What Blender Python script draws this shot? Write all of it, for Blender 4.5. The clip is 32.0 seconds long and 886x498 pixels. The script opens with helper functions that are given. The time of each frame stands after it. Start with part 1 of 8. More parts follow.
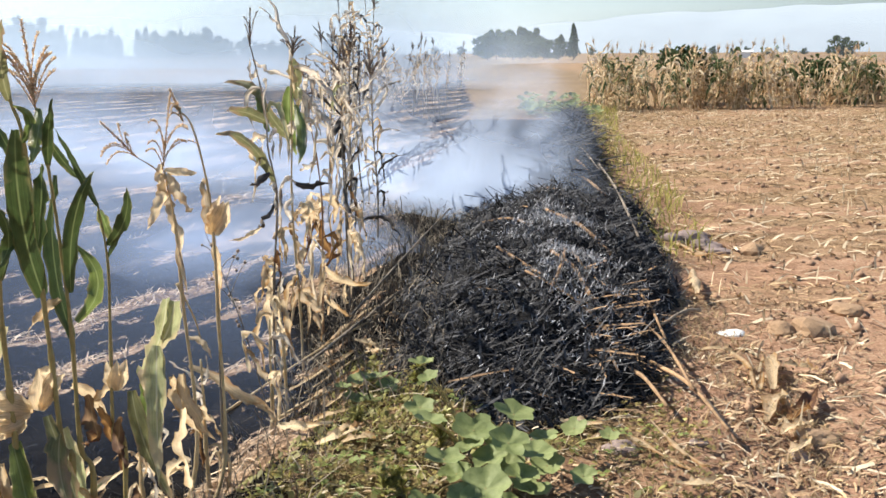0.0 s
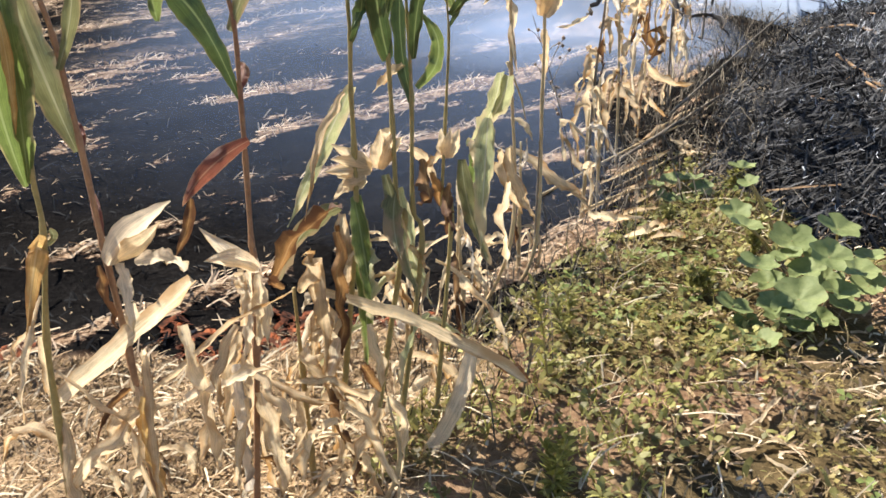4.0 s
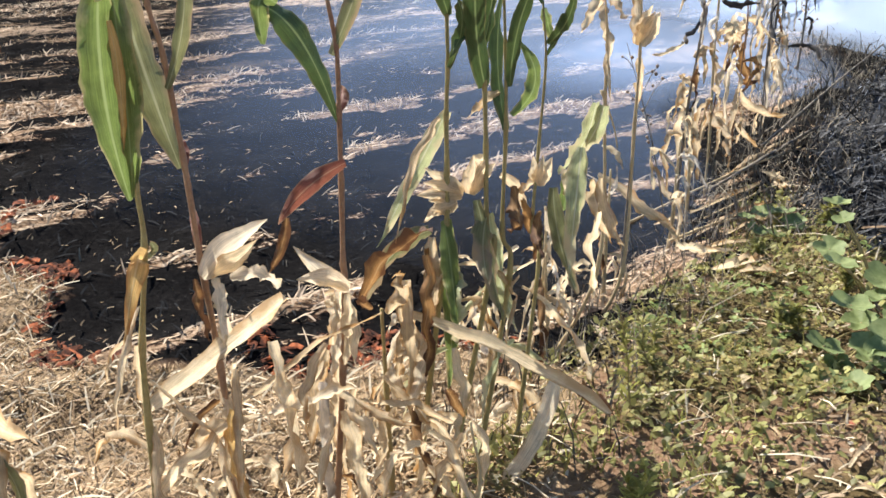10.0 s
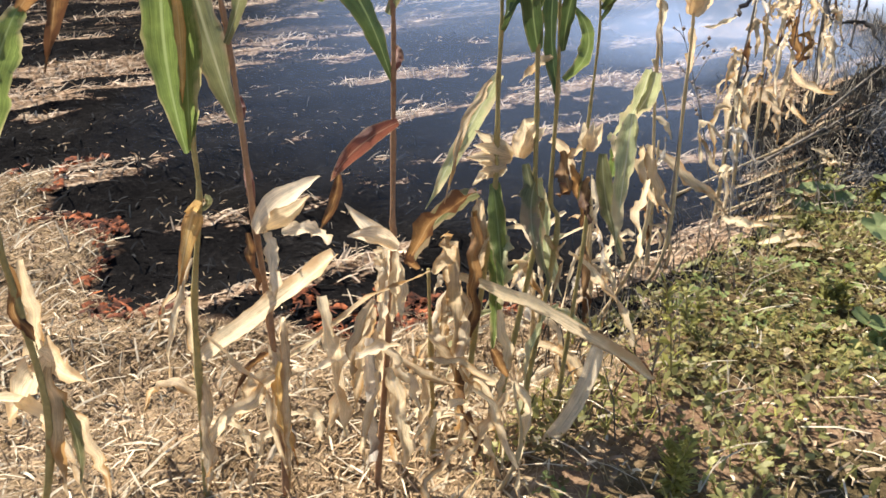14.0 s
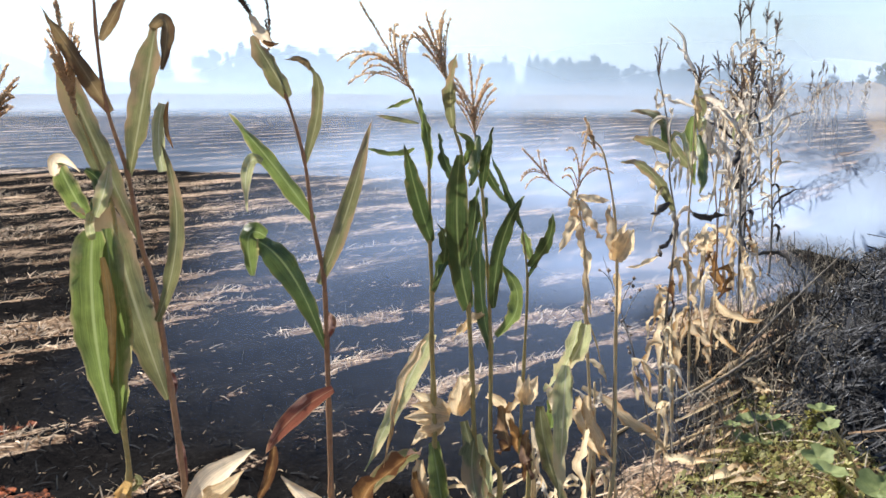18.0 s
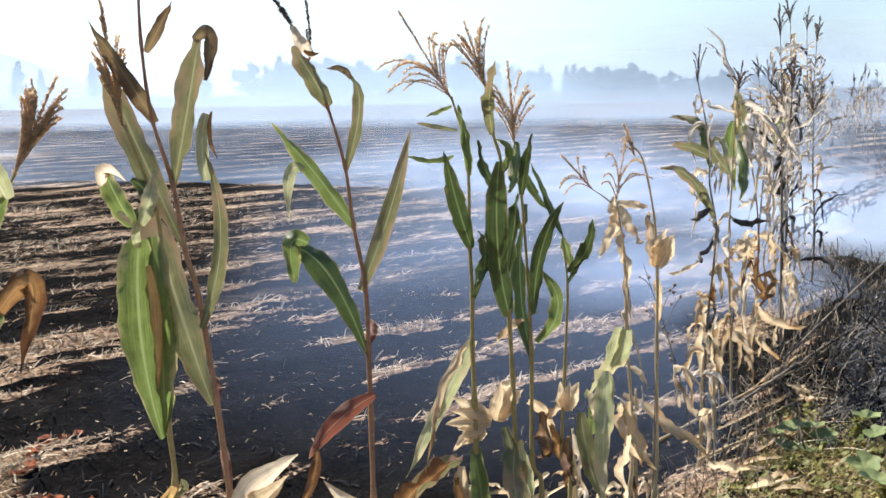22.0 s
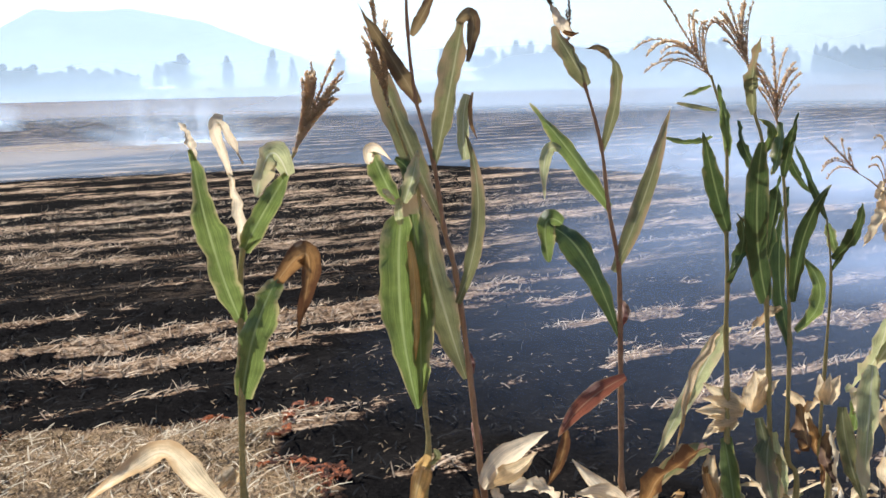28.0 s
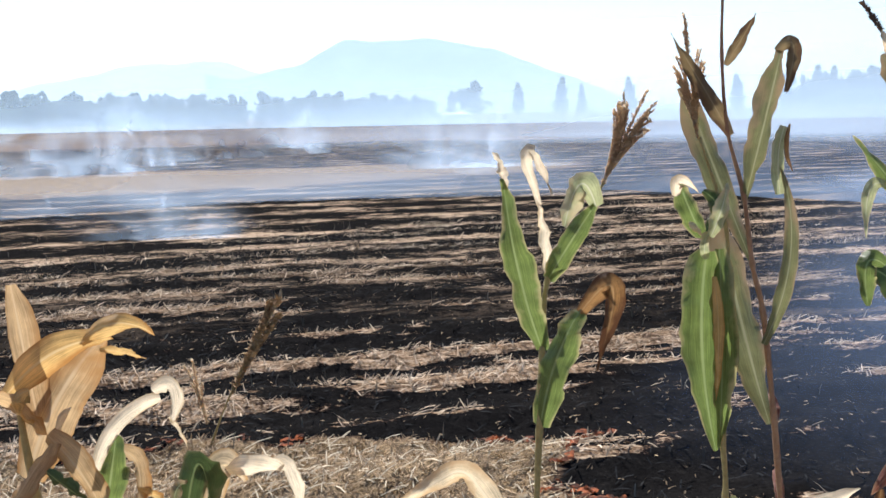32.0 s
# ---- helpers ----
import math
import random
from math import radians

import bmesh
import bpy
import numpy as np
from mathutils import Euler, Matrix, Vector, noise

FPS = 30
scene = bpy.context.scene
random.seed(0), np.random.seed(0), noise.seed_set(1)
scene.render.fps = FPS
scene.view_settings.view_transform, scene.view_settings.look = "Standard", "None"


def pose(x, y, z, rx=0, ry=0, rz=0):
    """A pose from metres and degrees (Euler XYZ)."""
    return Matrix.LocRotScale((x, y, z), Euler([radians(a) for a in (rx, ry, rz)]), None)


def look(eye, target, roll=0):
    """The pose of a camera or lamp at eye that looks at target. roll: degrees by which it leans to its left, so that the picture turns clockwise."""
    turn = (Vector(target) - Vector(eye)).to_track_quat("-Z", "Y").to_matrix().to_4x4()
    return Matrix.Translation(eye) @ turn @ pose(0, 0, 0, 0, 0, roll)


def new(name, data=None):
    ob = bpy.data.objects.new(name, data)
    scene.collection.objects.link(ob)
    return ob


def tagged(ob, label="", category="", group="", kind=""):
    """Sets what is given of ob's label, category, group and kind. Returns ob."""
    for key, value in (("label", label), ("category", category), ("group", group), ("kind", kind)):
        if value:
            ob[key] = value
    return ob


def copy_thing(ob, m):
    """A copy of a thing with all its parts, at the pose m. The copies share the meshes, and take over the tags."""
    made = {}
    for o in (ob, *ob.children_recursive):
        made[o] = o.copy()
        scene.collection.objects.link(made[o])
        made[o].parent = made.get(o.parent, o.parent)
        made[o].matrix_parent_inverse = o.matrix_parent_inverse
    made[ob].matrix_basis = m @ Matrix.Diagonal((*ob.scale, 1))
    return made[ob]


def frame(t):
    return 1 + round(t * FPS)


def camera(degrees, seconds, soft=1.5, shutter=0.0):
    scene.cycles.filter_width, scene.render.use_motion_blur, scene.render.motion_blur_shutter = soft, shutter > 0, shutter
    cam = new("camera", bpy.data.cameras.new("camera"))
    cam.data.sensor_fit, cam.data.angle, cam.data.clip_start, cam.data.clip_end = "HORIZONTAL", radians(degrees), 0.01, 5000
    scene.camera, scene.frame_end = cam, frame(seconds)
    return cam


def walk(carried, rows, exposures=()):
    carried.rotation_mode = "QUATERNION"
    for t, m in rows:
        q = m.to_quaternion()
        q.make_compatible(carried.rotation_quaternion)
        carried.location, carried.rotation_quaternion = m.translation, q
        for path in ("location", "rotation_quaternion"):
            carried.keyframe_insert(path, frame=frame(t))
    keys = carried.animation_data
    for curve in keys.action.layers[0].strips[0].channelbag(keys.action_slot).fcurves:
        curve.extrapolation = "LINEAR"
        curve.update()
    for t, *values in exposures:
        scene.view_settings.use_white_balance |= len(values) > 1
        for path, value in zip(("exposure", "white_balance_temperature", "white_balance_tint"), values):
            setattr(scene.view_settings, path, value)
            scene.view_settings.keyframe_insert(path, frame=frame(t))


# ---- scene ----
cam = camera(46.0, 32.0, soft=1.6)
# seconds, eye x y z, yaw to the left, pitch up, roll
ROWS = [
    (0.0, 0.026, 0.100, 1.535, 0.46, -10.61, -0.31),
    (0.5, 0.033, 0.110, 1.531, 4.18, -11.44, -0.74),
    (1.0, -0.007, 0.098, 1.506, 7.48, -13.96, -1.35),
    (1.5, -0.003, 0.089, 1.513, 10.12, -15.93, -0.32),
    (2.0, -0.011, 0.096, 1.496, 11.94, -17.77, -0.36),
    (2.5, -0.019, 0.100, 1.481, 13.89, -19.67, -0.38),
    (3.0, -0.026, 0.098, 1.476, 16.41, -21.36, -0.46),
    (3.5, -0.031, 0.092, 1.480, 17.06, -21.25, 0.04),
    (5.5, -0.034, 0.081, 1.506, 18.13, -22.12, 1.14),
    (6.0, -0.074, 0.083, 1.513, 17.78, -22.36, 1.38),
    (6.5, -0.066, 0.070, 1.511, 19.24, -22.18, 1.29),
    (7.0, -0.054, 0.074, 1.497, 20.91, -21.45, 1.04),
    (7.5, -0.049, 0.088, 1.500, 21.58, -21.63, 1.25),
    (8.0, -0.050, 0.077, 1.504, 21.71, -21.20, 1.09),
    (8.5, -0.050, 0.085, 1.495, 22.00, -20.88, 1.03),
    (9.0, -0.057, 0.079, 1.493, 22.01, -20.83, 1.24),
    (9.5, -0.054, 0.065, 1.500, 21.99, -20.73, 1.53),
    (10.0, -0.054, 0.075, 1.506, 22.08, -20.43, 1.14),
    (10.5, -0.059, 0.052, 1.505, 21.85, -20.12, 1.40),
    (11.0, -0.063, 0.062, 1.503, 22.35, -20.83, 1.35),
    (11.5, -0.061, 0.070, 1.494, 23.22, -21.28, 1.02),
    (12.0, -0.063, 0.055, 1.491, 24.01, -21.67, 1.56),
    (12.5, -0.077, 0.043, 1.488, 24.78, -21.89, 1.81),
    (13.0, -0.061, 0.046, 1.483, 24.99, -21.98, 1.72),
    (13.5, -0.061, 0.037, 1.486, 24.52, -21.67, 1.94),
    (15.5, -0.064, 0.045, 1.495, 24.20, -23.40, 1.85),
    (16.0, -0.066, 0.053, 1.514, 23.57, -21.62, 1.23),
    (16.5, -0.061, 0.070, 1.531, 21.09, -16.00, 2.25),
    (17.0, -0.065, 0.082, 1.547, 21.23, -13.05, 1.55),
    (17.5, -0.058, 0.069, 1.544, 21.16, -10.84, 0.46),
    (18.0, -0.063, 0.056, 1.547, 21.04, -9.11, -0.03),
    (18.5, -0.060, 0.050, 1.549, 21.18, -8.35, -0.20),
    (19.0, -0.058, 0.050, 1.544, 21.26, -8.60, -0.56),
    (19.5, -0.063, 0.070, 1.549, 21.52, -8.96, -0.05),
    (20.0, -0.050, 0.057, 1.544, 21.65, -8.46, -0.45),
    (20.5, -0.075, 0.090, 1.551, 21.92, -8.52, -0.26),
    (21.0, -0.062, 0.076, 1.548, 22.57, -8.39, -0.37),
    (21.5, -0.074, 0.076, 1.544, 22.69, -8.46, -0.49),
    (22.0, -0.062, 0.042, 1.541, 23.16, -8.55, -0.79),
    (22.5, -0.072, 0.036, 1.540, 23.14, -8.70, -0.46),
    (23.0, -0.083, 0.048, 1.540, 22.79, -8.77, -0.48),
    (23.5, -0.073, 0.058, 1.551, 22.51, -8.96, -0.00),
    (24.0, -0.064, 0.040, 1.547, 23.02, -8.96, -1.18),
    (24.5, -0.071, -0.008, 1.537, 23.53, -9.00, -1.02),
    (26.5, -0.096, -0.007, 1.533, 28.26, -9.71, -1.49),
    (27.0, -0.102, 0.010, 1.529, 32.32, -9.93, -1.45),
    (27.5, -0.104, 0.014, 1.530, 34.42, -9.77, -1.39),
    (28.0, -0.097, 0.010, 1.534, 36.01, -9.16, -1.44),
    (28.5, -0.104, 0.030, 1.533, 38.56, -8.82, -1.32),
    (29.0, -0.104, 0.031, 1.533, 42.27, -8.63, -0.98),
    (29.5, -0.085, -0.005, 1.543, 44.96, -8.12, -0.88),
    (30.0, -0.084, -0.012, 1.544, 46.71, -7.68, -0.74),
    (30.5, -0.073, -0.020, 1.549, 47.80, -7.19, -0.75),
    (31.0, -0.084, 0.016, 1.543, 49.57, -6.90, -0.83),
    (31.5, -0.075, -0.040, 1.554, 50.81, -7.37, -0.13),
    (32.0, -0.132, -0.011, 1.543, 51.51, -7.39, -1.23),
]


def aim(x, y, z, yaw, pitch, roll):
    a, b = radians(yaw), radians(pitch)
    way = Vector((-math.sin(a) * math.cos(b), math.cos(a) * math.cos(b), math.sin(b)))
    return look((x, y, z), Vector((x, y, z)) + way, roll)


EXPOSURE = [(0.0, 1.0, 6550, 10), (2.5, 1.22, 6550, 10), (6.0, 1.23, 6450, 10), (10.0, 1.24, 6180, 9), (12.0, 1.23, 6380, 10), (15.5, 1.22, 6480, 10), (18.0, 1.06, 6220, 10), (24.5, 1.01, 6200, 10), (28.0, 0.9, 6120, 10), (32.0, 0.88, 5950, 10)]
walk(cam, [(t, aim(*row)) for t, *row in ROWS], EXPOSURE)

# ---- daylight ----
SUN_YAW, SUN_HIGH = 68.0, 44.0  # degrees to the left of +y, degrees over the horizon
world = bpy.data.worlds.new("sky")
scene.world = world
world.use_nodes = True
wn = world.node_tree.nodes
sky = wn.new("ShaderNodeTexSky")
sky.sky_type = "NISHITA"
sky.sun_disc = False
sky.sun_elevation, sky.sun_rotation = radians(SUN_HIGH), radians(-SUN_YAW)
sky.air_density, sky.dust_density, sky.ozone_density = 0.9, 0.3, 2.2
world.node_tree.links.new(sky.outputs[0], wn["Background"].inputs[0])
wn["Background"].inputs[1].default_value = 0.084
sun = new("sun", bpy.data.lights.new("sun", "SUN"))
sun.data.energy, sun.data.angle, sun.data.color = 5.0, radians(0.6), (1.0, 0.94, 0.84)
sa, sb = radians(SUN_YAW), radians(SUN_HIGH)
sun.matrix_world = look(Vector((-math.sin(sa) * math.cos(sb), math.cos(sa) * math.cos(sb), math.sin(sb))) * 50, (0, 0, 0))


# ---- materials ----
def shader(name, rough=0.8, spec=0.3):
    m = bpy.data.materials.new(name)
    m.use_nodes = True
    n, l = m.node_tree.nodes, m.node_tree.links
    b = n["Principled BSDF"]
    b.inputs["Roughness"].default_value = rough
    b.inputs["Specular IOR Level"].default_value = spec
    return m, n, l, b


def noise_node(n, l, scale, detail=5.0, rough=0.55, coord=None):
    t = n.new("ShaderNodeTexNoise")
    t.inputs["Scale"].default_value, t.inputs["Detail"].default_value, t.inputs["Roughness"].default_value = scale, detail, rough
    if coord is not None:
        l.new(coord, t.inputs["Vector"])
    return t.outputs["Fac"]


def ramp(n, l, fac, stops):
    r = n.new("ShaderNodeValToRGB")
    while len(r.color_ramp.elements) < len(stops):
        r.color_ramp.elements.new(0.5)
    for e, (p, c) in zip(r.color_ramp.elements, stops):
        e.position, e.color = p, (*c, 1) if len(c) == 3 else c
    l.new(fac, r.inputs[0])
    return r.outputs[0]


def mix(n, l, fac, a, b, how="MIX"):
    m = n.new("ShaderNodeMix")
    m.data_type, m.blend_type = "RGBA", how
    for socket, v in ((m.inputs[0], fac), (m.inputs[6], a), (m.inputs[7], b)):
        if isinstance(v, (int, float)):
            socket.default_value = v
        elif isinstance(v, tuple):
            socket.default_value = (*v, 1)
        else:
            l.new(v, socket)
    return m.outputs[2]


def bumped(n, l, b, height, strength, distance=0.01):
    k = n.new("ShaderNodeBump")
    k.inputs["Strength"].default_value, k.inputs["Distance"].default_value = strength, distance
    l.new(height, k.inputs["Height"])
    l.new(k.outputs[0], b.inputs["Normal"])


def see_through(m, n, l, b, colour, share):
    """Let part of the light pass through a thin leaf."""
    t, x = n.new("ShaderNodeBsdfTranslucent"), n.new("ShaderNodeMixShader")
    l.new(colour, t.inputs[0])
    x.inputs[0].default_value = share
    l.new(b.outputs[0], x.inputs[1])
    l.new(t.outputs[0], x.inputs[2])
    l.new(x.outputs[0], n["Material Output"].inputs[0])


def varied(name, dark, light, scale=20.0, rough=0.85, bump=0.4, spec=0.25, islands=0.0, through_share=0.0, bump_depth=0.004):
    """Two colours mixed by coarse and fine noise, with a fine relief; islands: how far each loose piece differs."""
    m, n, l, b = shader(name, rough, spec)
    c = n.new("ShaderNodeTexCoord").outputs["Object"]
    big, fine = noise_node(n, l, scale * 0.22, 3, 0.5, c), noise_node(n, l, scale * 2.5, 6, 0.65, c)
    f = mix(n, l, 0.45, big, fine)
    col = ramp(n, l, f, [(0.34, dark), (0.66, light)])
    if islands:
        g = n.new("ShaderNodeNewGeometry").outputs["Random Per Island"]
        col = mix(n, l, 1.0, col, ramp(n, l, g, [(0.0, (1 - islands,) * 3), (1.0, (1 + islands * 0.35,) * 3)]), "MULTIPLY")
    l.new(col, b.inputs["Base Color"])
    bumped(n, l, b, fine, bump, bump_depth)
    if through_share:
        see_through(m, n, l, b, col, through_share)
    return m


def leafy(name, body, rib, edge, dry=0.35, rough=0.5, share=0.4, reach=0.22):
    """A maize leaf: veins along it, a pale midrib, edges and blotches gone dry, a rim painted as if backlit."""
    m, n, l, b = shader(name, rough, 0.4)
    tc = n.new("ShaderNodeTexCoord")
    uv, ob = tc.outputs["UV"], tc.outputs["Object"]
    st = n.new("ShaderNodeMapping")
    st.inputs["Scale"].default_value = (2.5, 34.0, 1.0)
    l.new(uv, st.inputs[0])
    veins = noise_node(n, l, 1.0, 3, 0.6, st.outputs[0])
    blot = noise_node(n, l, 9.0, 4, 0.6, ob)
    base = mix(n, l, ramp(n, l, mix(n, l, 0.4, veins, noise_node(n, l, 22, 4, 0.6, ob)), [(0.36, (0, 0, 0)), (0.64, (1, 1, 1))]), tuple(v * 0.55 for v in body), tuple(min(1, v * 1.42) for v in body))
    sep = n.new("ShaderNodeSeparateXYZ")
    l.new(uv, sep.inputs[0])
    mid = n.new("ShaderNodeMath")
    mid.operation = "SUBTRACT"
    l.new(sep.outputs[1], mid.inputs[0])
    mid.inputs[1].default_value = 0.5
    off = n.new("ShaderNodeMath")
    off.operation = "ABSOLUTE"
    l.new(mid.outputs[0], off.inputs[0])
    base = mix(n, l, ramp(n, l, off.outputs[0], [(0.018, (1, 1, 1)), (0.05, (0, 0, 0))]), base, rib)
    # rim in the edge colour: dry margin plus painted brightness of a backlit edge
    base = mix(n, l, ramp(n, l, mix(n, l, 0.25, off.outputs[0], blot), [(0.425, (0, 0, 0)), (0.50, (0.8,) * 3)]), base, edge)
    worn = n.new("ShaderNodeMath")
    worn.operation = "MULTIPLY_ADD"
    l.new(off.outputs[0], worn.inputs[0])
    worn.inputs[1].default_value = 0.5
    l.new(blot, worn.inputs[2])
    tip = n.new("ShaderNodeMath")
    tip.operation = "MULTIPLY_ADD"
    l.new(sep.outputs[0], tip.inputs[0])
    tip.inputs[1].default_value = reach
    l.new(worn.outputs[0], tip.inputs[2])
    base = mix(n, l, ramp(n, l, tip.outputs[0], [(1.12 - dry, (0, 0, 0)), (1.3 - dry, (1, 1, 1))]), base, edge)
    l.new(base, b.inputs["Base Color"])
    bumped(n, l, b, veins, 0.5, 0.003)
    see_through(m, n, l, b, base, share)
    return m


GREEN = leafy("green_leaf", (0.140, 0.185, 0.050), (0.25, 0.30, 0.12), (0.42, 0.36, 0.17), 0.30, rough=0.34, share=0.46)
DARKGREEN = leafy("dark_green_leaf", (0.060, 0.095, 0.030), (0.20, 0.25, 0.10), (0.20, 0.19, 0.08), 0.24, share=0.22)
OLIVE = leafy("olive_leaf", (0.18, 0.18, 0.080), (0.33, 0.32, 0.18), (0.32, 0.23, 0.13), 0.35, share=0.34, reach=0.28)
PALELEAF = leafy("pale_green_leaf", (0.40, 0.41, 0.21), (0.55, 0.54, 0.36), (0.56, 0.47, 0.28), 0.40, share=0.4)
GOLD = leafy("golden_leaf", (0.62, 0.40, 0.15), (0.66, 0.48, 0.24), (0.40, 0.20, 0.06), 0.36, rough=0.65, share=0.45)
DRY = leafy("dry_leaf", (0.56, 0.43, 0.27), (0.62, 0.48, 0.28), (0.40, 0.23, 0.09), 0.38, rough=0.7, share=0.52)
BROWN = leafy("brown_leaf", (0.31, 0.165, 0.06), (0.42, 0.25, 0.11), (0.10, 0.045, 0.02), 0.5, rough=0.7)
DULLBROWN = leafy("dull_brown_leaf", (0.19, 0.135, 0.065), (0.27, 0.20, 0.11), (0.11, 0.065, 0.035), 0.45, rough=0.7)
# husk darkened to brown: the shade on the dead plant's leaves is in the colour
SHADETAN = leafy("shaded_tan_leaf", (0.46, 0.31, 0.16), (0.54, 0.39, 0.23), (0.36, 0.19, 0.07), 0.36, rough=0.65, share=0.5)
RED = leafy("red_leaf", (0.20, 0.068, 0.042), (0.30, 0.16, 0.10), (0.32, 0.19, 0.11), 0.3, rough=0.6)
SCORCHED = leafy("scorched_leaf", (0.70, 0.61, 0.49), (0.72, 0.64, 0.52), (0.26, 0.20, 0.15), 0.36, rough=0.8, share=0.4)
BLACKENED = leafy("blackened_leaf", (0.035, 0.03, 0.028), (0.08, 0.07, 0.06), (0.14, 0.11, 0.08), 0.4, rough=0.9, share=0.05)
HUSK = leafy("husk", (0.72, 0.57, 0.37), (0.76, 0.62, 0.43), (0.54, 0.36, 0.19), 0.36, rough=0.65, share=0.52)
PALEHUSK = leafy("pale_husk", (0.71, 0.585, 0.42), (0.75, 0.64, 0.47), (0.60, 0.45, 0.27), 0.28, rough=0.65, share=0.52)
STEM = varied("stem", (0.24, 0.16, 0.06), (0.42, 0.32, 0.13), 30, 0.6)
REDSTEM = varied("red_stem", (0.17, 0.08, 0.045), (0.38, 0.23, 0.13), 30, 0.55)
GREENSTEM = varied("green_stem", (0.20, 0.16, 0.06), (0.42, 0.33, 0.14), 30, 0.55)
DRYSTEM = varied("dry_stem", (0.36, 0.26, 0.13), (0.58, 0.44, 0.26), 30, 0.7)
BURNTSTEM = varied("burnt_stem", (0.05, 0.042, 0.038), (0.36, 0.29, 0.21), 14, 0.85)
TASSEL = varied("tassel", (0.52, 0.37, 0.23), (0.82, 0.66, 0.45), 60, 0.85, through_share=0.5)
DARKTASSEL = varied("dark_tassel", (0.14, 0.10, 0.08), (0.34, 0.25, 0.18), 60, 0.9)
STRAW = varied("straw", (0.22, 0.135, 0.068), (0.60, 0.42, 0.24), 18, 0.8, islands=0.55)
PALESTRAW = varied("pale_straw", (0.50, 0.40, 0.26), (0.72, 0.60, 0.42), 18, 0.8, islands=0.35)
HEAPCHAR = varied("heap_char", (0.010, 0.010, 0.0105), (0.095, 0.092, 0.093), 25, 0.7, spec=0.3, islands=0.7)
RIDGE = varied("ridge_straw", (0.34, 0.23, 0.14), (0.80, 0.62, 0.43), 18, 0.85, islands=0.7)
CHAR = varied("char", (0.008, 0.008, 0.009), (0.030, 0.029, 0.029), 25, 0.9, spec=0.04, islands=0.6)
ASH = varied("ash", (0.18, 0.18, 0.19), (0.52, 0.52, 0.53), 25, 0.95, islands=0.6)
HALFBURNT = varied("half_burnt_straw", (0.04, 0.027, 0.020), (0.56, 0.35, 0.19), 9, 0.85, islands=0.5)
GRASS = varied("grass", (0.25, 0.25, 0.055), (0.56, 0.50, 0.16), 8, 0.6, islands=0.45, through_share=0.5)
DRYGRASS = varied("dry_grass", (0.32, 0.23, 0.11), (0.60, 0.46, 0.25), 8, 0.75, islands=0.4, through_share=0.25)
WEED = varied("weed_leaf", (0.26, 0.25, 0.07), (0.56, 0.52, 0.20), 14, 0.5, islands=0.68, through_share=0.45)
CREEPER = varied("creeper_leaf", (0.15, 0.125, 0.042), (0.46, 0.36, 0.13), 10, 0.5, islands=0.65, through_share=0.4)
FRESH = varied("fresh_leaf", (0.17, 0.23, 0.06), (0.40, 0.46, 0.15), 10, 0.5, islands=0.4, through_share=0.4)
PUMPKIN = varied("pumpkin_leaf", (0.13, 0.17, 0.055), (0.32, 0.36, 0.15), 16, 0.6, islands=0.2, through_share=0.3, bump=0.7)
FOLIAGE = varied("tree_foliage", (0.045, 0.070, 0.028), (0.115, 0.150, 0.055), 0.6, 0.7, islands=0.5, through_share=0.4)
BARK = varied("bark", (0.06, 0.045, 0.03), (0.16, 0.12, 0.08), 8, 0.9)
SINGED = varied("singed_weed", (0.06, 0.052, 0.045), (0.33, 0.27, 0.19), 9, 0.85, islands=0.6)
LITTER = varied("leaf_litter", (0.19, 0.115, 0.065), (0.54, 0.39, 0.24), 9, 0.85, islands=0.6)


# ---- helpers for building ----
FACE = Vector((0.55, -0.83, 0.0))  # the side on which the path lies
rng = np.random.default_rng(7)


def smooth(v):
    v = np.clip(v, 0, 1)
    return v * v * (3 - 2 * v)


def lattice(ix, iy, seed):
    h = (ix.astype(np.int64) * 374761393 + iy.astype(np.int64) * 668265263 + seed * 1442695041) & 0x7FFFFFFF
    h = ((h ^ (h >> 13)) * 1274126177) & 0x7FFFFFFF
    return ((h ^ (h >> 16)) & 0xFFFF) / 65535.0


def vnoise(x, y, seed=0):
    ix, iy = np.floor(x), np.floor(y)
    fx, fy = smooth(x - ix), smooth(y - iy)
    a, b = lattice(ix, iy, seed), lattice(ix + 1, iy, seed)
    c, d = lattice(ix, iy + 1, seed), lattice(ix + 1, iy + 1, seed)
    return (a * (1 - fx) + b * fx) * (1 - fy) + (c * (1 - fx) + d * fx) * fy


def fbm(x, y, seed=0, octaves=4):
    x, y = np.asarray(x, float), np.asarray(y, float)
    out, amp, total = 0, 1.0, 0.0
    for k in range(octaves):
        out, total = out + amp * vnoise(x * 2**k + 17.3 * k, y * 2**k - 9.1 * k, seed + k), total + amp
        amp *= 0.5
    return out / total


# Plan of the ground, in metres. The line where bank and burnt field meet, the bank's far side, and the fire's front.
def bank_left(y):
    return np.interp(y, (-5, 1.0, 2.9, 4.3, 6.0, 9.0, 14.0, 30.0), (-0.75, -0.72, -0.80, -0.38, -0.45, -0.5, -0.4, 0.6))


def bank_right(y):
    return np.interp(y, (-5, 2.0, 4.0, 7.0, 14.0, 20.0, 27.0, 60.0), (0.30, 0.55, 1.25, 1.55, 2.35, 2.8, 3.9, 9.0))


def front(x):
    return np.interp(x, (-60, -12, -7.0, -5.1, -4.6, -4.05, -3.55, -3.2, -2.65, -2.3, -1.8, -0.95), (-40, -3.5, -0.3, 1.5, 2.4, 3.1, 3.55, 3.05, 2.7, 2.38, 2.78, 2.9))


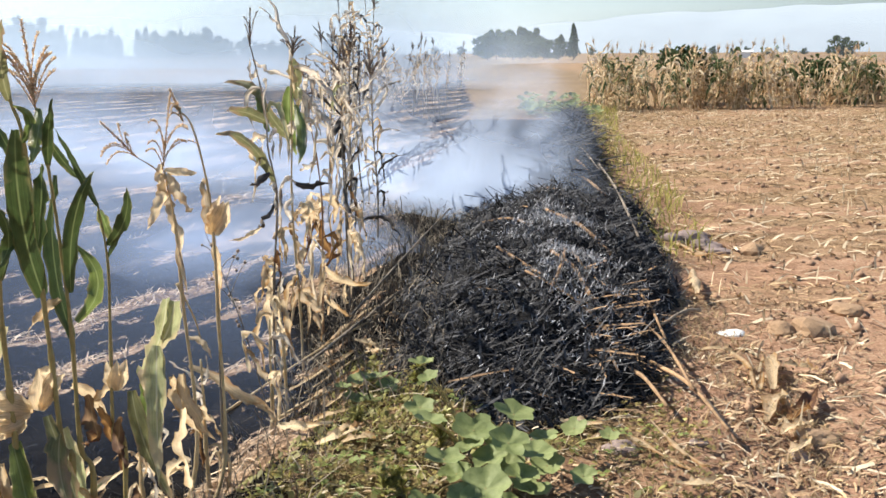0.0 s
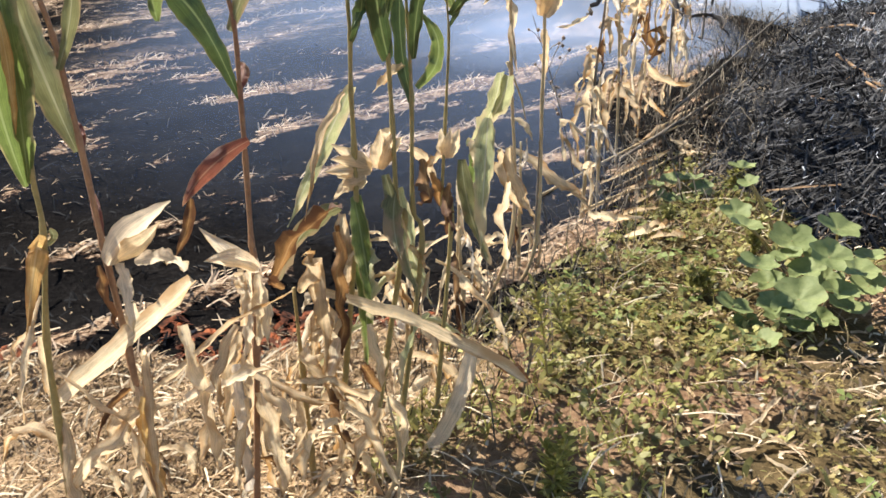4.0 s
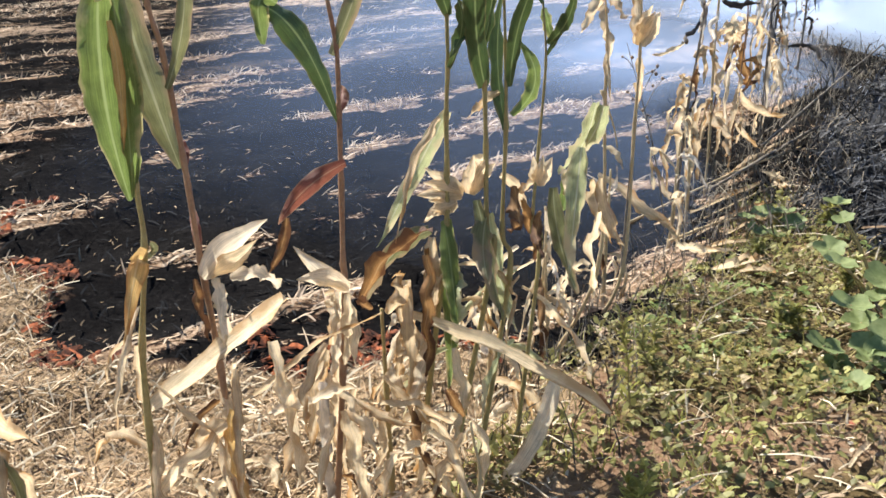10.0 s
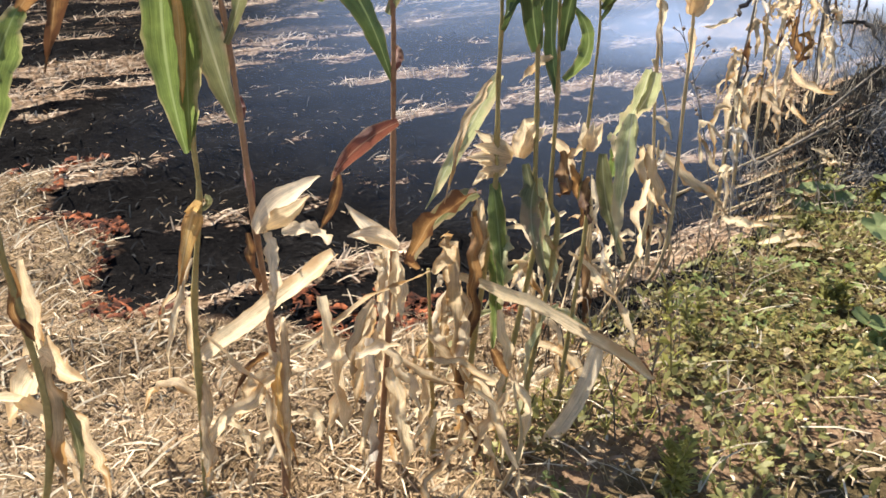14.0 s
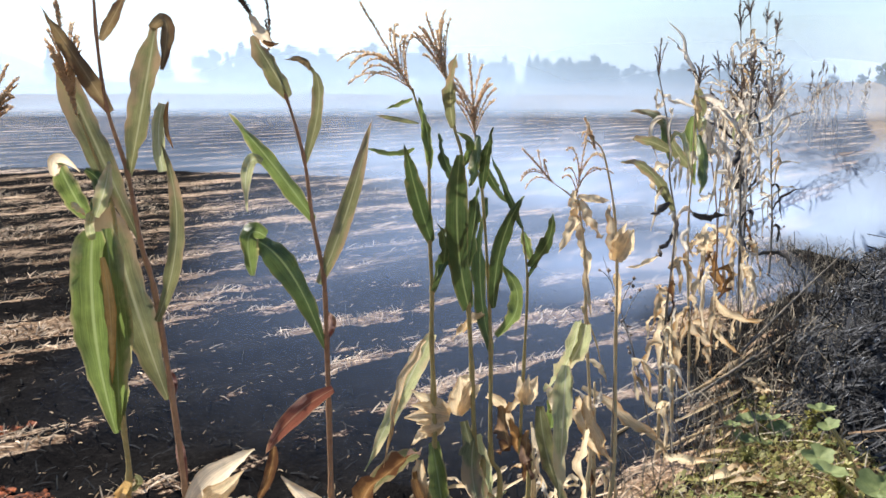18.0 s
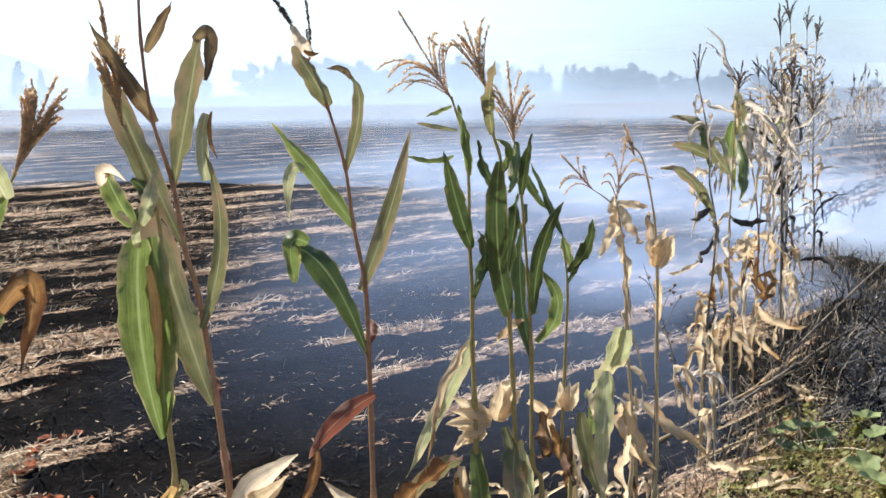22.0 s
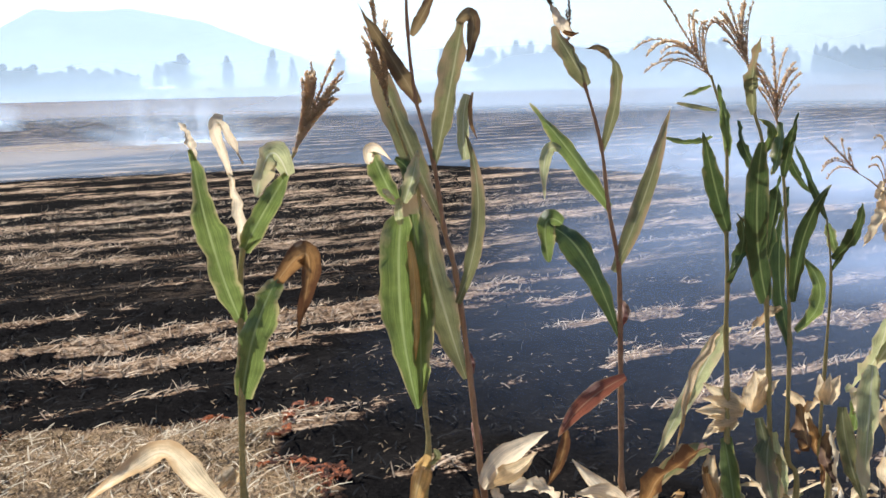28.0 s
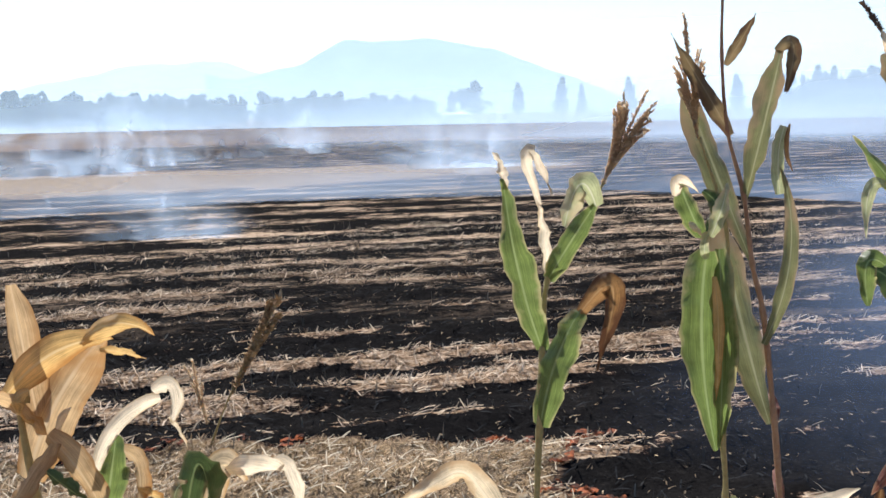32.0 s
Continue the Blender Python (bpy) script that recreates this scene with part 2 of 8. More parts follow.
def heap_middle(y):
    return np.interp(y, (4.0, 6.0, 9.0, 14.0, 19.0, 24.0), (0.42, 0.52, 0.9, 1.6, 2.25, 2.6))


def heap_height(x, y):
    half = np.interp(y, (3.9, 4.6, 6.0, 8.5, 10.5, 14.0, 20.0, 24.0), (0.05, 0.70, 0.95, 0.85, 0.62, 0.55, 0.42, 0.2))
    top = np.interp(y, (3.9, 4.4, 5.4, 7.5, 9.5, 12.0, 17.0, 23.0, 24.0), (0.0, 0.12, 0.36, 0.42, 0.30, 0.36, 0.34, 0.22, 0.0))
    y0 = np.asarray(y, float) * 1.0
    half = half * (0.70 + 0.36 * fbm(y0 * 1.6, y0 * 0 + 3.0, 71, 3))
    top = top * (0.74 + 0.52 * fbm(y0 * 1.3, x * 1.3 + 5.0, 73, 3))
    u = np.abs(x - heap_middle(y) - 0.35 * (fbm(y0 * 1.1, y0 * 0 + 1.0, 72, 3) - 0.5)) / half
    return top * np.clip(1 - u * u, 0, 1) ** 0.75


def across(x, y):
    return (x - 0.44 * y) / 1.0925


def strips(x, y):
    """Ridges of straw that the fire left, along the furrows."""
    along, p = x * 0.44 + y, across(x, y) + 0.26 * (fbm(x * 0.6, y * 0.6, 31) - 0.5)
    wave = 0.5 + 0.5 * np.cos(p / 0.74 * 2 * math.pi)
    patchy = fbm(along * 0.45, p * 1.4, 5, 3)
    wisps = fbm(along * 1.3, p * 8.0, 6, 4)
    near_front = np.clip(1.0 - (y - front(x)) / 2.2, 0, 1)
    fine = fbm(along * 5, p * 15, 9, 3)
    left = smooth((-x - 2) / 1.5) * near_front + 0.30 * smooth((-x - 5.5) / 4)
    return 0.5 + (wave**2.6 * 0.38 + patchy * 0.85 + 1.25 * (wisps - 0.5) + 0.05 * near_front + 0.12 * left + 0.7 * (fine - 0.5) - 0.80) / 0.45


def unburnt(x, y):
    edge = (front(x) - y) - 0.27 * smooth((-x - 2.9) / 0.5) + (0.55 + 0.55 * smooth((-x - 3.0) / 0.5)) * (fbm(x * 1.9, y * 1.9, 3) - 0.5) + 0.12 * (fbm(x * 9, y * 9, 4) - 0.5)
    island = 1.25 - np.hypot((x + 25.5 - 0.30 * (y - 11)) / 3.8, (y - 10.0) / 10.5) + 0.5 * (fbm(x * 0.4, y * 0.4, 8) - 0.5)
    return np.maximum(smooth(edge / 0.06 + 0.5), smooth(island / 0.08))


def ground_height(x, y):
    x, y = np.asarray(x, float), np.asarray(y, float)
    away = np.clip(1 - (np.hypot(x, y) - 25) / 20, 0, 1)
    inside = smooth((bank_left(y) - x) / 0.35 + 0.3)
    furrow = 0.5 + 0.5 * np.cos((across(x, y) + 0.16 * (fbm(x * 0.7, y * 0.7, 31) - 0.5)) / 0.74 * 2 * math.pi)
    lump = 0.035 * (fbm(x * 2.2, y * 2.2, 11) - 0.5) + 0.03 * (fbm(x * 9, y * 9, 12, 3) - 0.5)
    bank = 0.07 * smooth((x - bank_left(y) + 0.25) / 0.5) * smooth((bank_right(y) - x + 0.3) / 0.6)
    return away * (lump + bank + inside * np.clip(1 - (np.hypot(x, y) - 7) / 5, 0, 1) * (0.045 * furrow**1.5 - 0.045))


# ---- ground ----
def spaced(lo, hi, step, first, last):
    """Even steps between lo and hi, widening outside."""
    mid = list(np.arange(lo, hi, step))
    out, s = [], step
    v = mid[-1]
    while v < last:
        s *= 1.055
        v += s
        out.append(v)
    left, s, v = [], step, lo
    while v > first:
        s *= 1.055
        v -= s
        left.append(v)
    return np.array(left[::-1] + mid + out)


def mesh_from(name, verts, faces, material, uv=None):
    me = bpy.data.meshes.new(name)
    me.from_pydata(verts, [], faces)
    me.materials.append(material)
    if uv is not None:
        layer = me.uv_layers.new(name="UVMap")
        loops = np.empty(len(me.loops), np.int32)
        me.loops.foreach_get("vertex_index", loops)
        layer.data.foreach_set("uv", np.asarray(uv, np.float32)[loops].ravel())
    me.polygons.foreach_set("use_smooth", np.ones(len(me.polygons), bool))
    return me


def grid_faces(nx, ny):
    i = np.arange(nx * ny).reshape(ny, nx)
    return np.stack([i[:-1, :-1], i[:-1, 1:], i[1:, 1:], i[1:, :-1]], -1).reshape(-1, 4)


def ground_material():
    m, n, l, b = shader("ground", 1.0, 0.0)
    pos = n.new("ShaderNodeNewGeometry").outputs["Position"]

    def attr(name):
        a = n.new("ShaderNodeAttribute")
        a.attribute_name = name
        return a.outputs["Fac"]

    big, mid, fine = noise_node(n, l, 0.7, 5, 0.6, pos), noise_node(n, l, 6, 6, 0.65, pos), noise_node(n, l, 45, 6, 0.7, pos)
    st = n.new("ShaderNodeMapping")
    st.inputs["Rotation"].default_value = (0, 0, 0.9)
    st.inputs["Scale"].default_value = (160, 26, 30)
    l.new(pos, st.inputs[0])
    fibre = noise_node(n, l, 1.0, 3, 0.6, st.outputs[0])
    soil = ramp(n, l, mix(n, l, 0.55, mix(n, l, 0.5, big, mid), fine), [(0.37, (0.13, 0.070, 0.042)), (0.5, (0.31, 0.185, 0.118)), (0.63, (0.47, 0.325, 0.22))])
    straw = ramp(n, l, mix(n, l, 0.5, fibre, mid), [(0.34, (0.06, 0.038, 0.020)), (0.5, (0.24, 0.165, 0.092)), (0.66, (0.54, 0.40, 0.25))])
    burnt = ramp(n, l, mix(n, l, 0.6, mid, fine), [(0.36, (0.005, 0.0045, 0.0045)), (0.56, (0.012, 0.011, 0.0105)), (0.67, (0.036, 0.031, 0.028)), (0.78, (0.15, 0.125, 0.105))])
    green = ramp(n, l, mix(n, l, 0.5, mid, fine), [(0.36, (0.040, 0.030, 0.016)), (0.64, (0.19, 0.135, 0.068))])
    # ridges further off than the finely divided ground
    turn = n.new("ShaderNodeMapping")
    turn.inputs["Rotation"].default_value = (0, 0, math.atan(0.44))
    l.new(pos, turn.inputs[0])
    wave = n.new("ShaderNodeTexWave")
    wave.inputs["Scale"].default_value = 2 * math.pi / 20 / 1.48
    wave.inputs["Distortion"].default_value, wave.inputs["Detail"].default_value = 2.6, 6.0
    wave.inputs["Detail Scale"].default_value = 0.6
    l.new(turn.outputs[0], wave.inputs[0])
    patchy = n.new("ShaderNodeMapping")
    patchy.inputs["Scale"].default_value = (2.4, 0.60, 1)
    l.new(turn.outputs[0], patchy.inputs[0])
    ridge = ramp(n, l, mix(n, l, 0.92, wave.outputs[0], noise_node(n, l, 1.0, 10, 0.86, patchy.outputs[0])), [(0.527, (0, 0, 0)), (0.57, (1, 1, 1))])
    col = mix(n, l, attr("grassy"), soil, green)
    col = mix(n, l, attr("straw"), col, straw)
    row = n.new("ShaderNodeMapping")
    row.inputs["Scale"].default_value = (22, 5, 10)
    l.new(turn.outputs[0], row.inputs[0])
    streak = noise_node(n, l, 1.0, 6, 0.75, row.outputs[0])
    grain = ramp(n, l, mix(n, l, 0.6, fine, streak), [(0.36, (0, 0, 0)), (0.64, (1, 1, 1))])
    left = ramp(n, l, mix(n, l, 0.40, attr("strip"), grain), [(0.50, (0, 0, 0)), (0.56, (1, 1, 1))])
    singed = ramp(n, l, mix(n, l, 0.40, attr("strip"), grain), [(0.45, (0, 0, 0)), (0.52, (1, 1, 1))])
    ridge_straw = ramp(n, l, mix(n, l, 0.6, fine, streak), [(0.38, (0.08, 0.053, 0.036)), (0.47, (0.34, 0.235, 0.155)), (0.58, (0.58, 0.43, 0.30))])
    near_straw = ramp(n, l, mix(n, l, 0.6, fine, streak), [(0.40, (0.035, 0.022, 0.014)), (0.50, (0.24, 0.155, 0.095)), (0.62, (0.58, 0.43, 0.29))])
    scorched = mix(n, l, left, mix(n, l, singed, burnt, (0.075, 0.042, 0.027)), near_straw)
    far = mix(n, l, ridge, burnt, ridge_straw)
    scorched = mix(n, l, attr("far"), scorched, far)
    col = mix(n, l, attr("burnt"), col, scorched)
    l.new(col, b.inputs["Base Color"])
    bumped(n, l, b, mix(n, l, 0.5, mid, fine), 0.8, 0.03)
    return m


def build_ground():
    xs, ys = spaced(-8.5, 2.4, 0.04, -3000, 3000), spaced(0.6, 9.5, 0.04, -3000, 3000)
    X, Y = np.meshgrid(xs, ys)
    x, y = X.ravel(), Y.ravel()
    me = mesh_from("ground", np.stack([x, y, ground_height(x, y)], -1), grid_faces(len(xs), len(ys)), ground_material())
    field = smooth((bank_left(y) + 0.10 - x + 0.35 * (fbm(x * 3, y * 3, 21) - 0.5)) / 0.12 + 0.5)
    un = unburnt(x, y)
    reach = smooth((62 + 14 * (fbm(x * 0.05, y * 0.05, 40) - 0.5) - np.hypot(x, y * 0.9)) / 3) * smooth((x + 62) / 3)
    under = smooth(heap_height(x, y) / 0.04) * 0.9
    charred_bank = smooth((y - 4.5) / 0.7) * smooth((heap_middle(y) - x + 0.9 * (fbm(x * 4, y * 4, 22) - 0.5) * np.clip((13 - y) / 4, 0, 1)) / 0.25) * (x > -0.9) * (y < 24) * (0.9 + 0.1 * smooth((fbm(x * 3, y * 3, 27) - 0.4) / 0.2))
    burnt = np.maximum(np.maximum(np.maximum(field * (1 - un) * reach, field * (1 - reach) * (0.45 + 0.5 * fbm(x * 0.03, y * 0.08, 41))), under), charred_bank)
    right = smooth((x - bank_right(y) + 0.5 * (fbm(x * 2, y * 2, 23) - 0.5)) / 0.5 + 0.2)
    straw = np.maximum(field * un, field * (1 - reach) * 0.25)
    litter = right * smooth((y - 3.5) / 6) * (0.10 + 0.25 * smooth((y - 9) / 6) + 0.55 * smooth((fbm(x * 0.9, y * 2.5, 25) - 0.40) / 0.2))
    litter = np.maximum(litter, 0.8 * smooth((y - 25) / 8) * (1 - field) * (0.5 + 0.5 * smooth((fbm(x * 0.12, y * 0.3, 45) - 0.35) / 0.2)))
    grassy = (1 - field) * (1 - right) * (0.35 + 0.65 * smooth((fbm(x * 2.5, y * 2.5, 24) - 0.34) / 0.2))
    grassy *= smooth((0.62 - x * 0.9 + y * 0.08) / 0.5)
    grassy = np.maximum(grassy, 0.9 * smooth((y - 21) / 5) * smooth((bank_right(y) + 3 - x) / 3) * (1 - field))
    for name, v in (("burnt", burnt), ("straw", np.maximum(straw, litter)), ("grassy", grassy), ("strip", strips(x, y) * field), ("far", field * smooth((np.hypot(x, y) - 7) / 6))):
        me.attributes.new(name, "FLOAT", "POINT").data.foreach_set("value", v.astype(np.float32))
    return tagged(new("ground", me), "dry field soil with burnt stubble, straw and a grassy bank", "ground", kind="structure")


build_ground()


# ---- loose pieces, in numbers ----
def pieces(name, x, y, z, yaw, length, width, lift, material, bend=0.15):
    """Many slips of straw or leaf in one mesh: each a ribbon of two faces with a bent middle."""
    count = len(x)
    d = np.stack([np.cos(yaw), np.sin(yaw)], -1)
    s = np.stack([-d[:, 1], d[:, 0]], -1) * (width / 2)[:, None]
    v = np.empty((count, 6, 3))
    for k, (along, up) in enumerate(((-0.5, 0.0), (0.0, 0.5), (0.5, 1.0))):
        c = np.stack([x, y], -1) + d * (along * length)[:, None] + s * (bend * (2 if k == 1 else 0))
        h = z + lift * up + (bend * length * 0.35 if k == 1 else 0)
        wide = 1.0 if k < 2 else 0.55
        v[:, 2 * k, :2], v[:, 2 * k + 1, :2] = c - s * wide, c + s * wide
        v[:, 2 * k, 2], v[:, 2 * k + 1, 2] = h, h + width * 0.35
    i = (np.arange(count) * 6)[:, None, None]
    f = (i + np.array([[0, 2, 3, 1], [2, 4, 5, 3]])).reshape(-1, 4)
    me = mesh_from(name, v.reshape(-1, 3), f, material)
    me.polygons.foreach_set("use_smooth", np.zeros(len(me.polygons), bool))
    return new(name, me)


def scatter(count, x0, x1, y0, y1, chance, power=1.0):
    """Places in a rectangle, thinned by a chance from 0 to 1; power over 1 crowds them towards y0."""
    x = rng.uniform(x0, x1, count)
    y = y0 + (y1 - y0) * rng.uniform(0, 1, count) ** power
    keep = rng.uniform(0, 1, count) < chance(x, y)
    return x[keep], y[keep]


def lay(name, x, y, material, length, width, lift=0.02, label="", category="straw", raise_by=0.004, on_heap=False):
    k = len(x)
    z = ground_height(x, y) + raise_by + (heap_height(x, y) if on_heap else 0)
    ob = pieces(name, x, y, z, rng.uniform(0, 2 * math.pi, k), rng.uniform(*length, k), rng.uniform(*width, k), rng.uniform(-0.2, 1, k) * lift, material)
    return tagged(ob, label, category, kind="stuff")


def in_field(x, y):
    return x < bank_left(y)


def blades(name, x, y, z, height, lean, width, material, seed=0):
    """Upright grass blades, each a bent strip."""
    r = np.random.default_rng(seed)
    count = len(x)
    a = r.uniform(0, 2 * math.pi, count)
    turn = r.uniform(0, 2 * math.pi, count)
    d, s = np.stack([np.cos(a), np.sin(a)], -1), np.stack([np.cos(turn), np.sin(turn)], -1) * (width / 2)[:, None]
    v = np.empty((count, 7, 3))
    for k, (up, out, wide) in enumerate(((0, 0, 1), (0.45, 0.16, 0.9), (0.82, 0.55, 0.55))):
        c = np.stack([x, y], -1) + d * (lean * height * out)[:, None]
        v[:, 2 * k, :2], v[:, 2 * k + 1, :2] = c - s * wide, c + s * wide
        v[:, 2 * k : 2 * k + 2, 2] = (z + height * up * (1 - 0.3 * lean * out))[:, None]
    v[:, 6, :2] = np.stack([x, y], -1) + d * (lean * height)[:, None]
    v[:, 6, 2] = z + height * (1 - 0.45 * lean)
    i = np.arange(count)[:, None] * 7
    quads = np.concatenate([i + np.array([0, 1, 3, 2]), i + np.array([2, 3, 5, 4])])
    faces = [tuple(q) for q in quads.tolist()] + [tuple(q) for q in (i + np.array([4, 5, 6])).tolist()]
    return new(name, mesh_from(name, v.reshape(-1, 3), faces, material))


# straw on the part that has not burnt, on the ridges, and over the harvested field
x, y = scatter(64000, -5.4, -0.6, 0.7, 3.9, lambda x, y: unburnt(x, y) * in_field(x, y))
lay("straw_litter", x, y, STRAW, (0.010, 0.065), (0.0018, 0.0055), 0.03, "chopped dry maize straw covering the unburnt ground")
x, y = scatter(30000, -11, -0.6, -6, 4.5, lambda x, y: unburnt(x, y) * in_field(x, y) * (1 - (x > -5.4) * (y > 0.7)))
lay("outer_straw_litter", x, y, STRAW, (0.02, 0.12), (0.003, 0.009), 0.03, "chopped dry maize straw covering the unburnt ground")
x, y = scatter(6000, -5.4, -0.6, 0.7, 3.9, lambda x, y: unburnt(x, y) * in_field(x, y))
lay("pale_straw_litter", x, y, PALESTRAW, (0.03, 0.14), (0.003, 0.008), 0.04, "bleached straw pieces lying on the unburnt ground")
x, y = scatter(130000, -12, -0.7, 1.0, 14, lambda x, y: in_field(x, y) * (1 - unburnt(x, y)) * smooth((strips(x, y) - 0.46) / 0.12), 1.5)
lay("ridge_straw", x, y, RIDGE, (0.02, 0.12), (0.003, 0.009), 0.045, "straw left unburnt along the furrow ridges")
x, y = scatter(16000, -12, -0.7, 1.5, 14, lambda x, y: in_field(x, y) * (1 - unburnt(x, y)) * smooth((0.6 - strips(x, y)) / 0.12), 1.4)
lay("burnt_straw", x, y, CHAR, (0.02, 0.10), (0.004, 0.010), 0.03, "black charred straw on the burnt field", "charred straw")
x, y = scatter(8000, -12, -0.7, 1.5, 13, lambda x, y: in_field(x, y) * (1 - unburnt(x, y)), 1.3)
lay("pale_bits", x, y, STRAW, (0.008, 0.040), (0.002, 0.007), 0.015, "scattered pale straw pieces over the burnt field")
x, y = scatter(100000, 0.6, 15, 2.5, 30, lambda x, y: 0.9 * (x > bank_right(y) - 0.1) * (0.15 + smooth((fbm(x * 0.9, y * 2.5, 25) - 0.36) / 0.2)), 1.3)
lay("harvest_litter", x, y, STRAW, (0.02, 0.15), (0.004, 0.012), 0.03, "dry maize leaves and straw over the harvested field")
x, y = scatter(9000, 0.6, 15, 3.5, 28, lambda x, y: 0.9 * (x > bank_right(y)), 1.3)
lay("pale_harvest_litter", x, y, PALESTRAW, (0.04, 0.24), (0.006, 0.022), 0.05, "pale dry maize leaves on the harvested field")

def clods(name, x, y, size, material, seed):
    """Small lumps of soil: skewed six-cornered bodies."""
    q = np.random.default_rng(seed)
    base = np.array([(1, 0, 0), (-1, 0, 0), (0, 1, 0), (0, -1, 0), (0, 0, 0.8), (0, 0, -0.5)], float)
    v = base[None] * size[:, None, None] * q.uniform(0.6, 1.3, (len(x), 6, 1)) + q.normal(0, 0.12, (len(x), 6, 3)) * size[:, None, None]
    v += np.stack([x, y, ground_height(x, y) + size * 0.15], -1)[:, None]
    f = np.array([(0, 2, 4), (2, 1, 4), (1, 3, 4), (3, 0, 4), (2, 0, 5), (1, 2, 5), (3, 1, 5), (0, 3, 5)])
    faces = (np.arange(len(x))[:, None, None] * 6 + f).reshape(-1, 3)
    return tagged(new(name, mesh_from(name, v.reshape(-1, 3), faces, material)), "small lumps of dry reddish soil", "soil clods", kind="stuff")


SOIL = varied("loose_soil", (0.20, 0.115, 0.072), (0.43, 0.285, 0.185), 20, 0.95, 0.8, islands=0.4)
x, y = scatter(13000, 0.1, 13, 2.0, 26, lambda x, y: 0.95 * (x > bank_right(y) - 0.35) * (0.15 + smooth((fbm(x * 1.1, y * 1.6, 91) - 0.38) / 0.2)), 1.6)
clods("soil_clods", x, y, 0.005 + 0.050 * rng.uniform(0, 1, len(x)) ** 3.5, SOIL, 12)

x, y = scatter(26000, 0.2, 13, -7, 4.5, lambda x, y: 0.9 * (x > bank_right(y) - 0.2) * (0.2 + smooth((fbm(x * 0.9, y * 2.0, 29) - 0.42) / 0.2)))
lay("near_harvest_litter", x, y, LITTER, (0.02, 0.13), (0.003, 0.012), 0.03, "dry leaf bits and straw over the soil")
x, y = scatter(7000, 0.1, 12, -6, 3, lambda x, y: 0.8 * (x > bank_right(y) - 0.3) * smooth((fbm(x * 1.1, y * 1.6, 93) - 0.36) / 0.2))
clods("soil_clods", x, y, 0.005 + 0.045 * rng.uniform(0, 1, len(x)) ** 3.5, SOIL, 13)

# stubble
x, y = scatter(700, -14, -0.8, 1.2, 16, lambda x, y: in_field(x, y) * 0.8, 1.3)
tagged(blades("stubble", x, y, ground_height(x, y), rng.uniform(0.03, 0.11, len(x)), rng.uniform(0, 0.8, len(x)), rng.uniform(0.004, 0.009, len(x)), SINGED, 3), "cut stubble stalks standing in the burnt field", "stubble", kind="stuff")
x, y = scatter(2000, 1.2, 14, 4, 28, lambda x, y: 0.8 * (x > bank_right(y)), 1.2)
tagged(blades("harvest_stubble", x, y, ground_height(x, y), rng.uniform(0.05, 0.18, len(x)), rng.uniform(0, 0.9, len(x)), rng.uniform(0.006, 0.018, len(x)), PALESTRAW, 4), "cut maize stubble in the harvested field", "stubble", kind="stuff")


# bank: grass, dry grass, weeds
def bank_chance(x, y):
    inside = (x > bank_left(y) - 0.12) * (x < bank_right(y) + 0.15) * (heap_height(x, y) < 0.02)
    return inside * smooth((fbm(x * 3.2, y * 3.2, 24) - 0.40) / 0.14)


x, y = scatter(9000, -0.95, 0.9, 1.2, 5.2, lambda x, y: bank_chance(x, y) * smooth((-0.10 + 0.06 * y - x) / 0.4) * (0.25 + 0.75 * smooth((2.7 - y) / 0.6)))
tagged(blades("grass", x, y, ground_height(x, y), rng.uniform(0.03, 0.11, len(x)), rng.uniform(0.4, 1.5, len(x)), rng.uniform(0.003, 0.007, len(x)), GRASS, 5), "short green grass on the bank", "grass", kind="stuff")
x, y = scatter(15000, -0.95, 1.6, 1.2, 9.0, lambda x, y: smooth((fbm(x * 4, y * 4, 28) - 0.38) / 0.16) * (x > bank_left(y) - 0.1) * (x < bank_right(y) + 0.3) * (heap_height(x, y) < 0.05) * 0.8 * ((y < 4.7) | (x > heap_middle(y))))
tagged(blades("dry_grass", x, y, ground_height(x, y), rng.uniform(0.03, 0.10, len(x)), rng.uniform(0.9, 1.8, len(x)), rng.uniform(0.002, 0.005, len(x)), DRYGRASS, 6), "withered yellow grass on the bank", "grass", kind="stuff")
x, y = scatter(9000, -0.9, 0.6, -5, 1.4, lambda x, y: (x > bank_left(y) - 0.1) * (x < bank_right(y) + 0.1) * (0.2 + 0.8 * smooth((fbm(x * 3, y * 3, 30) - 0.4) / 0.15)))
tagged(blades("path_grass", x, y, ground_height(x, y), rng.uniform(0.03, 0.12, len(x)), rng.uniform(0.5, 1.5, len(x)), rng.uniform(0.002, 0.006, len(x)), DRYGRASS, 10), "withered grass along the bank", "grass", kind="stuff")
x, y = scatter(9000, 1.0, 5.0, 7.5, 29, lambda x, y: (x > heap_middle(y) + 0.35) * (x < bank_right(y) + 0.4) * 0.9)
tagged(blades("bank_grass", x, y, ground_height(x, y), rng.uniform(0.05, 0.28, len(x)), rng.uniform(0.2, 1.2, len(x)), rng.uniform(0.006, 0.014, len(x)), GRASS, 7), "yellowing grass along the far bank", "grass", kind="stuff")
x, y = scatter(9500, -0.95, 1.1, 1.2, 5.0, lambda x, y: bank_chance(x, y) * (0.12 + smooth((0.0 + 0.06 * y - x) / 0.4)))
lay("weed_leaves", x, y, WEED, (0.012, 0.032), (0.009, 0.022), 0.025, "small green weed leaves covering the bank", "weeds", 0.025)


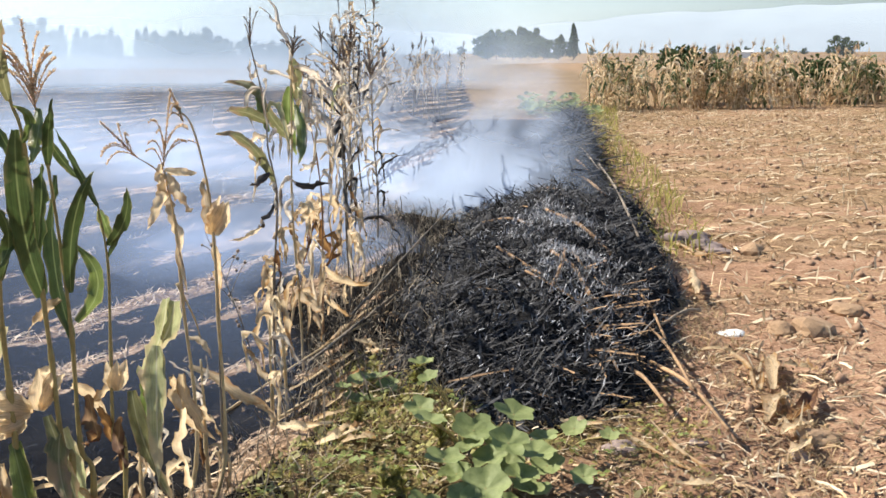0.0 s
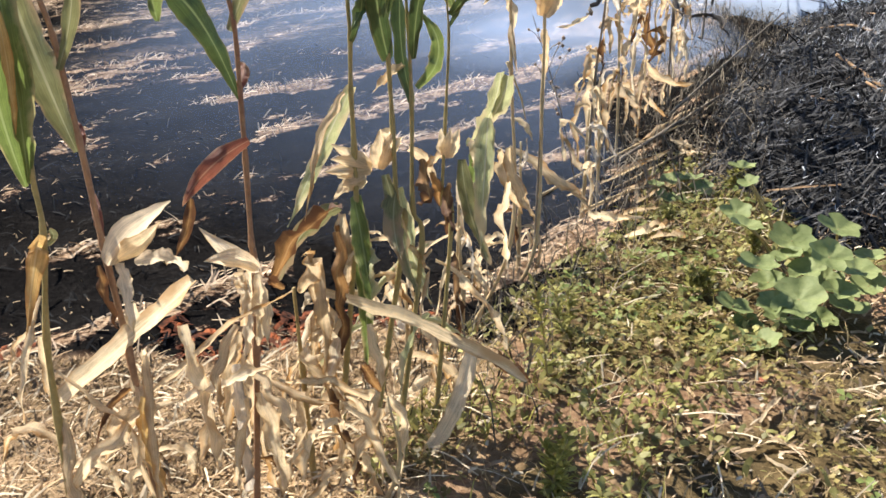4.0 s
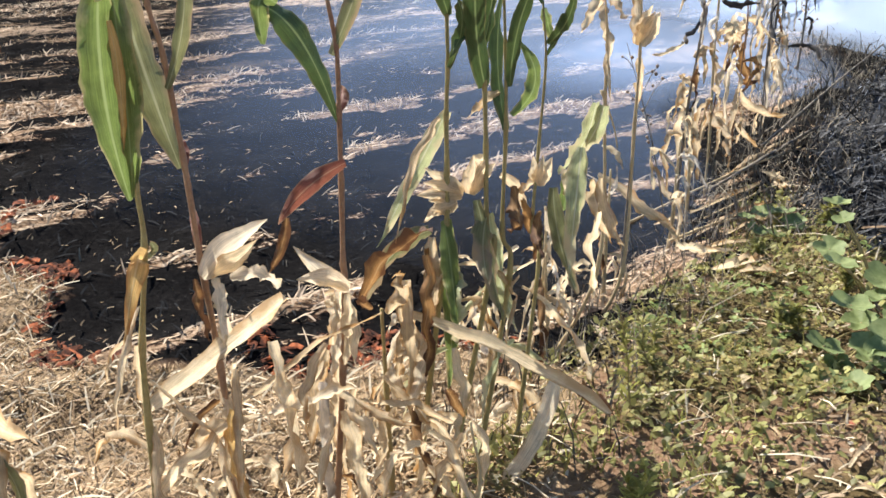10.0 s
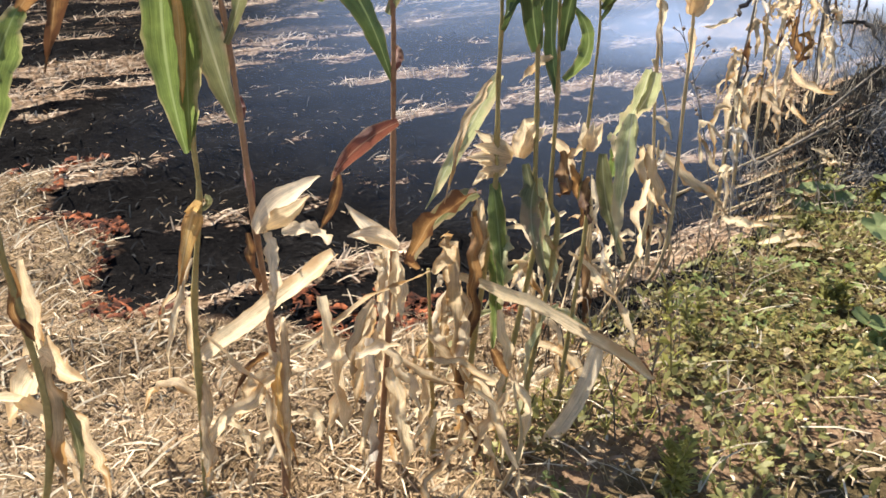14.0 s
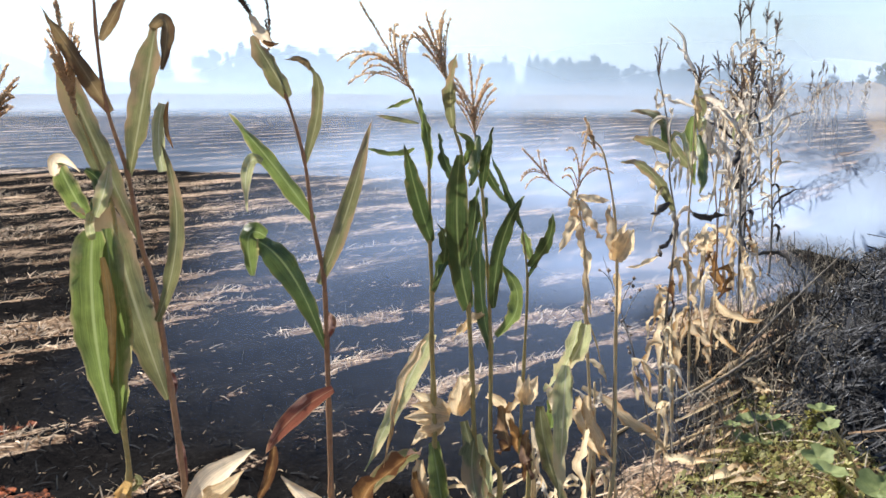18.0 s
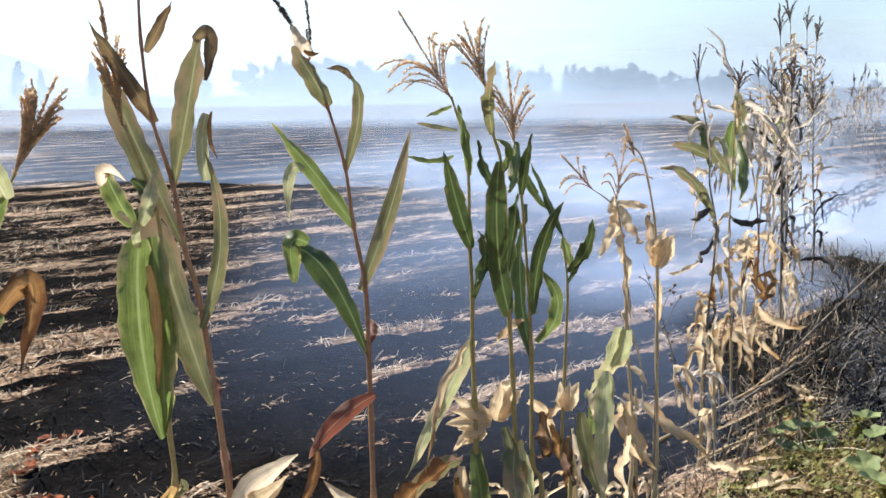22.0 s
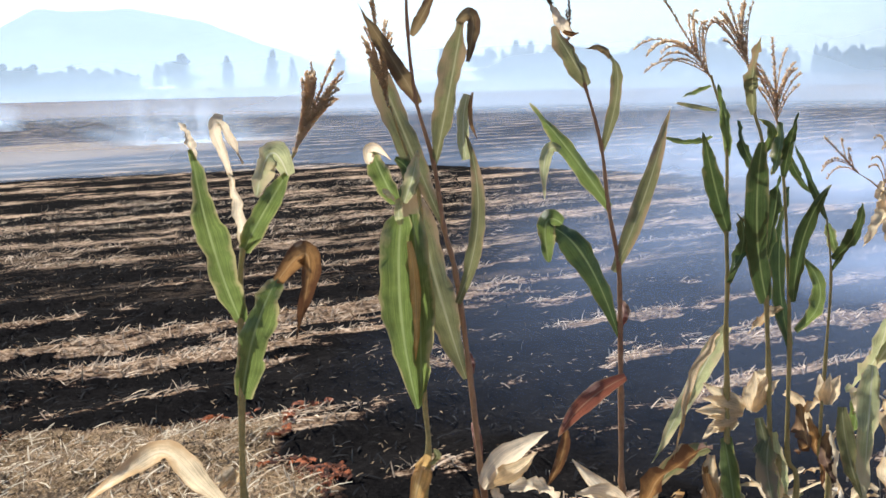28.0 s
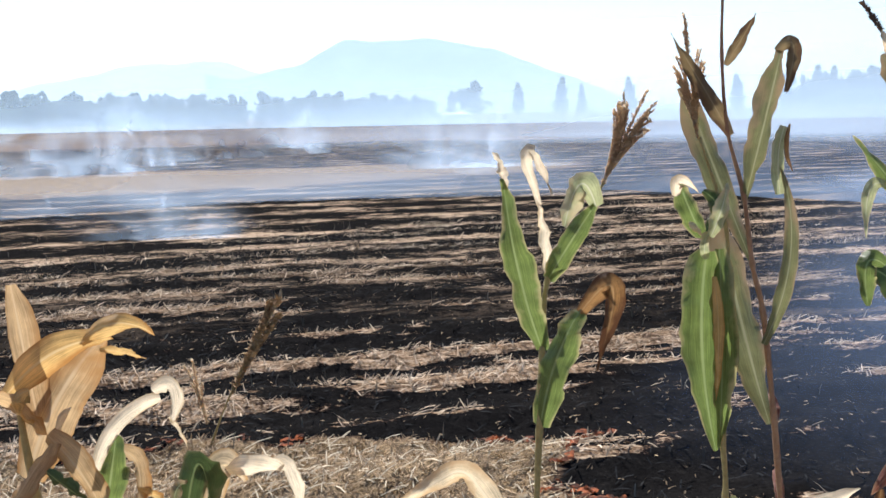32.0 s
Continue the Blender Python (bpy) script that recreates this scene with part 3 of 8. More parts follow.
def creepers(name, x, y, size, material, seed, label):
    """Small broad leaves held flat over the ground in threes, each a kite with a folded middle."""
    q = np.random.default_rng(seed)
    count = len(x)
    z = ground_height(x, y) + q.uniform(0.008, 0.055, count)
    turn = q.uniform(0, 2 * math.pi, count)
    up = np.stack([q.normal(0, 0.32, count), q.normal(0, 0.32, count), np.ones(count)], -1)
    up /= np.linalg.norm(up, axis=1)[:, None]
    verts, faces = [], []
    for k in range(3):
        a = turn + k * 2.1 + q.normal(0, 0.25, count)
        d = np.stack([np.cos(a), np.sin(a), 0 * a], -1)
        d -= up * (d * up).sum(1)[:, None]
        s = np.cross(up, d)
        c = np.stack([x, y, z], -1)
        ln, w = (size * q.uniform(0.7, 1.2, count))[:, None], (size * q.uniform(0.34, 0.55, count))[:, None]
        fold = up * ln * 0.12
        base = len(verts) * count
        verts += [c, c + d * ln * 0.6 + s * w + fold, c + d * ln, c + d * ln * 0.6 - s * w + fold]
        i = np.arange(count)
        faces += [np.stack([base + i, base + count + i, base + 2 * count + i], -1), np.stack([base + i, base + 2 * count + i, base + 3 * count + i], -1)]
    ob = new(name, mesh_from(name, np.concatenate(verts), np.concatenate(faces), material))
    return tagged(ob, label, "weeds", kind="stuff")


def creeper_chance(x, y):
    clump = smooth((fbm(x * 3.4, y * 3.4, 26) - 0.36) / 0.14)
    return clump * (x > bank_left(y) - 0.02) * (x < bank_right(y) - 0.05) * (heap_height(x, y) < 0.02) * (0.40 + 0.60 * smooth((0.10 + 0.05 * y - x) / 0.45))


x, y = scatter(11500, -0.95, 1.0, 1.2, 4.9, creeper_chance)
creepers("creeping_weeds", x, y, rng.uniform(0.008, 0.022, len(x)), CREEPER, 15, "low yellow-green creeping weeds covering the bank")
x, y = scatter(3000, -0.95, 0.9, 1.2, 4.9, lambda x, y: creeper_chance(x, y) * smooth((fbm(x * 2.2, y * 2.2, 38) - 0.42) / 0.1))
creepers("green_weeds", x, y, rng.uniform(0.014, 0.030, len(x)), FRESH, 16, "fresh green broad-leaved weeds on the bank")
x, y = scatter(2400, -0.8, 1.4, 1.2, 5.2, lambda x, y: (x > bank_left(y) - 0.05) * (heap_height(x, y) < 0.03) * 0.8)
lay("bank_chips", x, y, PALESTRAW, (0.008, 0.034), (0.003, 0.010), 0.02, "pale bits of dry leaf strewn over the bank", "dry leaf bits", 0.02)
x, y = scatter(600, -0.8, 1.2, 1.4, 6.0, lambda x, y: (x > bank_left(y)) * (heap_height(x, y) < 0.03) * 0.9)
lay("bank_straw", x, y, PALESTRAW, (0.05, 0.20), (0.002, 0.005), 0.04, "pale straw strands lying over the bank", raise_by=0.03)
x, y = scatter(11000, -0.7, 2.2, 1.2, 6.5, lambda x, y: (x > bank_left(y)) * (heap_height(x, y) < 0.03) * (0.25 + 0.65 * smooth((x + 0.35) / 0.4)))
lay("bank_litter", x, y, LITTER, (0.012, 0.07), (0.003, 0.011), 0.03, "dry straw and leaf bits on the bank", raise_by=0.01)


# ---- charred heap ----
def heap_rough(x, y):
    """Lumps and hollows between the bundles of the heap."""
    return smooth(heap_height(x, y) / 0.1) * (0.13 * (fbm(x * 5, y * 5, 51, 4) - 0.5) + 0.12 * (fbm(x * 1.9, y * 1.9, 52, 3) - 0.5))


def build_heap():
    xs, ys = np.arange(-0.8, 3.4, 0.05), np.arange(3.8, 24.2, 0.06)
    X, Y = np.meshgrid(xs, ys)
    h = heap_height(X, Y)
    Z = ground_height(X, Y) + h - 0.03 + heap_rough(X, Y)
    f = grid_faces(len(xs), len(ys))
    f = f[(h.ravel()[f] > 0.004).any(1)]
    body = mesh_from("mound", np.stack([X, Y, Z], -1).reshape(-1, 3), f.tolist(), CHAR)
    heap = tagged(new("charred_heap"), "smouldering heap of burnt maize stalks, black with grey ash", "burnt heap")
    parts = [new("mound", body)]
    for name, mat_, count, ln, wd, lift, share, y1 in (
        ("charred_straw", HEAPCHAR, 66000, (0.025, 0.11), (0.003, 0.008), 0.06, lambda x, y: 0.8 + 0 * x, 15),
        ("ash_straw", ASH, 150000, (0.008, 0.026), (0.002, 0.0055), 0.035, lambda x, y: np.clip(1.6 * smooth((fbm(x * 3, y * 2.4, 61) - 0.34) / 0.2) * np.exp(-(((x - 0.62) / 0.20) ** 2) - ((y - 5.9) / 0.80) ** 2), 0, 1) + 0.035 * smooth((8.5 - y) / 2), 12),
        ("charred_brush", HEAPCHAR, 9000, (0.07, 0.26), (0.005, 0.012), 0.12, lambda x, y: 0.9 + 0 * x, 14),
        ("charred_kindling", HEAPCHAR, 5200, (0.25, 0.85), (0.010, 0.026), 0.26, lambda x, y: smooth((y - 8.5) / 2.5), 24),
        ("charred_brushwood", CHAR, 1300, (0.20, 0.48), (0.004, 0.010), 0.22, lambda x, y: 0.35 + 0.6 * smooth((heap_middle(y) - x) / 0.4), 13),
        ("half_burnt_straw", HALFBURNT, 5200, (0.08, 0.34), (0.006, 0.016), 0.08, lambda x, y: np.clip(smooth((x - heap_middle(y) - 0.02) / 0.3) * smooth((5.9 - y) / 1.0) + 0.012, 0, 1), 15)):
        x, y = scatter(count, -0.6, 3.2, 4.0, y1, lambda x, y: share(x, y) * (heap_height(x, y) > 0.01), 1.0 if y1 > 20 else 1.5)
        k = len(x)
        z = ground_height(x, y) + heap_height(x, y) + (0.095 if name == "ash_straw" else -0.01) + heap_rough(x, y)
        yaw = rng.normal(-1.1, 0.8, k) if name == "half_burnt_straw" else rng.uniform(0, 6.28, k)
        parts.append(tagged(pieces(name, x, y, z, yaw, rng.uniform(*ln, k), rng.uniform(*wd, k), rng.uniform(-0.3, 1, k) * lift, mat_, 0.12 if name in ("charred_straw", "ash_straw") else 0.03), kind="stuff"))
    for p in parts:
        p.parent = heap
    return heap


heap = build_heap()


# ---- maize plants ----
def part(name, me, parent, label=""):
    ob = new(name, me)
    ob.parent = parent
    if label:
        ob["label"] = label
    return ob


def curve_through(a, m, b, steps):
    """Points of the arc from a over m to b."""
    a, m, b = Vector(a), Vector(m), Vector(b)
    c = 2 * m - 0.5 * (a + b)
    return [a * (1 - t) ** 2 + c * (2 * t * (1 - t)) + b * t * t for t in (k / steps for k in range(steps + 1))]


def spline(points, steps):
    """A smooth line through a few points."""
    p = [Vector(v) for v in points]
    p = [2 * p[0] - p[1], *p, 2 * p[-1] - p[-2]]
    out = []
    for k in range(1, len(p) - 2):
        for j in range(steps):
            t = j / steps
            a, b, c, d = p[k - 1 : k + 3]
            out.append(0.5 * (2 * b + (c - a) * t + (2 * a - 5 * b + 4 * c - d) * t * t + (3 * b - a - 3 * c + d) * t**3))
    return out + [p[-2]]


def tube(name, line, radii, material, sides=7):
    verts, faces = [], []
    for k, p in enumerate(line):
        d = (line[min(k + 1, len(line) - 1)] - line[max(k - 1, 0)]).normalized()
        u = d.cross(Vector((0.31, 0.87, 0.2))).normalized()
        w = d.cross(u)
        for j in range(sides):
            a = 2 * math.pi * j / sides
            verts.append(p + (u * math.cos(a) + w * math.sin(a)) * radii[k])
    for k in range(len(line) - 1):
        for j in range(sides):
            i, n = k * sides + j, k * sides + (j + 1) % sides
            faces.append((i, n, n + sides, i + sides))
    faces += [tuple(range(sides))[::-1], tuple(range((len(line) - 1) * sides, len(line) * sides))]
    return mesh_from(name, verts, faces, material)


def stalk(parent, points, thick, material, thin=0.32):
    """A tapered stem with thicker nodes and leaf sheaths."""
    line = spline(points, 7)
    last = len(line) - 1
    radii = [0.82 * thick * (1 - (1 - thin) * k / last) * (1.28 if k % 7 == 0 else 1.0 + 0.10 * math.sin(k)) for k in range(last + 1)]
    return part("stem", tube("stem", line, radii, material), parent)


def ribbon(name, line, width, material, roll=0.0, twist=0.0, cup=0.25, seed=0, wave=0.12, profile="leaf", ragged=0.0):
    """A leaf along a line: a cupped strip with a midrib, wavy edges and a pointed end."""
    r = random.Random(seed)
    n, across_n = len(line) - 1, 5
    verts, faces, uv = [], [], []
    ph, ph2 = r.uniform(0, 6), r.uniform(0, 6)
    tears = [r.random() for _ in range(2 * n + 2)]
    for k, p in enumerate(line):
        t = k / n
        d = (line[min(k + 1, n)] - line[max(k - 1, 0)]).normalized()
        s1 = d.cross(FACE)
        s1 = s1.normalized() if s1.length > 0.05 else d.cross(Vector((0, 0, 1))).normalized()
        s2 = d.cross(s1)
        a = radians(roll + twist * t)
        side, up = s1 * math.cos(a) + s2 * math.sin(a), s2 * math.cos(a) - s1 * math.sin(a)
        if profile == "leaf":
            w = width * (0.45 + 0.55 * min(1, t / 0.25)) * (1 - max(0, (t - 0.45) / 0.55) ** 1.8 * 0.97)
        elif profile == "blunt":
            w = width * (0.6 + 0.4 * min(1, t / 0.2)) * (1 - 0.72 * max(0, (t - 0.70) / 0.30) ** 1.7)
        elif profile == "blade":  # drawn in to its sheath, wide above
            w = width * (0.14 + 0.86 * min(1, t / 0.48) ** 0.85) * (1 - 0.55 * max(0, (t - 0.72) / 0.28) ** 2)
        elif profile == "strip":
            w = width * (0.70 + 0.30 * min(1, t / 0.18)) * (1 - 0.40 * max(0, (t - 0.88) / 0.12))
        else:  # a husk: widest near its foot
            w = width * (0.55 + 0.45 * math.sin(min(1, t / 0.4) * math.pi / 2)) * (1 - max(0, (t - 0.35) / 0.65) ** 1.4 * 0.95)
        for j in range(across_n):
            v = j / (across_n - 1) * 2 - 1
            edge = wave * width * abs(v) * (math.sin(t * 15 + (ph if v < 0 else ph2)) + 0.6 * math.sin(t * 37 + ph2 * v)) * min(1, t * 4)
            tear = 1 - ragged * tears[2 * k + (v > 0)] * abs(v)
            verts.append(p + side * (v * w / 2 * tear) + up * (cup * w * (abs(v) ** 1.3) + edge))
            uv.append((t, (v + 1) / 2))
    for k in range(n):
        for j in range(across_n - 1):
            i = k * across_n + j
            faces.append((i, i + 1, i + 1 + across_n, i + across_n))
    return mesh_from(name, verts, faces, material, uv)


COUNT = [0]
WITHERED = (DRY, BROWN, SCORCHED, BLACKENED, HUSK, PALEHUSK)


def leaf(parent, a, m, b, width, material, roll=0.0, twist=25.0, cup=0.22, wave=0.17, profile="leaf", ragged=0.16, label="", name="leaf"):
    """One leaf from a over m to b."""
    COUNT[0] += 1
    line = curve_through(a, m, b, 18)
    length = sum((q - p).length for p, q in zip(line, line[1:]))
    if name == "leaf":
        width = min(width, 0.30 * length)
    if material in WITHERED and profile not in ("husk", "strip") and ragged > 0:
        # dead leaves curl, twist and fray
        cup, wave, ragged, twist = max(cup, 0.32), max(wave, 0.24), max(ragged, 0.32), twist * 2.0
        q = random.Random(COUNT[0] * 7 + 1)
        u, v = q.uniform(0, 6), Vector((q.uniform(-1, 1), q.uniform(-1, 1), q.uniform(-0.5, 0.5)))
        w = Vector((q.uniform(-1, 1), q.uniform(-1, 1), q.uniform(-0.5, 0.5)))
        line = [p + (v * 0.040 * math.sin(u + 9 * k / 18) + w * 0.022 * math.sin(u * 2 + 21 * k / 18)) * length * math.sin(math.pi * k / 18) for k, p in enumerate(line)]
    return part(name, ribbon(name, line, width, material, roll, twist, cup, COUNT[0], wave, profile, ragged), parent, label)


def drooping(parent, a, top, b, width, material, material_2=None, roll=0.0, twist=20.0, ragged=0.0, label=""):
    """A leaf that rises to a sharp fold and hangs from there."""
    COUNT[0] += 1
    a, top, b = Vector(a), Vector(top), Vector(b)
    line = spline([a, a.lerp(top, 0.55), top, top.lerp(b, 0.35) + Vector((0, 0, 0.01)), b], 5)
    return part("leaf", ribbon("leaf", line, width, material_2 or material, roll, twist, 0.2, COUNT[0], 0.13, "leaf", ragged), parent, label)


def tangle(parent, count, low, high, seed, materials, reach=0.30):
    """Torn dry leaves hanging round the lower stem."""
    q = random.Random(seed)
    for k in range(count):
        z = q.uniform(low, high)
        ang = q.uniform(0, 6.28)
        out = Vector((math.cos(ang), math.sin(ang), 0))
        ln = reach * q.uniform(0.5, 1.2)
        a = Vector((0, 0, z)) + out * 0.01
        b = a + out * ln * q.uniform(0.3, 0.8) - Vector((0, 0, min(z - 0.02, ln * q.uniform(0.3, 1.1))))
        m = a.lerp(b, 0.45) + out * ln * 0.12 + Vector((0, 0, ln * q.uniform(0.0, 0.22)))
        leaf(parent, a, m, b, q.uniform(0.016, 0.042), q.choice(materials), q.uniform(-80, 80), q.uniform(-120, 120), 0.35, 0.25, ragged=0.4)


def rags(parent, count, low, high, seed, materials, length=0.26, width=0.032):
    """Crumpled strips of dead leaf hanging close along a stem."""
    q = random.Random(seed)
    for k in range(count):
        z, ang = q.uniform(low, high), q.uniform(0, 6.28)
        out, ln = Vector((math.cos(ang), math.sin(ang), 0)), length * q.uniform(0.6, 1.25)
        a = Vector((0, 0, z)) + out * 0.008
        m = a + out * ln * q.uniform(0.10, 0.32) + Vector((0, 0, ln * q.uniform(-0.15, 0.18)))
        b = a + out * ln * q.uniform(0.05, 0.45) - Vector((0, 0, min(z - 0.03, ln * q.uniform(0.5, 1.0))))
        leaf(parent, a, m, b, width * q.uniform(0.6, 1.3), q.choice(materials), q.uniform(-80, 80), q.uniform(-110, 110), 0.4, 0.28, ragged=0.5)


def husk(parent, a, b, width, material=HUSK, fans=3, open_by=0.25, label="dry husk"):
    """The husk of a cob: overlapping blades round a spindle."""
    COUNT[0] += 1
    r = random.Random(COUNT[0])
    a, b = Vector(a), Vector(b)
    d = b - a
    length = d.length
    s = d.cross(FACE).normalized()
    made = None
    for k in range(fans):
        bow = (k - (fans - 1) / 2) * open_by * length
        out = FACE * (width * 0.28 * (1 - 0.9 * abs(k - (fans - 1) / 2) / max(1, fans / 2)))
        tip = b + s * bow * 1.2 + out * 0.2 - d * r.uniform(0, 0.16)
        mid = a.lerp(b, 0.5) + s * bow * 0.5 + out
        ob = leaf(made or parent, a, mid, tip, width, material, r.uniform(-25, 25), r.uniform(-20, 20), 0.42, 0.05, "husk", name="husk" if not made else "husk_blade", label=label if not made else "")
        made = made or ob
    return made


def tassel(parent, a, b, arms, spread, material, seed=0, thick=0.0035, curl=0.0):
    """A tassel: a middle spike and side branches set with spikelets."""
    r = random.Random(seed)
    a, b = Vector(a), Vector(b)
    d = b - a
    length = d.length
    s, w = d.cross(FACE).normalized(), FACE
    verts, faces = [], []

    def add(line, radius):
        me_line = []
        for k in range(len(line) - 1):
            for q in range(7):
                p = line[k].lerp(line[k + 1], q / 7)
                me_line.append(p)
        for p in me_line:
            for side in range(2):
                e = Vector((r.uniform(-1, 1), r.uniform(-1, 1), r.uniform(-0.2, 1.4))).normalized() * radius * r.uniform(3.0, 7.0)
                q = e.cross(d).normalized() * radius * 1.3
                i = len(verts)
                verts.extend([p - q, p + q, p + e * 0.6 + q * 0.9, p + e, p + e * 0.6 - q * 0.9])
                faces.extend([(i, i + 1, i + 2, i + 4), (i + 4, i + 2, i + 3)])

        for k, p in enumerate(line[:-1]):
            n = line[k + 1]
            ax = (n - p).normalized()
            u = ax.cross(Vector((0.3, 0.9, 0.1))).normalized()
            v = ax.cross(u)
            i = len(verts)
            for c in (p, n):
                for j in range(4):
                    ang = math.pi / 2 * j
                    verts.append(c + (u * math.cos(ang) + v * math.sin(ang)) * radius)
            for j in range(4):
                faces.append((i + j, i + (j + 1) % 4, i + 4 + (j + 1) % 4, i + 4 + j))

    add(spline([a, a.lerp(b, 0.5) + s * length * r.uniform(-0.03, 0.03), b], 5), thick)
    for k in range(arms):
        f = 0.04 + 0.30 * k / max(1, arms - 1)
        root = a.lerp(b, f)
        lean = spread * r.uniform(0.35, 1.0) * (1 if k % 2 else -1)
        depth = r.uniform(-0.5, 0.5) * spread
        ln = length * r.uniform(0.42, 0.62) * (1.35 if spread < 0.5 else 1.0)
        end = root + d.normalized() * ln * r.uniform(0.6, 0.95) + s * lean * ln + w * depth * ln
        mid = root.lerp(end, 0.5) + d.normalized() * ln * 0.14
        end = end - Vector((0, 0, 1)) * curl * ln
        add(curve_through(root, mid, end, 6), thick * 0.75)
    me = mesh_from("tassel", verts, faces, material)
    me.polygons.foreach_set("use_smooth", np.zeros(len(me.polygons), bool))
    return part("tassel", me, parent)


def plant(x, y, label, name="maize_plant", group="maize plants along the field edge", sunk=False):
    """An Empty at a plant's foot: at the plan's level, or sunk to the soil there."""
    ob = tagged(new(name), label, "maize plant", group)
    ob.location = (x, y, float(ground_height(x, y)) if sunk else 0.0)
    return ob


def wild_plant(x, y, height, seed, stem, leaves, tassel_mat, label, group, name="maize_plant", leaf_len=0.5, width=0.06, hang=0.6, low=0.1, count=9, side=2.0, rise=0.3, limp=False):
    """A maize plant grown at random; built round its own foot."""
    r = random.Random(seed)
    ob = plant(x, y, label, name, group, True)
    lean = Vector((r.uniform(-0.06, 0.06), r.uniform(-0.08, 0.08), 1)) * height
    pts = [Vector((0, 0, -0.03)), lean * 0.35 + Vector((r.uniform(-0.02, 0.02), r.uniform(-0.02, 0.02), 0)), lean * 0.7, lean]
    stalk(ob, pts, 0.012, stem)
    line = spline(pts, 7)
    for k in range(count):
        f = low + (0.94 - low) * (k + r.uniform(0, 0.6)) / count
        a = line[min(len(line) - 1, int(f * (len(line) - 1)))]
        ang = (k % 2) * math.pi + side + r.uniform(-0.8, 0.8)
        out = Vector((math.cos(ang), math.sin(ang), 0))
        ln = leaf_len * r.uniform(0.55, 1.15)
        if r.random() < rise:
            m = a + out * ln * r.uniform(0.15, 0.4) + Vector((0, 0, ln * r.uniform(0.15, 0.4)))
            b = a + out * ln * r.uniform(0.3, 0.9) + Vector((0, 0, ln * r.uniform(0.2, 0.9)))
        elif limp:
            m = a + out * ln * r.uniform(0.12, 0.28) + Vector((0, 0, ln * r.uniform(-0.05, 0.22)))
            b = a + out * ln * r.uniform(0.08, 0.35) - Vector((0, 0, ln * r.uniform(0.45, 1.0)))
        else:
            m = a + out * ln * r.uniform(0.25, 0.45) + Vector((0, 0, ln * r.uniform(-0.1, 0.4)))
            b = a + out * ln * r.uniform(0.2, 0.8) - Vector((0, 0, ln * r.uniform(0.1, 1.0) * hang))
        leaf(ob, a, m, b, width * r.uniform(0.6, 1.15), r.choice(leaves), r.uniform(-70, 70), r.uniform(-90, 90), 0.25, 0.2, ragged=0.5)
    if tassel_mat:
        top = line[-1]
        tassel(ob, top, top + Vector((r.uniform(-0.05, 0.05), r.uniform(-0.05, 0.05), 0.26)), 7, 0.55, tassel_mat, seed)
    return ob


# dry maize standing past the harvested field
kinds = [wild_plant(4.6 + 0.8 * k, 29.6, 1.5 + 0.08 * (k % 3), 100 + k, STEM if k % 2 else DRYSTEM, [PALEHUSK, HUSK, PALEHUSK, DRY] if k < 4 else [OLIVE, DARKGREEN, HUSK], TASSEL, "dry straw-coloured maize plant standing at the field end" if k < 4 else "maize plant still partly green at the field end", "maize plants past the harvested field", leaf_len=0.70, width=0.10, hang=1.0, count=15, rise=0.22) for k in range(6)]
r = random.Random(5)
for k in range(125):
    px = 4.0 + 11.0 * r.random() ** 1.15
    py = 27.6 + 0.30 * (px - 4.0) + 3.4 * r.random() ** 1.4
    src = kinds[r.randrange(4) if r.random() < 0.68 else 4 + r.randrange(2)]
    copy_thing(src, pose(px, py, float(ground_height(px, py)) - 0.02, r.uniform(-14, 14), r.uniform(-14, 14), r.uniform(0, 360)) @ Matrix.Diagonal((*(0.50 + 0.62 * r.random() ** 1.6,) * 3, 1)))

# scorched stalks along the field edge, further on
kinds = [wild_plant(-0.85, 9.6 + 0.9 * k, 2.0 + 0.15 * (k % 2), 200 + k, BURNTSTEM, [SCORCHED, SCORCHED, SCORCHED, SCORCHED, SCORCHED, DRY, BLACKENED], DARKTASSEL, "scorched grey maize stalk with curled leaves in smoke", "scorched stalks along the field edge", "scorched_maize", leaf_len=0.38, width=0.044, hang=0.8, low=0.52, count=17, side=0.6, rise=0.62, limp=True) for k in range(4)]
for k in range(30):
    py = 8.6 + 17.5 * (k / 30) + r.uniform(-0.3, 0.3)
    px = float(np.interp(py, (8, 12, 17, 22, 26), (-0.90, -1.0, -0.95, -0.5, 0.1))) + r.uniform(-0.22, 0.16)
    copy_thing(kinds[k % 4], pose(px, py, float(ground_height(px, py)) - 0.02, r.uniform(-9, 9), r.uniform(-4, 14), r.uniform(0, 360)) @ Matrix.Diagonal((*(r.uniform(0.85, 1.08) * float(np.interp(py, (8.6, 11.0, 15.0, 26.0), (0.74, 0.80, 0.80, 0.76))),) * 3, 1)))


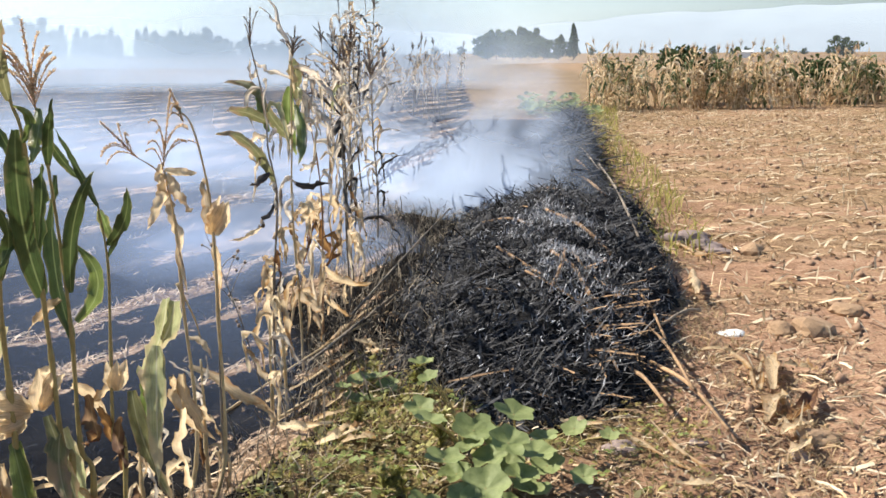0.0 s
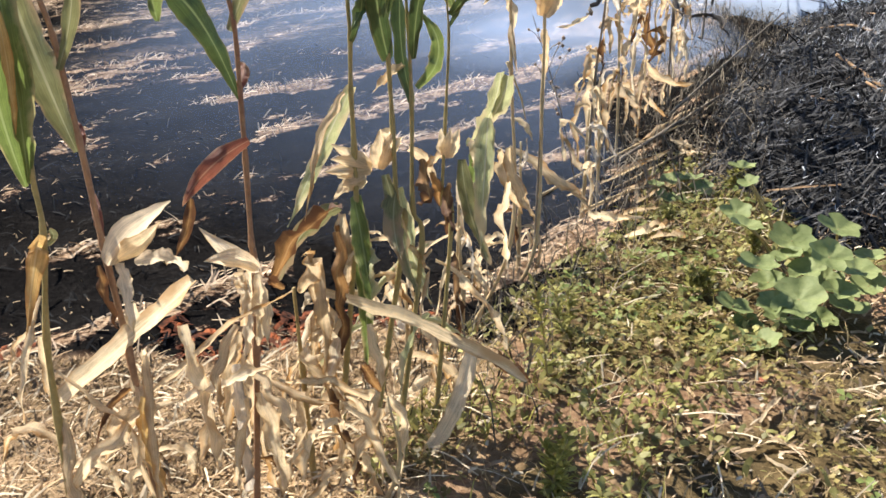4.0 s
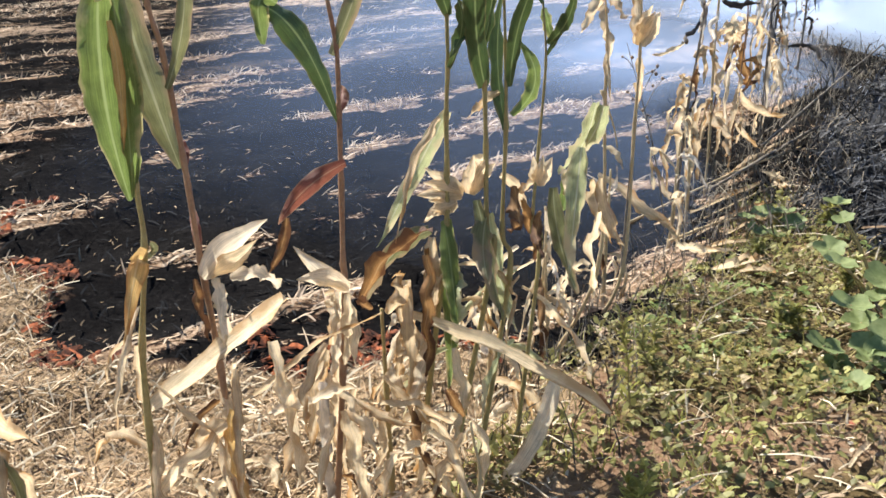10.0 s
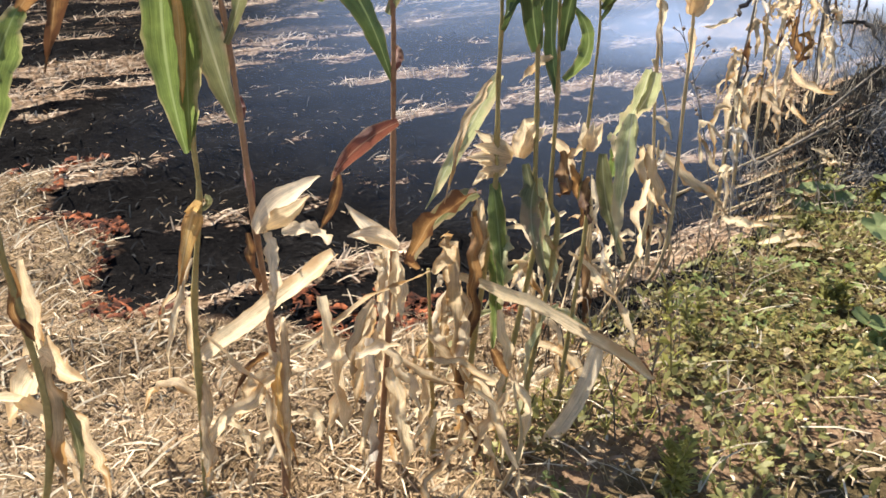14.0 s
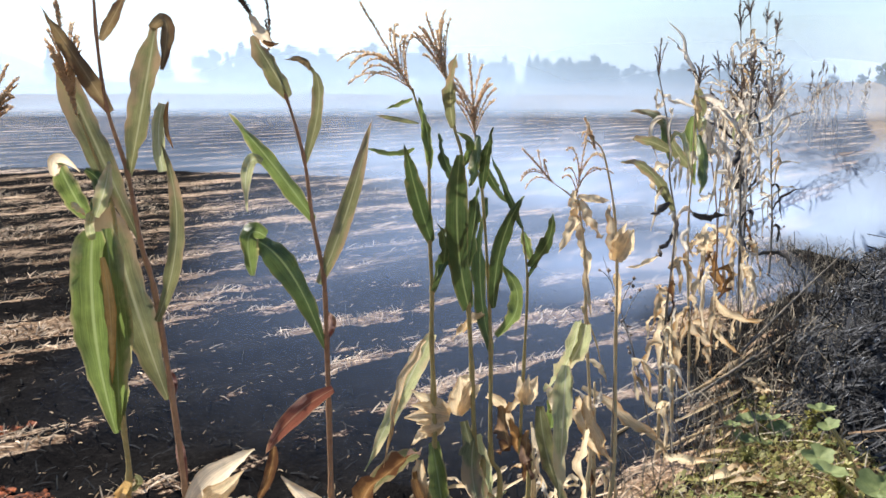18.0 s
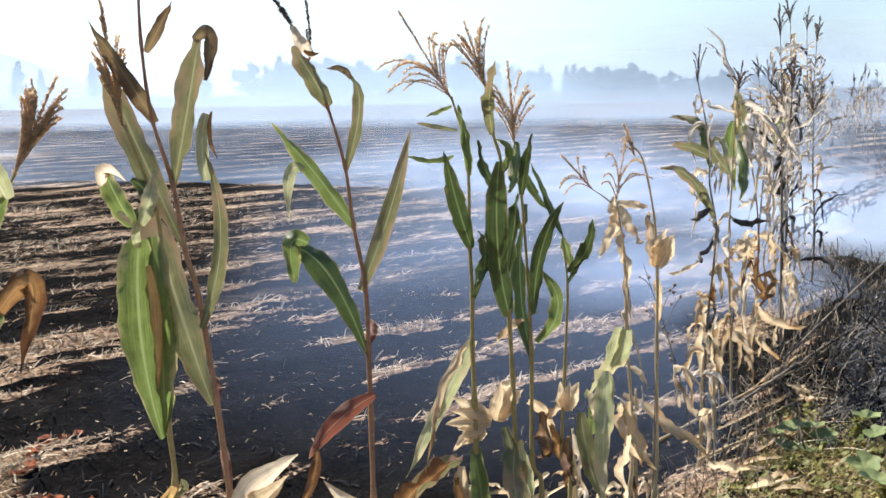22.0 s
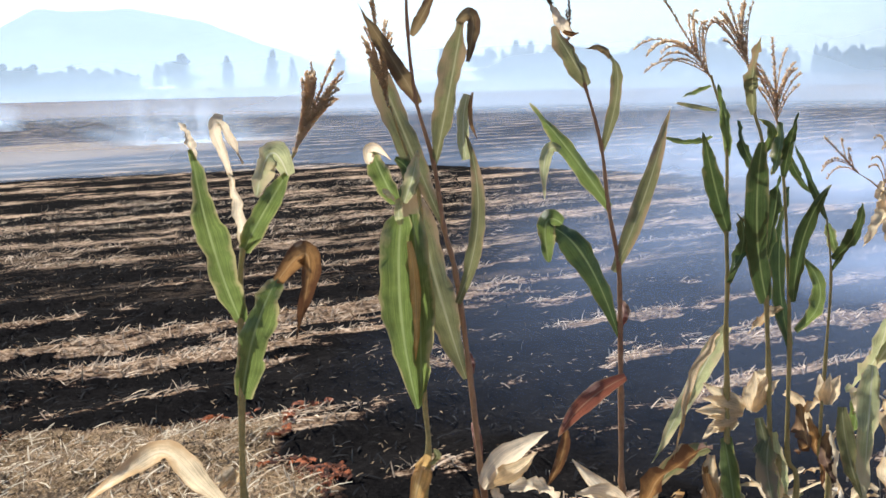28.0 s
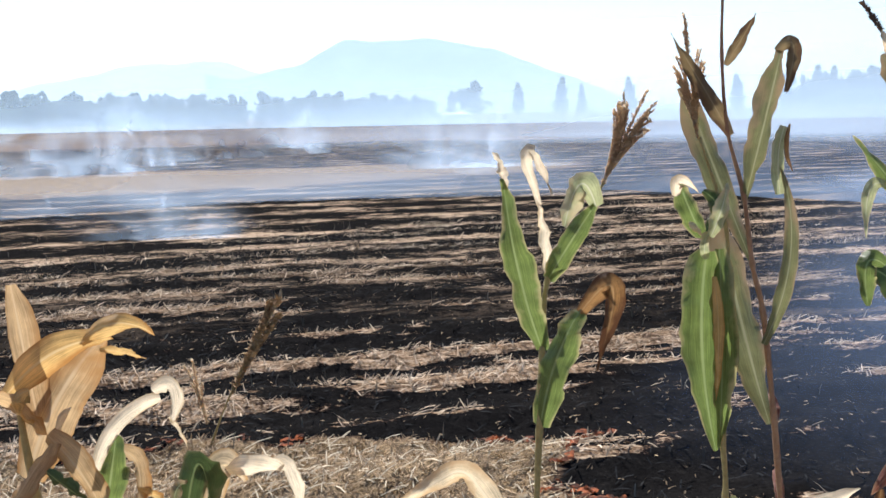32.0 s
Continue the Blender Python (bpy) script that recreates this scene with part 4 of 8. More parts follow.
# ---- trees, bushes, hills ----
def crown(name, blobs, leaves, size, seed, material=None):
    """A crown of loose leaf clumps spread through some round masses (x, y, z, radius, height)."""
    q = np.random.default_rng(seed)
    verts, faces = [], []
    for bx, by, bz, rad, high in blobs:
        for _ in range(leaves):
            v = q.normal(size=3)
            v /= np.linalg.norm(v)
            v *= q.uniform(0.55, 1.05)
            c = np.array([bx + v[0] * rad, by + v[1] * rad, bz + v[2] * high])
            a, b = q.normal(size=3), q.normal(size=3)
            a /= np.linalg.norm(a)
            b -= a * (a @ b)
            b /= np.linalg.norm(b)
            s = size * q.uniform(0.5, 1.3)
            i = len(verts)
            n = np.cross(a, b)
            verts += [c + a * s, c + b * s * 0.7 + n * s * 0.2, c - a * s * 0.8, c - b * s * 0.7 + n * s * 0.25, c - n * s * 0.35]
            faces += [(i, i + 1, i + 4), (i + 1, i + 2, i + 4), (i + 2, i + 3, i + 4), (i + 3, i, i + 4)]
    me = mesh_from(name, [tuple(v) for v in verts], faces, material or FOLIAGE)
    me.polygons.foreach_set("use_smooth", np.zeros(len(me.polygons), bool))
    return me


def tree(x, y, height, wide, seed, label, slim=False, leaves=70, group=""):
    q = random.Random(seed)
    ob = tagged(new("tree"), label, "tree", group)
    ob.location = (x, y, -0.2)
    trunk = [Vector((0, 0, 0)), Vector((q.uniform(-0.2, 0.2), 0, height * 0.3)), Vector((q.uniform(-0.3, 0.3), 0, height * 0.8))]
    line = spline(trunk, 4)
    part("trunk", tube("trunk", line, [height * 0.022 * (1 - 0.8 * k / len(line)) for k in range(len(line))], BARK, 6), ob)
    for k in range(3):
        p = line[3 + k]
        e = p + Vector((q.uniform(-1, 1) * wide * 0.3, q.uniform(-1, 1) * wide * 0.3, height * 0.2))
        part("limb", tube("limb", spline([p, p.lerp(e, 0.5) + Vector((0, 0, 0.2)), e], 3), [height * 0.008 * (1 - 0.1 * j) for j in range(7)], BARK, 5), ob)
    blobs = []
    for k in range(9):
        f = k / 8
        z = height * (0.22 + 0.68 * f)
        rad = wide * 0.5 * (0.85 * (1 - 0.6 * f) if slim else math.sin(math.pi * (0.22 + 0.66 * f))) * q.uniform(0.7, 1.0) * (1 if f < 0.8 else 0.7)
        blobs.append((q.uniform(-1, 1) * wide * (0.06 if slim else 0.24), q.uniform(-1, 1) * wide * (0.06 if slim else 0.24), z, rad, height * 0.13))
    part("crown", crown("crown", blobs, leaves, wide * (0.09 if slim else 0.055), seed), ob)
    return ob


# the dense grove beyond the heap
grove = [tree(8.2, 235, 6.6, 6.0, 300, "dense green poplar in a small grove", False, 150, "grove"), tree(14, 237, 7.2, 7.2, 301, "dense green poplar in a small grove", False, 150, "grove"), tree(27.2, 235, 7.8, 3.6, 302, "slim dark poplar at the end of a grove", True, 150, "grove")]
for gx, gy, gs in ((10.5, 240, 0.95), (17.5, 236, 0.98), (21.0, 239, 0.9), (23.8, 234, 0.85), (16, 243, 1.0)):
    copy_thing(grove[1 if gs > 0.92 else 0], pose(gx, gy, -0.2, 0, 0, gx * 40) @ Matrix.Diagonal((gs, gs, gs * 0.98, 1)))

# rows of trees round the plain
FAR_LABEL = "distant tree row dim in smoke at the edge of the plain"
far_kinds = [tree(-92, 395, 9.5, 9, 310, FAR_LABEL, False, 110, "far tree rows"), tree(-101, 398, 11, 6, 311, FAR_LABEL, True, 90, "far tree rows"), tree(-110, 394, 10, 10, 312, FAR_LABEL, False, 110, "far tree rows"), tree(-230, 370, 17, 9, 313, FAR_LABEL, True, 90, "far tree rows")]


def tree_row(yaw0, yaw1, step, far0, far1, tall, seed, gaps=0.15, slim=0.4):
    q = random.Random(seed)
    yaw = yaw0
    while yaw < yaw1:
        far = far0 + (far1 - far0) * (yaw - yaw0) / (yaw1 - yaw0) + q.uniform(-12, 12)
        if q.random() > gaps:
            src = far_kinds[q.choice((1, 3)) if q.random() < slim else q.choice((0, 2))]
            base = {far_kinds[0]: 9.5, far_kinds[1]: 11, far_kinds[2]: 10, far_kinds[3]: 17}[src]
            s = tall * q.uniform(0.75, 1.15) / base
            a = radians(yaw)
            copy_thing(src, pose(-math.sin(a) * far, math.cos(a) * far, -0.3, 0, 0, q.uniform(0, 360)) @ Matrix.Diagonal((s * 1.05, s * 1.05, s, 1)))
        yaw += step * q.uniform(0.6, 1.4)


tree_row(12.2, 15.6, 0.42, 400, 400, 10, 1, 0.0, 0.3)
tree_row(5.0, 12.0, 0.7, 430, 420, 7.5, 2, 0.1, 0.1)
tree_row(16.0, 20.5, 0.6, 430, 450, 12, 3, 0.25, 0.6)
tree_row(20.5, 32.5, 0.50, 430, 400, 14, 4, 0.02, 0.25)
tree_row(33.5, 52.0, 0.95, 430, 420, 13, 5, 0.42, 0.75)
tree_row(52.0, 80.0, 0.42, 300, 190, 7.0, 6, 0.05, 0.08)
tree_row(-30, 5.0, 0.9, 620, 620, 5.0, 7, 0.25, 0.1)
lone = tree(118, 320, 6.2, 10, 320, "lone round tree at the edge of the plain", False, 60)


WHITEWASH = varied("whitewash", (0.66, 0.67, 0.68), (0.84, 0.85, 0.86), 0.8, 0.8)


def far_shed(yaw, far, long, high, label):
    """A low whitewashed shed with a shallow gable roof."""
    a = radians(yaw)
    ob = tagged(new("shed"), label, "shed", "sheds at the edge of the plain")
    ob.matrix_world = pose(-math.sin(a) * far, math.cos(a) * far, -0.1, 0, 0, yaw)
    for name, z0, z1, half in (("wall", 0.0, high * 0.72, 2.0), ("roof", high * 0.72, high, 2.3)):
        w, top = long / 2 * (1.0 if name == "wall" else 1.01), 2.0 if name == "wall" else 0.2
        verts = [(x, y, z) for z, y1 in ((z0, half), (z1, top)) for x, y in ((-w, -y1), (w, -y1), (w, y1), (-w, y1))]
        me = mesh_from(name, verts, [(3, 2, 1, 0), (4, 5, 6, 7), (0, 1, 5, 4), (1, 2, 6, 5), (2, 3, 7, 6), (3, 0, 4, 7)], WHITEWASH)
        me.polygons.foreach_set("use_smooth", np.zeros(6, bool))
        part(name, me, ob)
    return ob


far_shed(51.7, 330, 19.0, 1.9, "long low white shed in smoke before far trees")
far_shed(63.8, 260, 3.6, 2.0, "small white hut before the dark tree row")
far_shed(-15.4, 300, 5.0, 2.2, "small white hut far across the fields")


def hill(name, yaw0, yaw1, far, tops, material, label):
    """A far ridge: heights (degrees) along a bearing."""
    n = 60
    verts, faces = [], []
    for k in range(n + 1):
        f = k / n
        a = radians(yaw0 + (yaw1 - yaw0) * f)
        e = float(np.interp(f, [p for p, _ in tops], [h for _, h in tops])) + 0.05 * math.sin(f * 37) + 0.03 * math.sin(f * 83)
        h = far * math.tan(radians(max(e, 0.0)))
        for depth, up in ((1.0, -8), (1.06, h * 0.6), (1.12, h), (1.5, -8)):
            verts.append((-math.sin(a) * far * depth, math.cos(a) * far * depth, up * (1.12 if up == h else 1.0)))
    for k in range(n):
        for j in range(3):
            i = k * 4 + j
            faces.append((i, i + 4, i + 5, i + 1))
    return tagged(new(name, mesh_from(name, verts, faces, material)), label, "hill", kind="structure")


def hazy_glow_material(name, colour):
    """Far ground as emission: the light of the air before it, painted in."""
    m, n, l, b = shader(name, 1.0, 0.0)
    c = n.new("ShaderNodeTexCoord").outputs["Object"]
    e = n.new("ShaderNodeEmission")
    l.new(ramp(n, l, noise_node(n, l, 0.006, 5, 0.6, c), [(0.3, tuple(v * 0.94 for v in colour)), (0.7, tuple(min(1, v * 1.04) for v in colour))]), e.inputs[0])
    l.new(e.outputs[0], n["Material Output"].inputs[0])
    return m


# each ridge glows in its haze colour; the last is paler against brighter sky
hill("backdrop_hill_broad", 38.0, 64.0, 2600, [(0, 0.0), (0.14, 0.7), (0.28, 2.2), (0.42, 3.5), (0.52, 4.0), (0.72, 4.0), (0.80, 2.9), (0.93, 2.0), (1.0, 2.4)], hazy_glow_material("hill_painted_haze", (0.39, 0.49, 0.62)), "rounded hill behind the plain, painted in pale blue haze")
hill("backdrop_hill_low", 58.0, 84.0, 2900, [(0, 1.5), (0.2, 3.0), (0.35, 2.9), (0.6, 1.6), (1.0, 0.2)], hazy_glow_material("hill_painted_haze_pale", (0.50, 0.60, 0.71)), "low hill behind the plain, painted in paler haze")
hill("backdrop_ridge", -40.0, 0.0, 2900, [(0, 2.4), (0.4, 2.5), (0.75, 2.0), (0.9, 1.4), (1, 0)], hazy_glow_material("ridge_painted_haze", (0.42, 0.48, 0.54)), "faint mountains painted in grey-blue haze")
hill("backdrop_ridge_pale", -5.0, 19.0, 3000, [(0, 0.6), (0.3, 1.3), (0.55, 1.9), (0.75, 1.1), (1, 0)], hazy_glow_material("ridge_painted_haze_pale", (0.56, 0.64, 0.71)), "mountain painted in very pale blue haze")


# ---- maize plants beside the path ----
p = plant(-1.44, 1.75, "tall maize plant with a broad green leaf and brown tassel")
tangle(p, 5, 0.10, 0.62, 244, [DRY, HUSK, DRY, BROWN, HUSK])
stalk(p, [(0.000, 0.000, -0.110), (-0.003, -0.002, 0.290), (-0.002, -0.001, 0.492), (0.016, 0.013, 0.725), (0.011, 0.009, 0.863), (0.010, 0.008, 1.130), (0.012, 0.010, 1.295), (-0.031, -0.025, 1.485)], 0.011, GREENSTEM)
leaf(p, (0.000, 0.000, 0.827), (-0.005, -0.043, 1.053), (0.013, -0.054, 1.258), 0.086, GREEN, profile="blade", cup=0.36, roll=8, twist=6)
leaf(p, (0.004, 0.003, 0.834), (0.032, -0.026, 1.028), (0.025, -0.031, 1.261), 0.058, GREEN, profile="blade", cup=0.38, roll=-16, twist=8)
leaf(p, (0.024, -0.045, 1.206), (0.038, -0.047, 1.092), (0.029, -0.041, 0.949), 0.022, GOLD, ragged=0, roll=5, twist=10)
leaf(p, (0.012, -0.055, 1.241), (0.015, -0.065, 1.271), (0.021, -0.060, 1.297), 0.075, PALELEAF, profile="strip", cup=0.2, ragged=0)
leaf(p, (0.007, -0.058, 1.285), (0.012, -0.106, 1.342), (-0.005, -0.119, 1.398), 0.078, GREEN, profile="blunt", cup=0.42, roll=18, twist=5, ragged=0)
leaf(p, (0.009, -0.057, 1.289), (0.017, -0.025, 1.338), (-0.013, -0.036, 1.377), 0.072, DARKGREEN, profile="blunt", cup=0.2, roll=-10, twist=10, ragged=0)
leaf(p, (-0.004, -0.132, 1.372), (0.009, -0.134, 1.402), (0.011, -0.081, 1.377), 0.034, PALEHUSK, profile="husk", cup=0.35, wave=0.03, ragged=0, label="pale folded leaf edge")
leaf(p, (0.030, -0.066, 1.289), (0.046, -0.053, 1.344), (0.048, -0.038, 1.396), 0.042, PALELEAF, cup=0.3, roll=6, twist=12)
leaf(p, (0.003, -0.100, 1.320), (0.017, -0.102, 1.309), (0.022, -0.085, 1.293), 0.05, PALEHUSK, profile="blunt", cup=0.3, ragged=0)
tassel(p, (-0.034, -0.028, 1.482), (-0.052, -0.043, 1.655), 30, 0.24, TASSEL, 607, 0.0019)
tassel(p, (-0.049, -0.041, 1.641), (-0.057, -0.047, 1.731), 1, 0.1, TASSEL, 558, 0.0019)
leaf(p, (0.018, 0.015, 0.710), (0.020, 0.038, 0.715), (0.003, 0.047, 0.723), 0.025, DRY, roll=6, twist=19)
leaf(p, (-0.011, -0.009, 0.493), (-0.063, 0.057, 0.336), (-0.117, 0.121, 0.197), 0.029, DRY, roll=-10, twist=11)
leaf(p, (0.007, 0.006, 0.289), (0.050, -0.053, 0.197), (0.096, -0.110, 0.110), 0.032, DRY, roll=-10, twist=28)
leaf(p, (-0.002, -0.002, 0.153), (0.040, -0.034, 0.106), (0.063, -0.081, 0.042), 0.037, HUSK, roll=9, twist=3)
leaf(p, (0.025, 0.021, 0.731), (0.025, 0.029, 0.709), (0.000, 0.016, 0.689), 0.025, OLIVE, roll=8, twist=-6)
leaf(p, (0.001, 0.001, 0.334), (0.157, 0.053, 0.477), (0.297, 0.116, 0.615), 0.056, HUSK, profile="strip", cup=0.22, roll=8, twist=18, wave=0.09, ragged=0.2)
drooping(p, (0.014, 0.011, 0.698), (0.028, -0.029, 0.704), (-0.011, -0.087, 0.420), 0.045, GOLD, roll=10, twist=30)
leaf(p, (0.013, -0.028, 0.085), (0.133, 0.006, 0.268), (0.277, 0.075, 0.348), 0.036, HUSK, roll=10, twist=-20, wave=0.08)
leaf(p, (0.277, 0.075, 0.348), (0.361, 0.118, 0.384), (0.449, 0.165, 0.408), 0.032, PALEHUSK, profile="blunt", roll=-5, twist=15)
leaf(p, (0.199, 0.035, 0.361), (0.195, 0.032, 0.232), (0.239, 0.043, 0.099), 0.036, GOLD, roll=15, twist=40)

p = plant(-1.27, 1.84, "tall reddish-stemmed maize plant with narrow olive leaves")
tangle(p, 5, 0.10, 0.62, 926, [DRY, HUSK, DRY, BROWN, HUSK])
stalk(p, [(0.000, 0.000, -0.110), (-0.007, -0.005, 0.149), (-0.023, -0.016, 0.435), (-0.044, -0.030, 0.670), (-0.047, -0.032, 0.698), (-0.063, -0.044, 0.921), (-0.083, -0.058, 1.130), (-0.102, -0.070, 1.229), (-0.117, -0.081, 1.367), (-0.145, -0.100, 1.501), (-0.155, -0.107, 1.645), (-0.155, -0.107, 1.763)], 0.011, REDSTEM)
leaf(p, (-0.070, -0.047, 0.899), (-0.126, -0.061, 1.088), (-0.175, -0.082, 1.313), 0.088, OLIVE, profile="blade", cup=0.4, roll=12, twist=10)
leaf(p, (-0.104, -0.070, 1.233), (-0.179, -0.084, 1.406), (-0.249, -0.107, 1.588), 0.058, OLIVE, profile="blade", cup=0.35, roll=10, twist=14)
leaf(p, (-0.077, -0.064, 1.067), (-0.021, -0.062, 1.253), (-0.033, -0.083, 1.430), 0.034, OLIVE, cup=0.3, roll=-14, twist=20)
leaf(p, (-0.033, -0.082, 1.374), (-0.037, -0.085, 1.447), (-0.028, -0.079, 1.505), 0.024, PALELEAF, profile="strip", roll=10, twist=10, ragged=0)
leaf(p, (-0.020, -0.074, 1.509), (-0.025, -0.077, 1.457), (-0.013, -0.069, 1.416), 0.009, BROWN, ragged=0)
leaf(p, (-0.117, -0.079, 1.354), (-0.074, -0.086, 1.491), (-0.041, -0.075, 1.649), 0.054, OLIVE, profile="blade", cup=0.3, roll=16, twist=16)
leaf(p, (-0.048, -0.080, 1.647), (-0.012, -0.080, 1.655), (-0.022, -0.088, 1.570), 0.026, DULLBROWN, profile="blunt", ragged=0, roll=5, twist=10)
leaf(p, (-0.140, -0.094, 1.488), (-0.171, -0.139, 1.580), (-0.220, -0.184, 1.691), 0.034, DULLBROWN, cup=0.3, ragged=0, roll=8, twist=20)
leaf(p, (-0.150, -0.101, 1.626), (-0.116, -0.102, 1.670), (-0.086, -0.094, 1.723), 0.024, DULLBROWN, ragged=0, roll=8, twist=20)
leaf(p, (-0.060, -0.041, 0.911), (-0.088, -0.013, 0.937), (-0.120, 0.012, 0.946), 0.031, RED, roll=3, twist=35)
leaf(p, (-0.047, -0.032, 0.695), (-0.092, 0.019, 0.762), (-0.138, 0.070, 0.766), 0.022, RED, roll=-1, twist=29)
leaf(p, (-0.001, -0.001, 0.328), (0.174, 0.013, 0.491), (0.353, 0.029, 0.624), 0.018, DRY, roll=-12, twist=33)
leaf(p, (-0.012, -0.008, 0.302), (0.015, -0.035, 0.203), (0.057, -0.051, 0.055), 0.036, DRY, roll=-2, twist=-16)
leaf(p, (-0.008, -0.005, 0.284), (-0.076, -0.011, 0.250), (-0.127, -0.005, 0.140), 0.041, DRY, roll=3, twist=5)
leaf(p, (-0.025, -0.017, 0.377), (0.000, -0.030, 0.331), (0.025, -0.044, 0.285), 0.031, HUSK, roll=-10, twist=13)
leaf(p, (-0.025, -0.054, 0.661), (0.042, -0.044, 0.739), (0.105, -0.000, 0.798), 0.066, PALEHUSK, profile="husk", cup=0.42, wave=0.04, ragged=0, name="husk", label="pale dry husk")
leaf(p, (-0.030, -0.033, 0.663), (0.057, -0.058, 0.715), (0.097, -0.030, 0.764), 0.05, HUSK, profile="husk", cup=0.3, wave=0.04, ragged=0, name="husk", label="pale dry husk")
leaf(p, (-0.006, -0.041, 0.665), (0.008, -0.055, 0.603), (0.010, -0.042, 0.504), 0.036, PALEHUSK, profile="blunt", roll=20, twist=10)
leaf(p, (0.014, -0.015, 0.656), (0.077, -0.007, 0.672), (0.113, 0.018, 0.638), 0.045, PALEHUSK, profile="blunt", cup=0.3, roll=-20, twist=30)
leaf(p, (-0.046, -0.056, 0.659), (-0.036, -0.062, 0.597), (-0.021, -0.051, 0.515), 0.026, BROWN, roll=5, twist=20)
leaf(p, (0.096, 0.006, 0.514), (0.131, -0.006, 0.360), (0.167, -0.006, 0.179), 0.045, HUSK, profile="blunt", roll=20, twist=30)

p = plant(-1.10, 1.98, "maize plant with arching leaves and a dark red dry leaf")
tangle(p, 5, 0.10, 0.62, 386, [DRY, HUSK, DRY, BROWN, HUSK])
stalk(p, [(0.000, 0.000, -0.110), (0.025, 0.014, 0.406), (0.030, 0.017, 0.634), (0.028, 0.016, 0.660), (0.027, 0.015, 0.855), (0.025, 0.014, 1.003), (0.022, 0.012, 1.137), (0.003, 0.002, 1.265), (-0.010, -0.005, 1.391), (-0.038, -0.021, 1.513), (-0.072, -0.040, 1.613)], 0.010, REDSTEM)
tassel(p, (-0.099, -0.053, 1.680), (-0.131, -0.070, 1.736), 1, 0.05, DARKTASSEL, 472, 0.0022)
tassel(p, (-0.068, -0.036, 1.610), (-0.072, -0.038, 1.729), 1, 0.05, DARKTASSEL, 891, 0.0016)
leaf(p, (-0.033, -0.018, 1.516), (-0.055, -0.052, 1.577), (-0.087, -0.070, 1.638), 0.036, OLIVE, profile="blunt", cup=0.35, roll=10, twist=10, ragged=0)
leaf(p, (-0.050, -0.049, 1.617), (-0.068, -0.070, 1.650), (-0.085, -0.079, 1.684), 0.03, PALEHUSK, cup=0.35, roll=10, twist=10, ragged=0)
leaf(p, (-0.063, -0.068, 1.628), (-0.049, -0.060, 1.621), (-0.035, -0.053, 1.624), 0.01, BROWN, ragged=0)
leaf(p, (-0.008, -0.004, 1.381), (0.029, -0.007, 1.513), (0.017, -0.025, 1.579), 0.026, OLIVE, cup=0.3, roll=8, twist=10, ragged=0)
leaf(p, (0.019, -0.024, 1.570), (0.004, -0.032, 1.591), (-0.025, -0.048, 1.591), 0.014, DULLBROWN, ragged=0)
leaf(p, (0.006, 0.003, 1.261), (-0.053, -0.051, 1.375), (-0.120, -0.110, 1.484), 0.036, GREEN, cup=0.3, roll=12, twist=10, ragged=0)
leaf(p, (-0.070, -0.071, 1.387), (-0.096, -0.086, 1.376), (-0.099, -0.087, 1.283), 0.026, PALELEAF, ragged=0, roll=5, twist=10)
leaf(p, (0.013, 0.007, 1.124), (0.078, 0.019, 1.288), (0.123, 0.043, 1.470), 0.036, OLIVE, cup=0.3, roll=-12, twist=16, ragged=0)
leaf(p, (0.023, 0.012, 0.983), (-0.021, -0.045, 1.149), (-0.083, -0.078, 1.223), 0.056, DARKGREEN, profile="blade", cup=0.25, roll=12, twist=10, ragged=0)
leaf(p, (-0.067, -0.070, 1.232), (-0.087, -0.103, 1.236), (-0.088, -0.092, 1.153), 0.04, GREEN, profile="blunt", cup=0.3, ragged=0)
leaf(p, (0.023, 0.013, 1.003), (0.012, 0.056, 1.034), (-0.018, 0.088, 1.037), 0.027, RED, roll=-17, twist=-28)
leaf(p, (0.022, 0.012, 0.593), (-0.028, 0.079, 0.485), (-0.075, 0.147, 0.386), 0.037, HUSK, roll=-17, twist=12)
leaf(p, (0.033, 0.019, 0.592), (0.064, -0.016, 0.528), (0.091, -0.053, 0.451), 0.032, HUSK, roll=11, twist=3)
leaf(p, (-0.007, -0.004, 0.451), (-0.019, -0.039, 0.362), (-0.023, -0.069, 0.195), 0.042, DRY, roll=2, twist=12)
leaf(p, (0.016, 0.009, 0.407), (-0.026, 0.057, 0.221), (-0.069, 0.104, 0.053), 0.032, DRY, roll=-2, twist=3)
leaf(p, (0.050, 0.028, 0.346), (0.005, 0.062, 0.162), (0.004, 0.121, -0.074), 0.037, DRY, roll=-12, twist=-32)
leaf(p, (0.051, -0.006, 0.604), (0.020, -0.069, 0.671), (-0.036, -0.089, 0.727), 0.04, PALEHUSK, profile="husk", cup=0.42, wave=0.03, ragged=0, name="husk", label="open pale husk")
leaf(p, (0.056, -0.015, 0.611), (0.035, -0.083, 0.662), (-0.017, -0.112, 0.661), 0.045, PALEHUSK, profile="husk", cup=0.42, wave=0.03, ragged=0, name="husk", label="open pale husk")
leaf(p, (0.025, -0.021, 0.605), (0.030, -0.040, 0.521), (0.026, -0.043, 0.409), 0.032, PALEHUSK, profile="blunt", roll=10, twist=20)
leaf(p, (0.049, -0.007, 0.600), (0.059, -0.025, 0.520), (0.046, -0.020, 0.431), 0.026, HUSK, profile="blunt", roll=-10, twist=20)
leaf(p, (0.009, -0.063, 0.400), (0.022, -0.091, 0.272), (0.038, -0.093, 0.094), 0.048, SCORCHED, profile="blunt", roll=30, twist=40)
